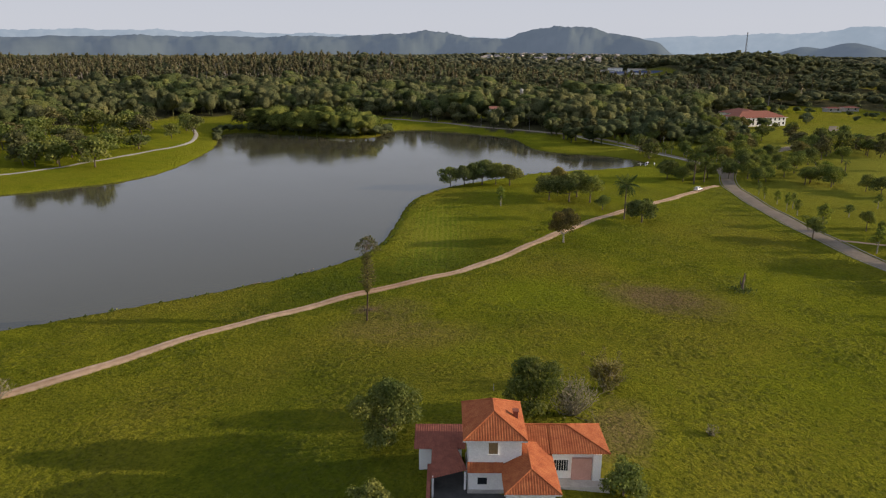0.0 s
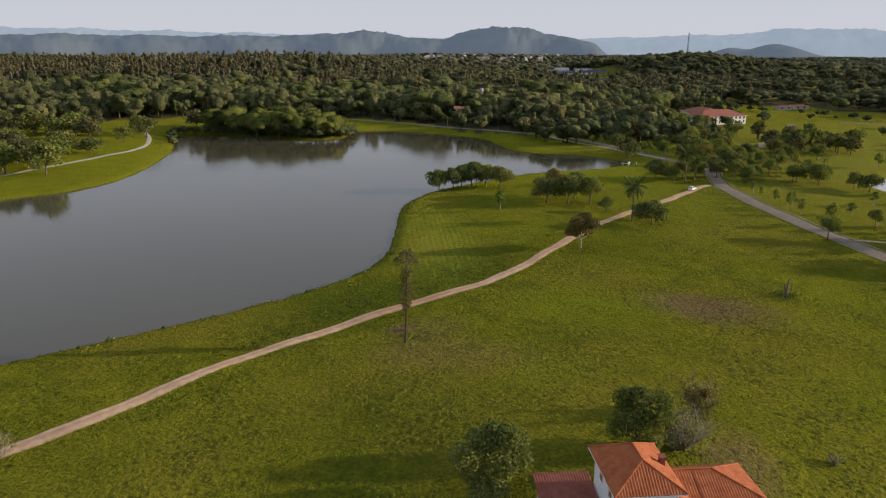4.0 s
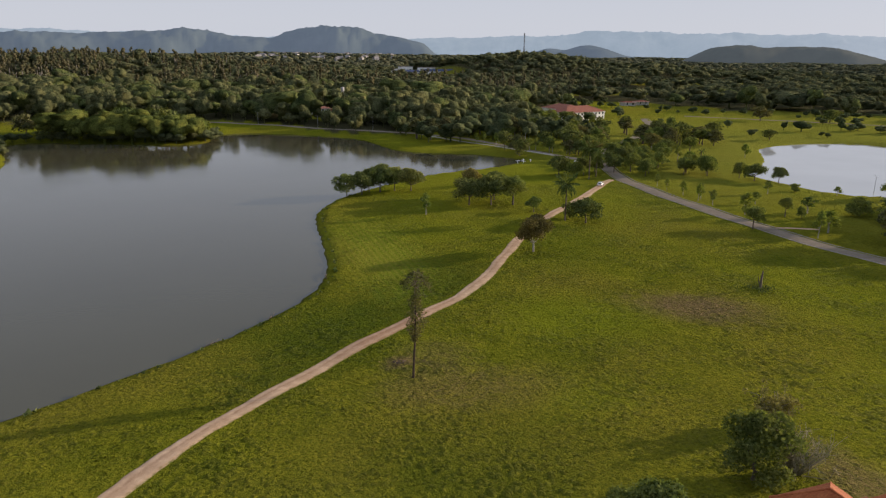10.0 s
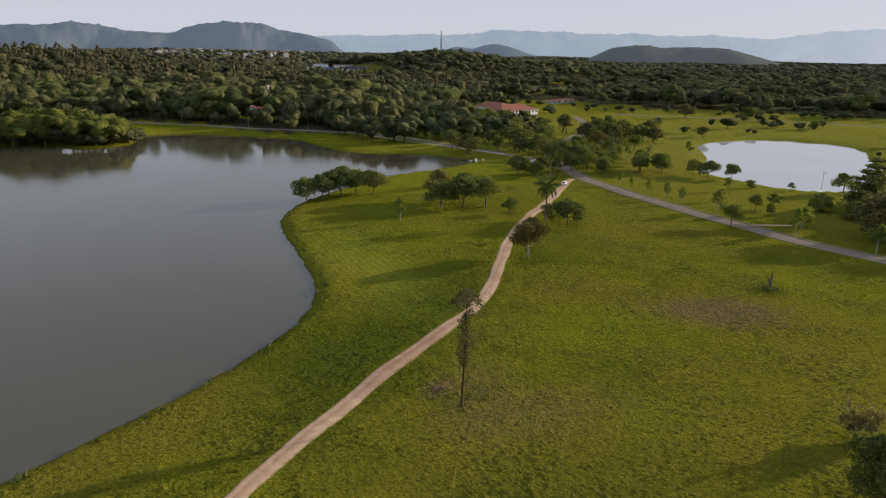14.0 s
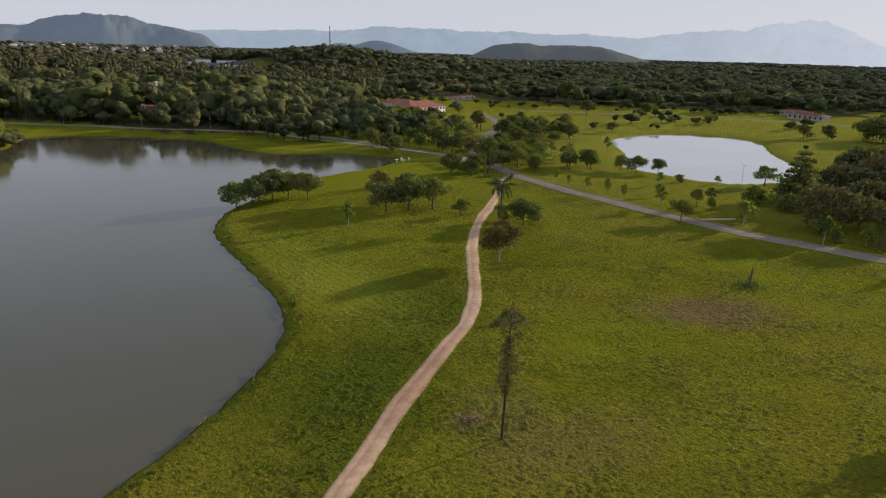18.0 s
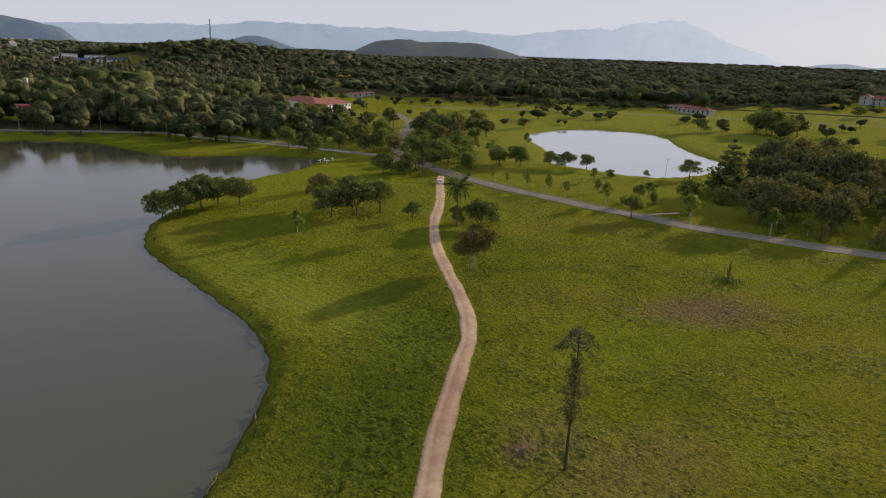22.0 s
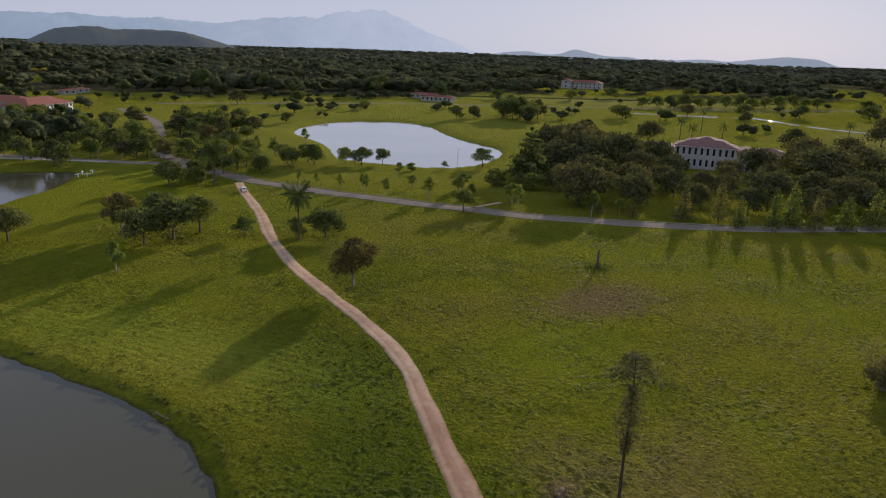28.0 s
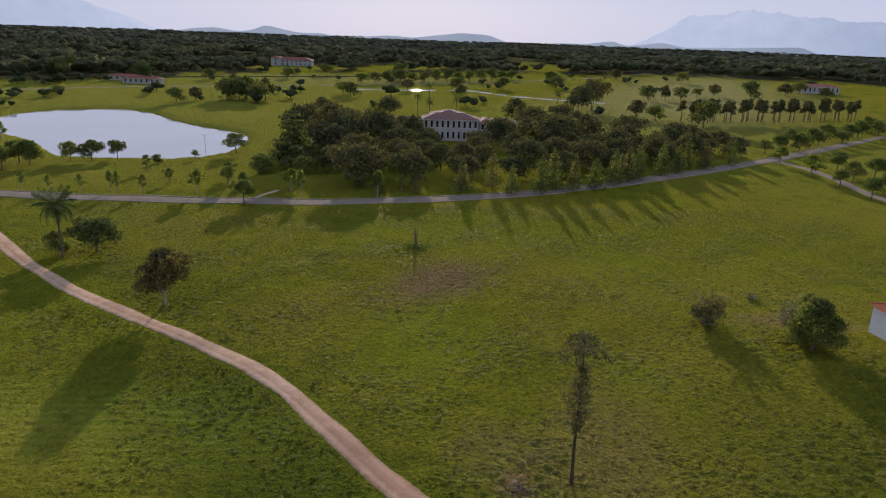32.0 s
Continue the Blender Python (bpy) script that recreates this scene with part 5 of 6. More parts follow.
# saplings in a row beside the shore path
for i in range(16):
    f = i / 15
    stand("w", (young_a, young_b)[i % 2], 112 + 42 * f + (i % 3), 262 - 74 * f + 3 * (i % 2), 5.4 + 1.6 * ((i * 7) % 5) / 5, 3.6, "thin young tree beside the shore path", group="shore path saplings")

# the far left shore and the wooded point
for x, y, h, w, k in ((-170, 182, 11, 14, far_a), (-160, 184, 12, 15, far_c), (-156, 197, 12, 15, far_b), (-154, 216, 11, 16, far_c), (-160, 240, 11, 14, far_a), (-167, 290, 12, 17, far_b), (-146, 282, 8.6, 12, far_c), (-141, 306, 12, 15, far_a), (-178, 186, 15, 15, far_b), (-180, 304, 13, 18, far_c), (-203, 304, 14, 19, far_a), (-228, 304, 14, 19, far_b), (-150, 318, 11, 13, far_c), (-185, 210, 12, 16, far_c), (-200, 230, 12, 16, far_a), (-215, 200, 12, 16, far_b), (-235, 225, 13, 18, far_a), (-195, 255, 9, 12, far_b), (-220, 270, 12, 16, far_c), (-250, 260, 13, 17, far_b), (-240, 180, 12, 16, far_a), (-265, 210, 13, 18, far_c), (-280, 240, 13, 18, far_a), (-300, 190, 13, 17, far_b), (-270, 165, 12, 15, far_c)):
    stand("l", k, x, y, h, w, "broad green tree on the wooded far shore", group="far shore trees")
rng = random.Random(17)
for i in range(64):
    x, y = rng.uniform(-330, -142), rng.uniform(165, 345)
    xy = np.array([[x, y]])
    if from_line(xy, LEFT_PATH)[0] < 9 or off_shore(xy)[0] < 16 or (x > -178 and 238 < y < 285):
        continue
    stand("l", (far_b, far_a, far_c)[i % 3], x, y, rng.uniform(8, 14), rng.uniform(12, 18), "broad green tree on the wooded far shore", group="far shore trees")
for x, y, h, w, k in ((-108, 334, 11, 17, far_a), (-64, 330, 14, 20, far_b), (-45, 325, 13, 18, far_a), (-82, 336, 13, 18, far_b), (-30, 330, 10, 14, far_c), (-50, 345, 14, 18, far_a), (-98, 352, 13, 18, far_c), (-122, 345, 12, 16, far_b), (-70, 352, 14, 18, far_a)):
    stand("l", k, x, y, h, w, "broad low tree overhanging the lake point", group="lake point trees")

# the grove round the white building
for x, y, h, w, k in ((148, 34, 13, 20, grove_a), (152, 17, 11, 15, grove_a), (220, 50, 18, 24, grove_b), (214, 31, 16, 22, grove_a), (176, -22, 11.6, 19, grove_a), (224, -44, 15, 28, grove_a), (177, 7, 9.3, 14, grove_b), (192, -1, 7.6, 12, grove_a), (184, -8, 8.2, 13, grove_b), (163, 53, 6, 8, bush_a), (203, -54, 11, 20, grove_a), (277, -42, 13, 23, grove_a), (166, 66, 6, 9, bush_a), (160, 30, 10, 15, grove_b), (192, 45, 13, 20, grove_b), (180, 36, 12, 18, grove_a), (172, 20, 10, 14, grove_a), (196, 22, 12, 18, grove_b), (210, 12, 9, 14, grove_b), (212, -10, 7.5, 12, grove_b), (216, -24, 9, 15, grove_b), (196, -36, 10, 17, grove_a), (240, -58, 14, 22, grove_b), (222, -72, 12, 20, grove_b), (206, -80, 11, 16, grove_a), (250, -80, 13, 20, grove_a), (236, -96, 12, 18, grove_b), (222, -104, 10, 15, grove_b), (262, -60, 13, 20, grove_b), (186, 60, 9, 14, grove_b), (205, 60, 11, 17, grove_a), (236, 62, 14, 22, grove_b), (248, 46, 13, 20, grove_b), (262, 62, 13, 18, grove_a), (236, -118, 9, 14, grove_b), (248, -108, 10, 16, grove_a), (300, 62, 12, 18, grove_b), (318, 30, 12, 18, grove_a), (316, -40, 13, 20, grove_b), (300, -62, 12, 20, grove_b), (390, -99, 20, 24, grove_a), (380, -88, 16, 20, grove_b), (168, -34, 9, 14, grove_b), (162, -16, 8, 12, grove_a), (160, 0, 8.5, 13, grove_a), (182, -46, 11, 17, grove_a), (190, -62, 11, 16, grove_b), (176, -52, 9, 13, grove_b), (196, -76, 11, 15, grove_b), (207, -92, 11, 15, grove_a), (212, -64, 12, 18, grove_a), (216, -40, 12, 18, grove_b), (238, -32, 12, 17, grove_b), (231, -24, 10, 14, grove_a), (240, 22, 11, 15, grove_b), (246, 30, 11, 15, grove_a), (236, 34, 13, 18, grove_b), (228, 22, 10, 15, grove_a), (206, 42, 15, 22, grove_a), (230, 62, 16, 24, grove_a), (198, 52, 13, 19, grove_b), (226, -90, 11, 16, grove_b), (218, -116, 9, 13, grove_b), (182, 22, 10, 15, grove_b), (188, 12, 9, 13, grove_a), (168, 44, 9, 13, grove_a), (252, -44, 12, 18, grove_a), (233, -20, 12, 16, grove_a), (234, 17, 12, 15, grove_b), (226, 10, 8, 13, grove_a), (224, -10, 7.5, 12, grove_a)):
    stand("g", k, x, y, h, w, "dense dark tree in the grove round the white building", group="grove trees")
stand("g", layered, 176, 57, 20, 17, "tall dark tree with tiered branches", turn=0.3)
for x, y in ((141, 2), (146.2, -7.6), (140.5, -13), (141.5, -22), (147.9, -27), (145.5, -33), (150.5, -41), (157, -49), (162, -55), (167.5, -60), (175, -71), (181, -79), (190, -86), (190.5, -93), (199.8, -108), (138, 26), (139, 16), (144.4, 33)):
    i = int(abs(x * 3 + y * 7))
    tall = 4.8 if y > 10 else 8.5 + (i * 37 % 50) / 10
    stand("a", (fir_a, fir_b)[i % 2], x + 1.5, y, tall, 5.4 + (i % 3) if y < 10 else 4.4, "feathery young pyramid-shaped tree beside the road", group="avenue trees")
for x, y, h, w in ((182.5, -129, 8, 9), (171, -137.5, 8, 9), (154.5, -139, 7.6, 8), (206, -129, 7.4, 8), (163, -128, 6.5, 7), (145, -127.5, 7, 8), (132, -139, 7, 8), (190, -143, 8, 9), (178, -150, 8, 9), (160, -150, 8, 10), (140, -152, 8, 10)):
    stand("e", (spread_a, spread_c, young_a)[int(x) % 3], x, y, h, w, "leafy roadside tree at the lawn corner", group="corner trees")
for x, y, h, w, k in ((316.8, -143.3, 14.8, 17, far_a), (342.8, -125, 8.9, 14, far_c), (358, -118.5, 10.2, 14.6, far_b), (466, -161.5, 11.4, 15.6, far_a), (471, -176, 11.5, 10.5, far_b), (475, -190, 10.3, 13.3, far_a), (512, -217, 7, 11, far_c), (518, -234, 9.7, 14, far_b), (479.5, -246.5, 15.6, 16, far_a), (542, -307, 10.2, 18, far_b), (562, -330, 10, 16, far_c), (585, -352, 11, 18, far_a), (520, -330, 9, 14, far_b), (440, 60, 10, 16, far_a), (455, 66, 9, 14, far_c), (500, 20, 9, 14, far_b), (520, -20, 10, 16, far_a), (540, -60, 10, 16, far_c), (470, -20, 8, 12, far_b), (560, -110, 10, 16, far_a), (610, 30, 10, 16, far_b), (640, -120, 10, 18, far_c), (650, 100, 11, 18, far_a), (690, -200, 11, 18, far_b), (660, -260, 11, 18, far_c), (700, 30, 12, 20, far_a), (600, 130, 10, 16, far_c), (560, 190, 9, 14, far_a)):
    stand("f", k, x, y, h, w, "dark lone tree on the far fields", group="far field trees")
for i in range(44):
    f = (i // 2) / 21
    stand("o", slim_a, 336 + 30 * f + 7 * (i % 2) + (i * 13 % 5) * 0.5, -144 - 118 * f + (i * 7 % 4), 10.5 + (i * 7 % 5) * 0.7, 6.0, "slender tree in a straight planted row", group="planted row")
for i in range(16):
    stand("e", (spread_a, spread_c, far_c)[i % 3], 232 + 5.2 * i + 3 * (i % 2), -136 - 6.5 * i - 4 * (i % 3), 6 + (i * 5 % 4), 9 + i % 3, "leafy roadside tree at the lawn corner", group="corner trees")
for i in range(14):
    stand("o", (far_c, far_a)[i % 2], 560 + 7 * i, 60 - 11 * i, 9 + i % 4, 14, "dark tree along a distant field lane", group="lane trees")
for i, (x, y) in enumerate(((300, 8), (306, -6), (311, 14), (330, -64), (344, -88), (372, 30), (386, 6))):
    palm(x, y, 13 + (i * 5 % 4), 3.6, 50 + i, "tall palm near the white building", "courtyard palms", 15)

# loose trees and hedge rows over the fields beyond the pond
rng = random.Random(71)
spots = []
while len(spots) < 130:
    az, r = radians(rng.uniform(33, 112)), rng.uniform(380, 760)
    x, y = r * math.sin(az) - 20, r * math.cos(az)
    xy = np.array([[x, y]])
    clump = math.sin(x * 0.021 + 2 * math.sin(y * 0.013)) * math.sin(y * 0.024 + 1.0)
    if clump < 0.1 and rng.random() < 0.8 or from_line(xy, FAR_ROAD)[0] < 6 or off_shore(xy)[0] < 12 or (228 < x < 300 and abs(y) < 40) or (485 < x < 540 and 195 < y < 270):
        continue
    spots.append((x, y))
for row in (smooth_line([(330, 400), (400, 360), (470, 300), (530, 220)], 9.0), smooth_line([(410, 470), (520, 420), (600, 330), (680, 200)], 11.0), smooth_line([(345, 420), (300, 470), (260, 510)], 10.0)):
    spots += [(x + rng.uniform(-4, 4), y + rng.uniform(-4, 4)) for x, y in row if rng.random() < 0.8]
grown(spots, 3, 8.5, 1.35, "dark trees and hedge rows over the far fields", 93)


# ---------- roofs and walls ----------
def tiled_face(e0, e1, t0, t1, pitch=0.24, bulge=0.06):
    """One roof slope of tile courses that run up from the eave e0-e1 to the top t0-t1, clipped by its hips: verts, quads."""
    e0, e1, t0, t1 = (np.array(p, float) for p in (e0, e1, t0, t1))
    a = unit(e1 - e0)
    ln = np.linalg.norm(e1 - e0)
    up0 = t0 - e0
    b = unit(up0 - a * (up0 @ a) if np.linalg.norm(up0 - a * (up0 @ a)) > 1e-6 else t1 - e1)
    nrm = np.cross(a, b)
    if nrm[2] < 0:
        nrm = -nrm
    pa, pb = (t0 - e0) @ a, (t1 - e0) @ a
    hh = (t0 - e0) @ b
    n = max(2, int(ln / pitch))
    s = np.linspace(0, ln, n * 4 + 1)
    xs, hs = [0.0, pa, pb, ln], [0.0, hh, (t1 - e0) @ b, 0.0]
    if pa <= 1e-6:
        xs, hs = xs[1:], hs[1:]
    if pb >= ln - 1e-6:
        xs, hs = xs[:-1], hs[:-1]
    top = np.interp(s, xs, hs)
    wave = np.tile([0.0, 0.75, 1.0, 0.75], n + 1)[: len(s)] * bulge
    rows = 6
    v = np.stack([e0 + a * s[:, None] + b * (top * k / rows)[:, None] + nrm * (wave + 0.025 * (k % 2))[:, None] for k in range(rows + 1)], 0)
    m = len(s)
    i, j = np.meshgrid(np.arange(rows), np.arange(m - 1), indexing="ij")
    f = np.stack([i * m + j, i * m + j + 1, (i + 1) * m + j + 1, (i + 1) * m + j], -1).reshape(-1, 4)
    return v.reshape(-1, 3), f


def slope(parent, mat, e0, e1, t0, t1, fine=True, label=""):
    v, f = tiled_face(e0, e1, t0, t1, 0.3 if fine else 1.1, 0.07 if fine else 0.12)
    return child("roof_slope", mesh_of("roof_slope", v, f, mat), parent, label)


def ridge_cap(parent, mat, p, q, r=0.13):
    v, f = tube(np.linspace(p, q, 6) + np.array([0, 0, 0.05]), [r] * 6, 7)
    return child("ridge_cap", mesh_of("ridge_cap", v, f, mat, True), parent)


def hip_roof(parent, x0, x1, y0, y1, z, rise, mats, fine=True, along="y", inset=None):
    """Four slopes over a rectangle, with ridge and hip caps. mats: south, east, north, west."""
    if inset is None:
        inset = min(x1 - x0, y1 - y0) / 2
    if along == "y":
        c = (x0 + x1) / 2
        a, b = (c, y0 + inset, z + rise), (c, y1 - inset, z + rise)
        tops = ((a, a), (a, b), (b, b), (b, a))
    else:
        c = (y0 + y1) / 2
        a, b = (x0 + inset, c, z + rise), (x1 - inset, c, z + rise)
        tops = ((a, b), (b, b), (b, a), (a, a))
    cn = [(x0, y0, z), (x1, y0, z), (x1, y1, z), (x0, y1, z)]
    for k in range(4):
        slope(parent, mats[k], cn[k], cn[(k + 1) % 4], *tops[k], fine)
    if fine:
        ridge_cap(parent, mats[0], a, b)
        for p, q in ((cn[0], a), (cn[1], a if along == "y" else b), (cn[2], b), (cn[3], b if along == "y" else a)):
            ridge_cap(parent, mats[0], p, q, 0.11)
    bm = box(bmesh.new(), x0, x1, y0, y1, z - 0.16, z - 0.03)
    part("eave_board", bm, WHITE_WALL, parent)


def window(parent, x, y, z, w, h, face, deep=0.12, mat=None, lite=False):
    """A framed window set in a wall; face: which way it looks (s, n, e, w)."""
    root = new("window")
    root.parent = parent
    q = w / 2
    box_part("pane", (-q, q, -0.02, 0.02, 0, h), mat or GLASS, root)
    if not lite:
        for nm, b in (("jamb", (-q - 0.08, -q, -0.1, 0.06, -0.05, h + 0.08)), ("jamb", (q, q + 0.08, -0.1, 0.06, -0.05, h + 0.08)), ("lintel", (-q - 0.08, q + 0.08, -0.1, 0.06, h, h + 0.09)), ("window_sill", (-q - 0.14, q + 0.14, -0.16, 0.06, -0.12, 0.0))):
            box_part(nm, b, WHITE_WALL, root, 0.01)
    else:
        box_part("window_sill", (-q - 0.1, q + 0.1, -0.14, 0.04, -0.12, 0.0), WHITE_WALL, root)
    root.matrix_basis = pose(x, y, z, 0, 0, {"s": 0, "e": 90, "n": 180, "w": -90}[face])
    return root


# ---------- the house ----------
Z0 = 2.85
HOUSE_AT, HOUSE_SIZE = (-0.248, -3.128, 1.317), 0.975
house = new("house")
tagged(house, "white two-storey house with orange clay tile roofs", "house")
for nm, b, mat in (("wall", (19.3, 25.4, -60.7, -52.9, Z0 - 1.0, 10.15), WHITE_WALL), ("wall", (25.4, 35.4, -58.0, -52.6, Z0 - 1.2, 6.9), WHITE_WALL),
                   ("wall", (23.6, 28.7, -65.6, -58.0, Z0 - 1.2, 6.5), WHITE_WALL), ("plinth", (19.15, 25.5, -60.85, -52.8, Z0 - 1.0, Z0 + 0.5), GREY_WALL),
                   ("porch_wall", (31.8, 34.2, -58.35, -58.02, Z0 - 1.0, 6.0), PINK_WALL), ("porch_pier", (34.3, 35.3, -58.5, -58.02, Z0 - 1.0, 6.6), WHITE_WALL),
                   ("porch_floor", (29.0, 36.2, -59.8, -58.0, Z0 - 1.2, Z0 + 0.25), GREY_WALL)):
    box_part(nm, b, mat, house, 0.02)
hip_roof(house, 18.6, 26.0, -61.4, -52.3, 10.2, 2.1, (TILE, TILE, TILE, TILE), inset=3.0)
hip_roof(house, 23.0, 29.3, -66.3, -56.2, 6.6, 1.7, (TILE, TILE, TILE, TILE), inset=2.3)
slope(house, TILE, (29.0, -58.9, 6.95), (36.2, -58.9, 6.95), (26.5, -55.1, 8.7), (31.4, -55.1, 8.7))
slope(house, TILE, (26.0, -58.9, 6.95), (29.3, -58.9, 6.95), (26.0, -55.1, 8.7), (29.3, -55.1, 8.7))
slope(house, TILE, (36.2, -58.9, 6.95), (36.2, -52.0, 6.95), (31.4, -55.1, 8.7), (31.4, -55.1, 8.7))
slope(house, TILE, (36.2, -52.0, 6.95), (26.0, -52.0, 6.95), (31.4, -55.1, 8.7), (26.0, -55.1, 8.7))
for p, q in (((26.0, -55.1, 8.7), (31.4, -55.1, 8.7)), ((36.2, -58.9, 6.95), (31.4, -55.1, 8.7)), ((36.2, -52.0, 6.95), (31.4, -55.1, 8.7))):
    ridge_cap(house, TILE, p, q)
slope(house, TILE, (19.1, -62.0, 6.4), (23.3, -62.0, 6.4), (19.1, -60.7, 7.0), (23.3, -60.7, 7.0))
window(house, 22.1, -60.74, 8.15, 1.05, 1.5, "s", mat=WOOD)
window(house, 20.9, -60.74, 4.1, 1.1, 0.95, "s")
window(house, 19.26, -58.5, 8.0, 1.0, 1.4, "w", mat=WOOD)
window(house, 19.26, -55.5, 8.0, 1.0, 1.4, "w", mat=WOOD)
window(house, 30.3, -58.04, 4.2, 2.1, 1.5, "s")
for k in range(7):
    box_part("window_bar", (29.3 + 0.3 * k, 29.34 + 0.3 * k, -58.2, -58.15, 4.2, 5.7), WHITE_WALL, house)
window(house, 28.74, -62.0, 4.2, 1.4, 1.2, "e")
window(house, 26.0, -65.64, 4.2, 1.5, 1.2, "s")
box_part("chimney", (24.7, 25.25, -57.2, -56.6, 10.2, 11.6), TILE_OLD, house, 0.03)
box_part("chimney_cap", (24.6, 25.35, -57.3, -56.5, 11.6, 11.72), TILE_OLD, house, 0.02)
v, q = tube([(22.6, -52.6, 12.0), (22.6, -52.6, 13.0)], [0.03, 0.03], 6)
child("aerial_mast", mesh_of("aerial_mast", v, q, STEEL), house)

garage = new("outbuilding")
tagged(garage, "low outbuilding with dark weathered tile roof", "outbuilding")
box_part("wall", (13.3, 18.6, -55.4, -51.9, Z0 - 1.2, 5.8), WHITE_WALL, garage, 0.02)
slope(garage, TILE_OLD, (12.7, -56.0, 5.75), (19.1, -56.0, 5.75), (12.7, -51.3, 6.5), (19.1, -51.3, 6.5))
slope(garage, TILE_OLD, (14.9, -61.4, 5.2), (19.2, -60.2, 5.6), (14.9, -56.0, 5.8), (19.2, -56.0, 5.8))
for x, y in ((15.1, -61.0), (18.9, -60.0), (15.1, -58.4)):
    box_part("post", (x - 0.12, x + 0.12, y - 0.12, y + 0.12, Z0 - 1.0, 5.3), WHITE_WALL, garage, 0.02)
yard = box_part("yard", (15.2, 24.0, -68.0, -55.6, Z0 - 1.5, Z0 + 0.06), YARD, None)
tagged(yard, "dark paved yard beside the house", "yard", kind="structure")
wall = new("garden_wall")
for k in range(7):
    box_part("wall_panel", (14.5, 14.8, -57.8 - 1.7 * (k + 1) + 0.02, -57.8 - 1.7 * k, Z0 - 1.5, Z0 + 1.9), WHITE_WALL if k % 3 else GREY_WALL, wall, 0.01)
    box_part("coping", (14.42, 14.88, -57.8 - 1.7 * (k + 1) + 0.01, -57.8 - 1.7 * k - 0.01, Z0 + 1.9, Z0 + 2.05), TILE_OLD, wall, 0.02)
tagged(wall, "stained white garden wall with clay coping", "wall")
# the house group stands on its mound
for ob in (house, garage, yard, wall):
    ob.matrix_basis = Matrix.LocRotScale(HOUSE_AT, None, (HOUSE_SIZE,) * 3)

# ---------- the white institutional building ----------
inst = new("institute")
tagged(inst, "long white two-storey building with clay tile roofs", "building")


def block(parent, x0, x1, y0, y1, h, rise, along, roof=TILE_FAR, wall=WHITE_WALL, faces="", floors=2, gap=2.7, wide=1.25):
    z = lay((x0 + x1) / 2, (y0 + y1) / 2)
    box_part("wall", (x0, x1, y0, y1, z - 1.5, z + h), wall, parent, 0.03)
    hip_roof(parent, x0 - 0.8, x1 + 0.8, y0 - 0.8, y1 + 0.8, z + h + 0.05, rise, (roof,) * 4, False, along)
    fh = h / floors
    for c in faces:
        lo, hi = (x0, x1) if c in "sn" else (y0, y1)
        n = max(1, int((hi - lo - 1.2) / gap))
        for k in range(n):
            u = lo + (hi - lo) * (k + 0.5) / n
            for fl in range(floors):
                zz = z + fl * fh + fh * 0.28
                px, py = {"s": (u, y0 - 0.03), "n": (u, y1 + 0.03), "e": (x1 + 0.03, u), "w": (x0 - 0.03, u)}[c]
                window(parent, px, py, zz, wide, fh * 0.6, c, lite=True)


block(inst, 244, 256, -12, 12, 9.4, 2.3, "y", TILE_BROWN, SHADED_WALL, faces="ws", gap=2.1, wide=0.95)
block(inst, 251, 261, 13, 27, 7.4, 1.8, "y", TILE_BROWN, SHADED_WALL, faces="w", gap=2.1, wide=0.95)
block(inst, 248, 262, -19, -12.8, 7.8, 1.6, "x", TILE_BROWN, SHADED_WALL, faces="ws", gap=2.1, wide=0.95)
block(inst, 263, 273, -32, -18, 6.4, 1.8, "y", TILE_BROWN, SHADED_WALL, faces="w", gap=2.1, wide=0.95)
block(inst, 257, 275, -8, 8, 9.0, 2.6, "x", TILE_BROWN, SHADED_WALL)

# ---------- other buildings ----------
red_roof = new("park_building")
tagged(red_roof, "white building with a broad red tile roof", "building")
block(red_roof, 214, 252, 360, 378, 5.6, 4.0, "x", TILE_RED, WHITE_WALL, faces="se", floors=2, gap=3.2)
block(red_roof, 234, 252, 379, 410, 5.6, 3.4, "y", TILE_RED, faces="e", floors=2, gap=3.2)
red_roof.matrix_basis = Matrix.Translation((233, 369, 0)) @ Matrix.Rotation(radians(14), 4, "Z") @ Matrix.Translation((-233, -369, 0))
small_red = new("small_house")
tagged(small_red, "small house with white band and red painted wall", "house")
block(small_red, 44, 62, 438, 450, 4.2, 1.5, "x", TILE_FAR, faces="s", floors=1, gap=3)
box_part("annex", (62.2, 68, 434, 444, lay(65, 439) - 1, lay(65, 439) + 4.0), RED_WALL, small_red, 0.03)
tank = new("water_tower")
zt = lay(81, 487)
for dx, dy in ((-1.6, -1.6), (1.6, -1.6), (1.6, 1.6), (-1.6, 1.6)):
    box_part("leg", (dx - 0.2, dx + 0.2, dy - 0.2, dy + 0.2, -1, 14.4), GREY_WALL, tank)
v, q = tube([(0, 0, 14.0), (0, 0, 14.02), (0, 0, 17.6), (0, 0, 17.9)], [0.05, 2.4, 2.4, 0.1], 14)
child("tank", mesh_of("tank", v, q, GREY_WALL, True), tank)
tank.matrix_basis = Matrix.LocRotScale((81, 487, zt), None, (0.6, 0.6, 0.95))
tagged(tank, "small white water tower above the trees", "water tower")
lodge = new("field_lodge")
tagged(lodge, "long low building with a grey roof in the fields", "building")
block(lodge, 496, 506, 210, 238, 3.8, 1.5, "y", TILE_OLD, GREY_WALL, "w", 1, 3.5)
block(lodge, 520, 530, 236, 258, 3.6, 1.4, "y", TILE_OLD, GREY_WALL, "w", 1, 3.5)
mansion = new("mansion")
tagged(mansion, "distant pale mansion with red roof at the wood edge", "building")
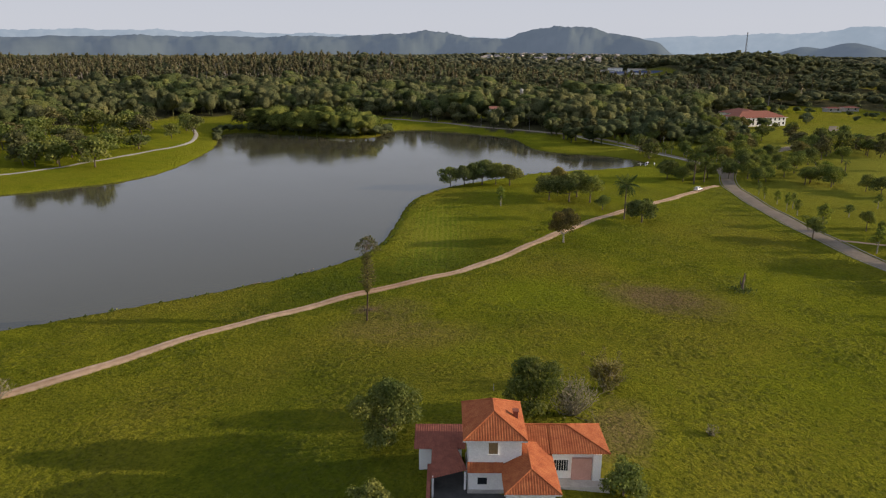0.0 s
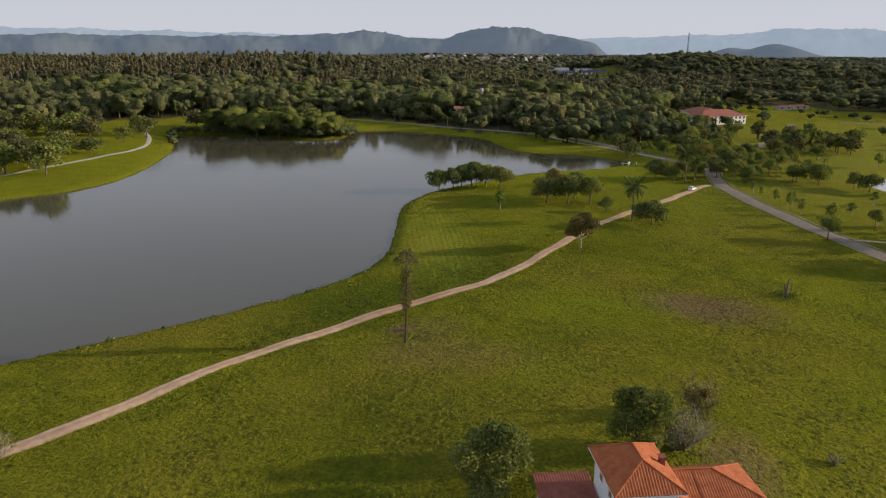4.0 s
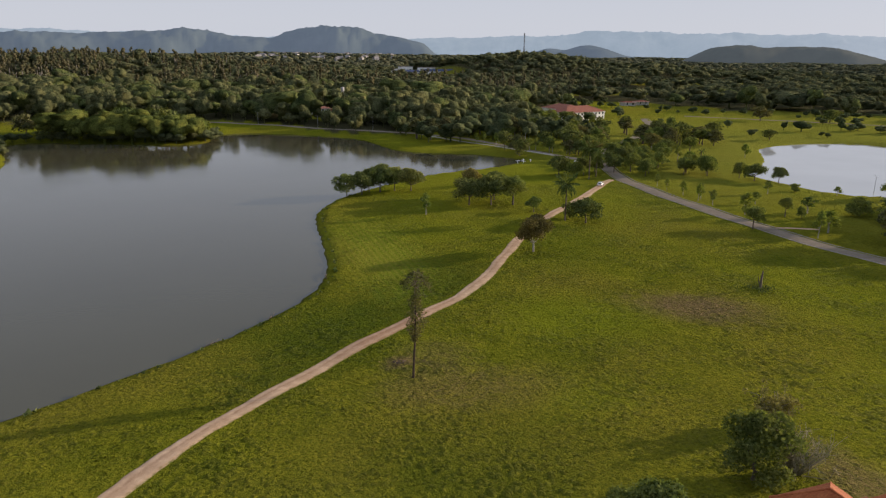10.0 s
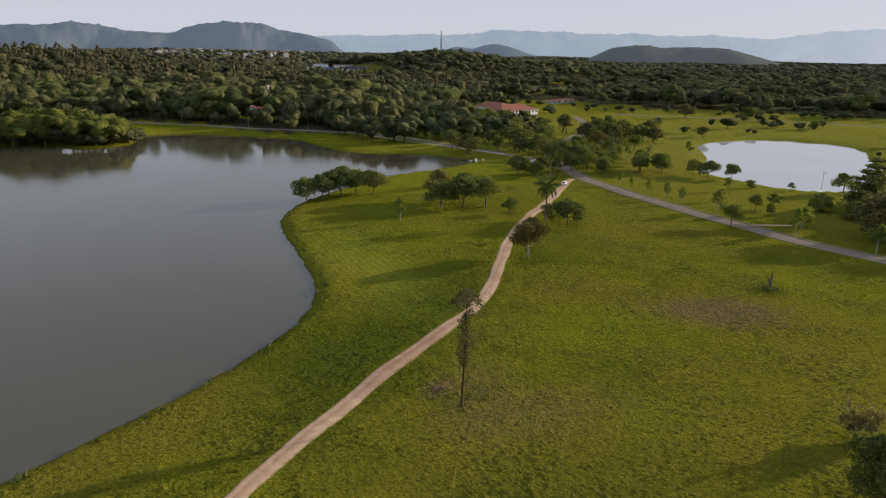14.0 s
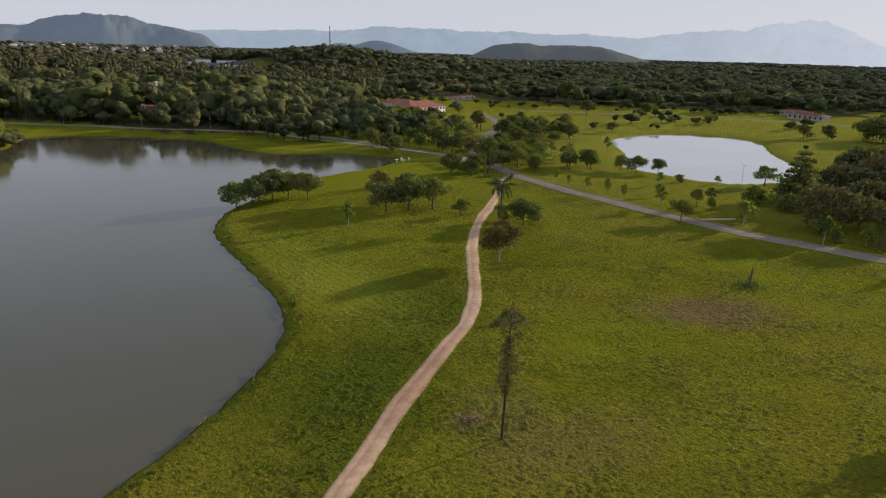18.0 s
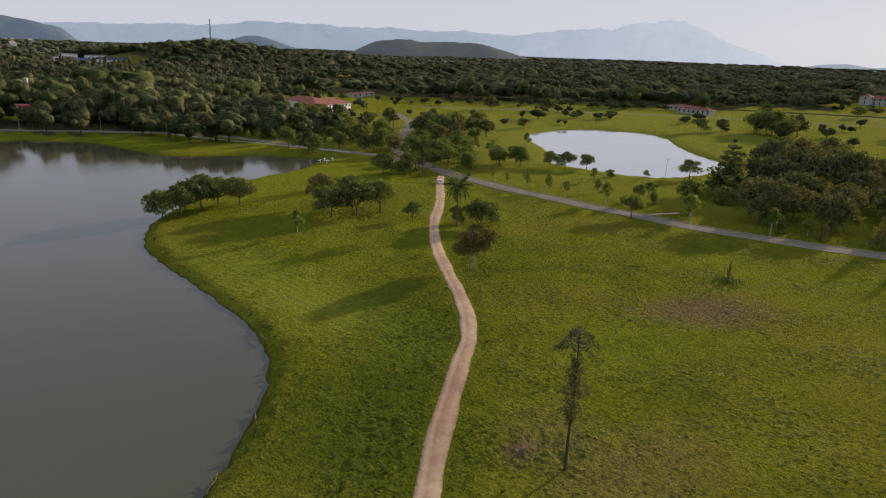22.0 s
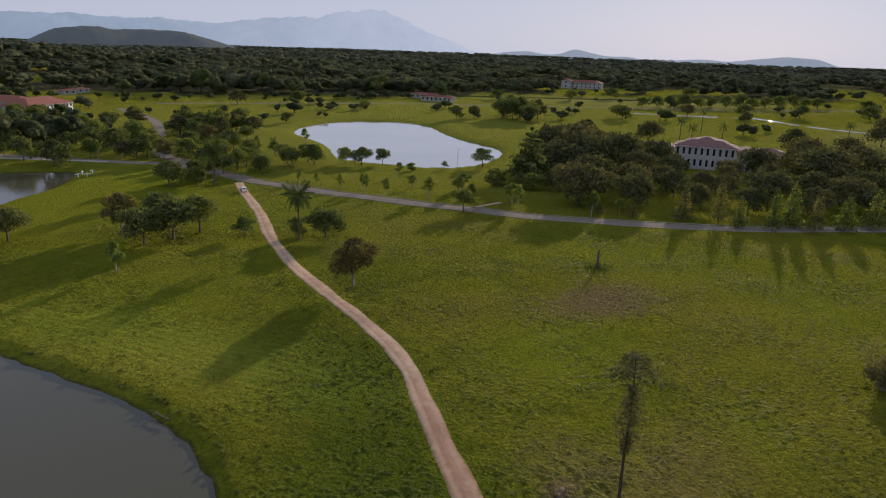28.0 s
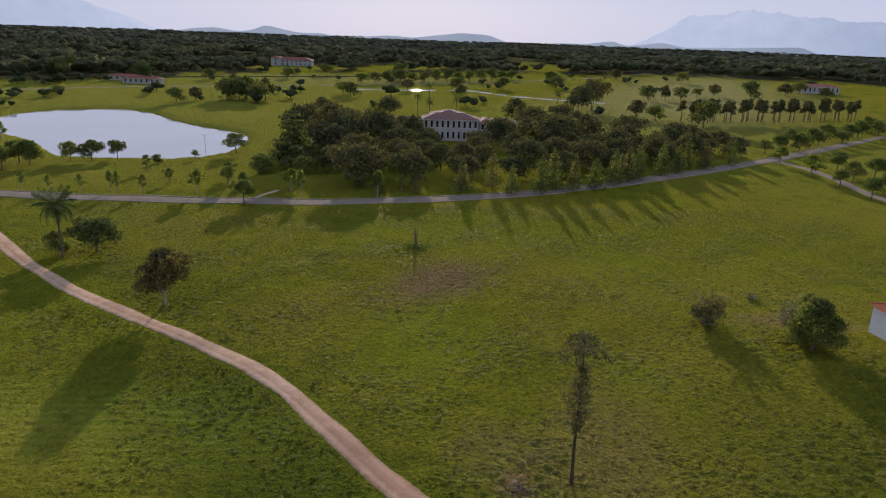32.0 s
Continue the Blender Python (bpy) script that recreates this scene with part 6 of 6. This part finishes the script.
block(mansion, 806, 824, 136, 178, 7, 3, "y", TILE_OLD, GREY_WALL, "w", 2, 5)
block(mansion, 800, 811, 172, 183, 9, 2.4, "y", TILE_OLD, GREY_WALL, "w", 2, 5)
stable = new("field_house")
tagged(stable, "distant low building with clay roof beyond the planted row", "building")
block(stable, 570, 582, -372, -338, 6.0, 2.4, "y", TILE_FAR, GREY_WALL, "w", 1, 4)
hospital = new("town_block")
tagged(hospital, "distant white flat-roofed blocks among the woods", "building")
for x0, x1, y0, y1, h in ((268, 288, 1040, 1052, 8), (284, 306, 1058, 1068, 10), (312, 340, 1040, 1050, 5)):
    z = lay(x0, y0)
    box_part("wall", (x0, x1, y0, y1, z - 2, z + h), WHITE_WALL, hospital, 0.1)
    box_part("flat_roof", (x0 - 0.6, x1 + 0.6, y0 - 0.6, y1 + 0.6, z + h, z + h + 0.7), SHEET, hospital, 0.1)
    for k in range(int((x1 - x0) / 5)):
        for fl in range(int(h / 3.4)):
            window(hospital, x0 + 3 + 5 * k, y0 - 0.05, z + 1 + 3.4 * fl, 2.2, 1.4, "s", lite=True)
hall = new("long_hall")
tagged(hall, "long low hall with a dark blue sheet roof among the woods", "building")
for x0, x1, y0, h in ((258, 296, 984, 6.0), (300, 344, 960, 4.5)):
    z = lay(x0, y0)
    box_part("wall", (x0, x1, y0, y0 + 16, z - 2, z + h), WHITE_WALL, hall, 0.1)
    v = [(x0 - 1, y0 - 1, z + h), (x1 + 1, y0 - 1, z + h), (x1 + 1, y0 + 8, z + h + 3.2), (x0 - 1, y0 + 8, z + h + 3.2), (x1 + 1, y0 + 17, z + h), (x0 - 1, y0 + 17, z + h)]
    child("roof", mesh_of("roof", np.array(v), np.array([(0, 1, 2, 3), (3, 2, 4, 5)]), BLUE_SHEET), hall)
lodge2 = new("small_house")
tagged(lodge2, "small house with a bright red tile roof in the woods", "house")
block(lodge2, -372, -348, 470, 484, 6.5, 4.5, "x", TILE, PINK_WALL, "s", 1, 4)
lodge3 = new("small_house")
tagged(lodge3, "pinkish roof showing between the trees", "house")
block(lodge3, -108, -86, 520, 534, 6.5, 4.0, "x", TILE_FAR, PINK_WALL, "s", 1, 4)
sheds = new("farm_shed")
tagged(sheds, "low grey sheds beside the far lawn", "shed")
block(sheds, 338, 350, 470, 478, 3.0, 1.0, "x", TILE_OLD, GREY_WALL, "s", 1, 4)
block(sheds, 356, 368, 476, 484, 3.0, 1.0, "x", TILE_OLD, GREY_WALL, "s", 1, 4)

# the town at the foot of the hills
town = new("town_house")
box_part("wall", (-7, 7, -5, 5, -2, 6.5), GREY_WALL, town)
v, f = joined([(np.array([(-7.6, -5.6, 6.4), (7.6, -5.6, 6.4), (7.6, 0, 9.0), (-7.6, 0, 9.0)]), np.array([[0, 1, 2, 3]])), (np.array([(7.6, 5.6, 6.4), (-7.6, 5.6, 6.4), (-7.6, 0, 9.0), (7.6, 0, 9.0)]), np.array([[0, 1, 2, 3]]))])
child("roof", mesh_of("roof", v, f, SHEET), town)
for k in range(3):
    box_part("window", (-5 + 4 * k, -3 + 4 * k, -5.1, -4.98, 1.5, 3.5), GLASS, town)
rng = random.Random(4)
first = True
for k in range(70):
    az, r = radians(rng.uniform(3.0, 14.5)), rng.uniform(1750, 2950)
    x, y = r * math.sin(az), r * math.cos(az)
    m = Matrix.LocRotScale((x, y, lay(x, y) + 1), Euler((0, 0, rng.uniform(-0.8, 0.8))), (rng.uniform(0.5, 1.2), rng.uniform(0.7, 1.2), rng.uniform(1.1, 1.5)))
    if first:
        town.matrix_basis, ob, first = m, town, False
    else:
        ob = copy_thing(town, Matrix())
        ob.matrix_basis = m
    tagged(ob, "small pale town house far away among trees", "house", "town houses")

# ---------- mast, lamps, poles ----------
mast = new("radio_mast")
for k in range(3):
    a = 2.094 * k
    v, q = tube([(1.6 * math.cos(a), 1.6 * math.sin(a), -1), (0.7 * math.cos(a), 0.7 * math.sin(a), 46)], [0.3, 0.22], 5)
    child("mast_leg", mesh_of("mast_leg", v, q, MAST_PAINT), mast)
pieces = []
for j in range(22):
    z, r = 1 + 2.05 * j, 1.6 - 0.9 * (1 + 2.05 * j) / 46
    for k in range(3):
        a, b = 2.094 * k, 2.094 * (k + 1)
        pieces.append(tube([(r * math.cos(a), r * math.sin(a), z), (r * math.cos(b), r * math.sin(b), z + 2)], [0.09, 0.09], 3))
v, q = joined(pieces)
child("bracing", mesh_of("bracing", v, q, MAST_PAINT), mast)
mz = lay(484, 1007)
mast.matrix_basis = Matrix.LocRotScale((484, 1007, mz), None, (0.9, 0.9, (75.5 - mz) / 46))
tagged(mast, "tall thin lattice radio mast on the wooded hill", "mast")


def lamp_post(x, y, h, turn, label, group, double=False):
    root = new("street_lamp")
    v, q = tube([(0, 0, -0.3), (0, 0, 0.6), (0, 0, h)], [0.14, 0.1, 0.07], 8)
    child("pole", mesh_of("pole", v, q, STEEL, True), root)
    for s in (1, -1) if double else (1,):
        v, q = tube([(0, 0, h - 0.1), (0.5 * s, 0, h + 0.25), (1.3 * s, 0, h + 0.35)], [0.05, 0.045, 0.04], 6)
        arm = child("arm", mesh_of("arm", v, q, STEEL, True), root)
        box_part("lamp_head", (min(1.2 * s, 1.9 * s), max(1.2 * s, 1.9 * s), -0.14, 0.14, h + 0.27, h + 0.42), STEEL, arm, 0.04)
    root.matrix_basis = pose(x, y, lay(x, y), 0, 0, turn)
    tagged(root, label, "street lamp", group)


lamp_post(207, 114 - 18, 9.4, 60, "tall grey lamp post at the pond edge", "", True)
for x, y, tn in ((70.8, 334, 220), (104, 297, 230), (131, 240, 250), (40, 356, 215), (5, 383, 215)):
    lamp_post(x, y, 7.6, tn, "grey street lamp beside the shore road", "shore road lamps")
sign = new("notice_board")
for dx in (-1.1, 1.1):
    box_part("post", (dx - 0.07, dx + 0.07, -0.07, 0.07, -0.3, 3.4), STEEL, sign)
box_part("board", (-1.6, 1.6, -0.05, 0.05, 1.4, 3.6), WHITE_WALL, sign, 0.02)
sign.matrix_basis = pose(124, 172, lay(124, 172), 0, 0, 10)
tagged(sign, "pale blank notice board near the junction", "sign")
for i, (x, y) in enumerate(((108, 198.5), (112, 201), (115, 199.5), (110, 196.5))):
    post = new("mooring_post")
    v, q = tube([(0, 0, -1.6), (0.05, 0, 0.5), (0.1, 0.05, 1.9)], [0.16, 0.14, 0.11], 7)
    child("post", mesh_of("post", v, q, WHITE_WALL, True), post)
    box_part("plank", (-1.2, 1.2, -0.15, 0.15, 1.5, 1.62), WHITE_WALL, post, 0.02)
    post.matrix_basis = pose(x, y, -1.35, 0, 0, 40 * i)
    tagged(post, "white painted mooring frame in the shallows", "post", "mooring posts")

# drift timber and reeds on the bank
for i, (x, y, a) in enumerate(((-18.6, 36.4, 62), (-4.0, 58.8, 80), (-30, 26.5, 40))):
    log = new("fallen_branch")
    v, q = tube([(-1.8, 0, 0.1), (-0.5, 0.15, 0.2), (0.8, 0.0, 0.18), (2.0, 0.2, 0.4)], [0.12, 0.1, 0.08, 0.03], 6)
    child("stem", mesh_of("stem", v, q, BARK, True), log)
    v, q = joined([tube([(0.2, 0, 0.2), (0.7, 0.5, 0.35), (0.9, 0.9, 0.6)], [0.05, 0.04, 0.02], 4), tube([(-0.6, 0.1, 0.2), (-0.9, -0.4, 0.4), (-1.2, -0.8, 0.5)], [0.05, 0.04, 0.02], 4)])
    child("twigs", mesh_of("twigs", v, q, BARK, True), log)
    log.matrix_basis = pose(x, y, lay(x, y) + 0.1, 0, 0, a)
    tagged(log, "pale fallen branch on the lake bank", "branch", "bank driftwood")
# A dark hollow in the lawn, stood in for by a low dark disc.
for i, (x, y, r) in enumerate(((-0.6, 6.1, 1.0),)):
    hollow = new("earth_mound")
    rng2 = np.random.default_rng(3)
    cv, cf = bent_ball(rng2, 6, 9, 0.1)
    child("soil", mesh_of("soil", cv * [1.1, 0.85, 0.07], cf, plain_material("hollow_earth", (0.05, 0.035, 0.02), (0.095, 0.066, 0.04), 2.0, 0.95, 0.05)), hollow)
    at = rng2.normal(0, 1, (40, 3)) * [1.3, 1.1, 0.1] + [0, 0, 0.1]
    v, q = leaf_cards(rng2, np.abs(at) * np.sign(at) * [1, 1, 0] + np.abs(at) * [0, 0, 1], rng2.normal(0, 1, at.shape), 0.22)
    tagged(child("weed", mesh_of("weed", v, q, LEAF_OLIVE), hollow), kind="stuff")
    hollow.matrix_basis = pose(x, y, lay(x, y))
    tagged(hollow, "dark hollow with dry weeds, built as a low brown disc", "mound")


# ---------- the car ----------
def white_car(x, y, turn):
    car = new("car")
    prof = [(-2.05, 0.45), (-2.12, 0.75), (-2.02, 1.0), (-1.72, 1.42), (-1.35, 1.5), (0.2, 1.5), (0.95, 1.02), (1.85, 0.88), (2.08, 0.68), (2.08, 0.42)]
    bm = bmesh.new()
    rows = []
    for yy, s in ((-0.85, 0.93), (-0.8, 1.0), (0.8, 1.0), (0.85, 0.93)):
        rows.append([bm.verts.new((px, yy if pz < 1.0 else yy * 0.82, 0.45 + (pz - 0.45) * s)) for px, pz in prof])
    for a, b in zip(rows, rows[1:]):
        for k in range(len(prof)):
            bm.faces.new((a[k], a[(k + 1) % len(prof)], b[(k + 1) % len(prof)], b[k]))
    bm.faces.new(rows[0][::-1])
    bm.faces.new(rows[-1])
    bmesh.ops.recalc_face_normals(bm, faces=bm.faces)
    bmesh.ops.bevel(bm, geom=list(bm.edges), offset=0.03, segments=2, affect="EDGES")
    part("body", bm, CAR_PAINT, car)
    for s in (-1, 1):
        box_part("side_window", (-1.45, 0.35, s * 0.735 - 0.03, s * 0.735 + 0.03, 1.05, 1.38), GLASS, car, 0.02)
        box_part("mirror", (0.45, 0.62, s * 0.93 - 0.1, s * 0.93 + 0.1, 0.98, 1.12), CAR_PAINT, car, 0.03)
        box_part("tail_lamp", (-2.14, -2.02, s * 0.66 - 0.12, s * 0.66 + 0.12, 0.8, 1.0), TAIL, car, 0.02)
        box_part("headlamp", (1.92, 2.08, s * 0.6 - 0.16, s * 0.6 + 0.16, 0.66, 0.8), GLASS, car, 0.02)
        for wx in (-1.28, 1.3):
            v, q = tube([(wx, s * 0.68, 0.32), (wx, s * 0.69, 0.32), (wx, s * 0.87, 0.32), (wx, s * 0.88, 0.32)], [0.02, 0.32, 0.32, 0.02], 16)
            w = child("wheel", mesh_of("wheel", v, q, RUBBER, True), car)
            v, q = tube([(wx, s * 0.87, 0.32), (wx, s * 0.885, 0.32), (wx, s * 0.89, 0.32)], [0.02, 0.19, 0.02], 12)
            child("rim", mesh_of("rim", v, q, STEEL), w)
    bm = bmesh.new()
    vs = [bm.verts.new(p) for p in ((-2.0, -0.6, 1.08), (-2.0, 0.6, 1.08), (-1.74, 0.52, 1.41), (-1.74, -0.52, 1.41))]
    bm.faces.new(vs)
    bmesh.ops.solidify(bm, geom=bm.faces, thickness=0.04)
    part("rear_window", bm, GLASS, car)
    bm = bmesh.new()
    vs = [bm.verts.new(p) for p in ((0.28, -0.58, 1.47), (0.28, 0.58, 1.47), (0.9, 0.66, 1.08), (0.9, -0.66, 1.08))]
    bm.faces.new(vs)
    bmesh.ops.solidify(bm, geom=bm.faces, thickness=0.04)
    part("windscreen", bm, GLASS, car)
    box_part("bumper", (-2.16, -2.0, -0.8, 0.8, 0.42, 0.62), CAR_PAINT, car, 0.04)
    car.matrix_basis = pose(x, y, lay(x, y) + 0.11, 0, 0, turn)
    tagged(car, "white hatchback car driving on the dirt track", "car")


white_car(113.0, 133.6, 45)


# ---------- grass ----------
def tufts(name, n, box_xy, size, seed, mat, label, weight=None):
    rng = np.random.default_rng(seed)
    p = np.stack([rng.uniform(box_xy[0], box_xy[1], n), rng.uniform(box_xy[2], box_xy[3], n)], 1)
    p = p[off_shore(p) > 1.2]
    p = p[from_line(p, DIRT_LINE) > 1.9]
    p = p[(from_line(p, PAVED_LINE) > 3.4)]
    p = p[~((p[:, 0] > 13) & (p[:, 0] < 37) & (p[:, 1] > -69) & (p[:, 1] < -51))]
    if weight is not None:
        p = p[rng.random(len(p)) < weight(p)]
    clump = np.sin(p[:, 0] * 0.8 + 2 * np.sin(p[:, 1] * 0.5)) * np.sin(p[:, 1] * 0.9 + 2 * np.sin(p[:, 0] * 0.37))
    s = size * rng.uniform(0.5, 1.3, len(p)) * (1 + 0.5 * np.clip(clump, -1, 1))
    z = height(p)
    vs = []
    for k in range(3):
        a = rng.uniform(0, 6.28, len(p))
        d = np.stack([np.cos(a), np.sin(a)], 1)
        lean = rng.normal(0, 0.45, (len(p), 2)) * s[:, None]
        b0 = np.column_stack([p - d * s[:, None] * 0.7, z - 0.03])
        b1 = np.column_stack([p + d * s[:, None] * 0.7, z - 0.03])
        top = np.column_stack([p + lean, z + s * rng.uniform(0.45, 0.9, len(p))])
        vs.append(np.stack([b0, b1, top], 1))
    v = np.concatenate(vs, 1).reshape(-1, 3)
    return tagged(new(name, mesh_of(name, v, np.arange(len(v)).reshape(-1, 3), mat)), label, "grass", kind="stuff")


def tussocks(name, n, box_xy, size, seed, mat, label):
    """Low uneven hummocks of grass that catch the slanting sun."""
    rng = np.random.default_rng(seed)
    p = np.stack([rng.uniform(box_xy[0], box_xy[1], n), rng.uniform(box_xy[2], box_xy[3], n)], 1)
    p = p[off_shore(p) > 2.2]
    p = p[from_line(p, DIRT_LINE) > 2.2]
    p = p[(from_line(p, PAVED_LINE) > 4.0)]
    p = p[~((p[:, 0] > 13) & (p[:, 0] < 37) & (p[:, 1] > -69) & (p[:, 1] < -51))]
    mown = np.exp(-(((p[:, 0] - 13) / 11) ** 2 + ((p[:, 1] - 76) / 36) ** 2))
    p = p[rng.random(len(p)) > 0.85 * mown]
    k = len(p)
    rank = 0.75 + 0.35 * np.sin(p[:, 0] * 0.21 + 1.5 * np.sin(p[:, 1] * 0.13)) * np.sin(p[:, 1] * 0.17 + 1)
    s = size * rng.uniform(0.45, 1.35, k) * rank
    z = height(p)
    ang = np.linspace(0, 6.2832, 6, endpoint=False)[None] + rng.uniform(0, 6.28, (k, 1))
    rad = s[:, None] * rng.uniform(0.6, 1.35, (k, 6))
    stretch = np.array([1.0, 1.35])
    ringv = np.stack([p[:, :1] + np.cos(ang) * rad * stretch[0], p[:, 1:] + np.sin(ang) * rad * stretch[1], np.repeat(z[:, None], 6, 1) - 0.03], -1)
    top = np.stack([p[:, 0] + rng.normal(0, 0.25, k) * s, p[:, 1] + rng.normal(0, 0.25, k) * s, z + s * rng.uniform(0.2, 0.46, k)], -1)[:, None]
    v = np.concatenate([ringv, top], 1).reshape(-1, 3)
    j = np.arange(6)
    f = np.stack([j, (j + 1) % 6, np.full(6, 6)], 1)
    f = (f[None] + 7 * np.arange(k)[:, None, None]).reshape(-1, 3)
    return tagged(new(name, mesh_of(name, v, f, mat)), label, "grass", kind="stuff")


tussocks("grass", 62000, (-66, 126, -98, 142), 0.48, 6, BLADES, "short uneven lawn grass in clumps")
tufts("grass_blades", 26000, (-66, 124, -100, 140), 0.14, 1, BLADES, "thin upright grass blades on the lawn")
tufts("tall_grass", 9000, (-60, 60, -50, 80), 0.26, 2, BLADES, "taller rank grass beside the dirt track", lambda p: np.exp(-((from_line(p, DIRT_LINE) - 5) / 5) ** 2) * np.where(p[:, 1] - p[:, 0] > 14, 0.9, 0.15))
tufts("bank_weeds", 60000, (-72, 66, -10, 185), 0.5, 3, LEAF_DARK, "dark weeds along the lake bank", lambda p: np.exp(-((off_shore(p) - 1.2) / 0.5) ** 2) * (0.35 + 0.65 * (np.sin(p[:, 0] * 0.5 + p[:, 1] * 0.37) > 0)))
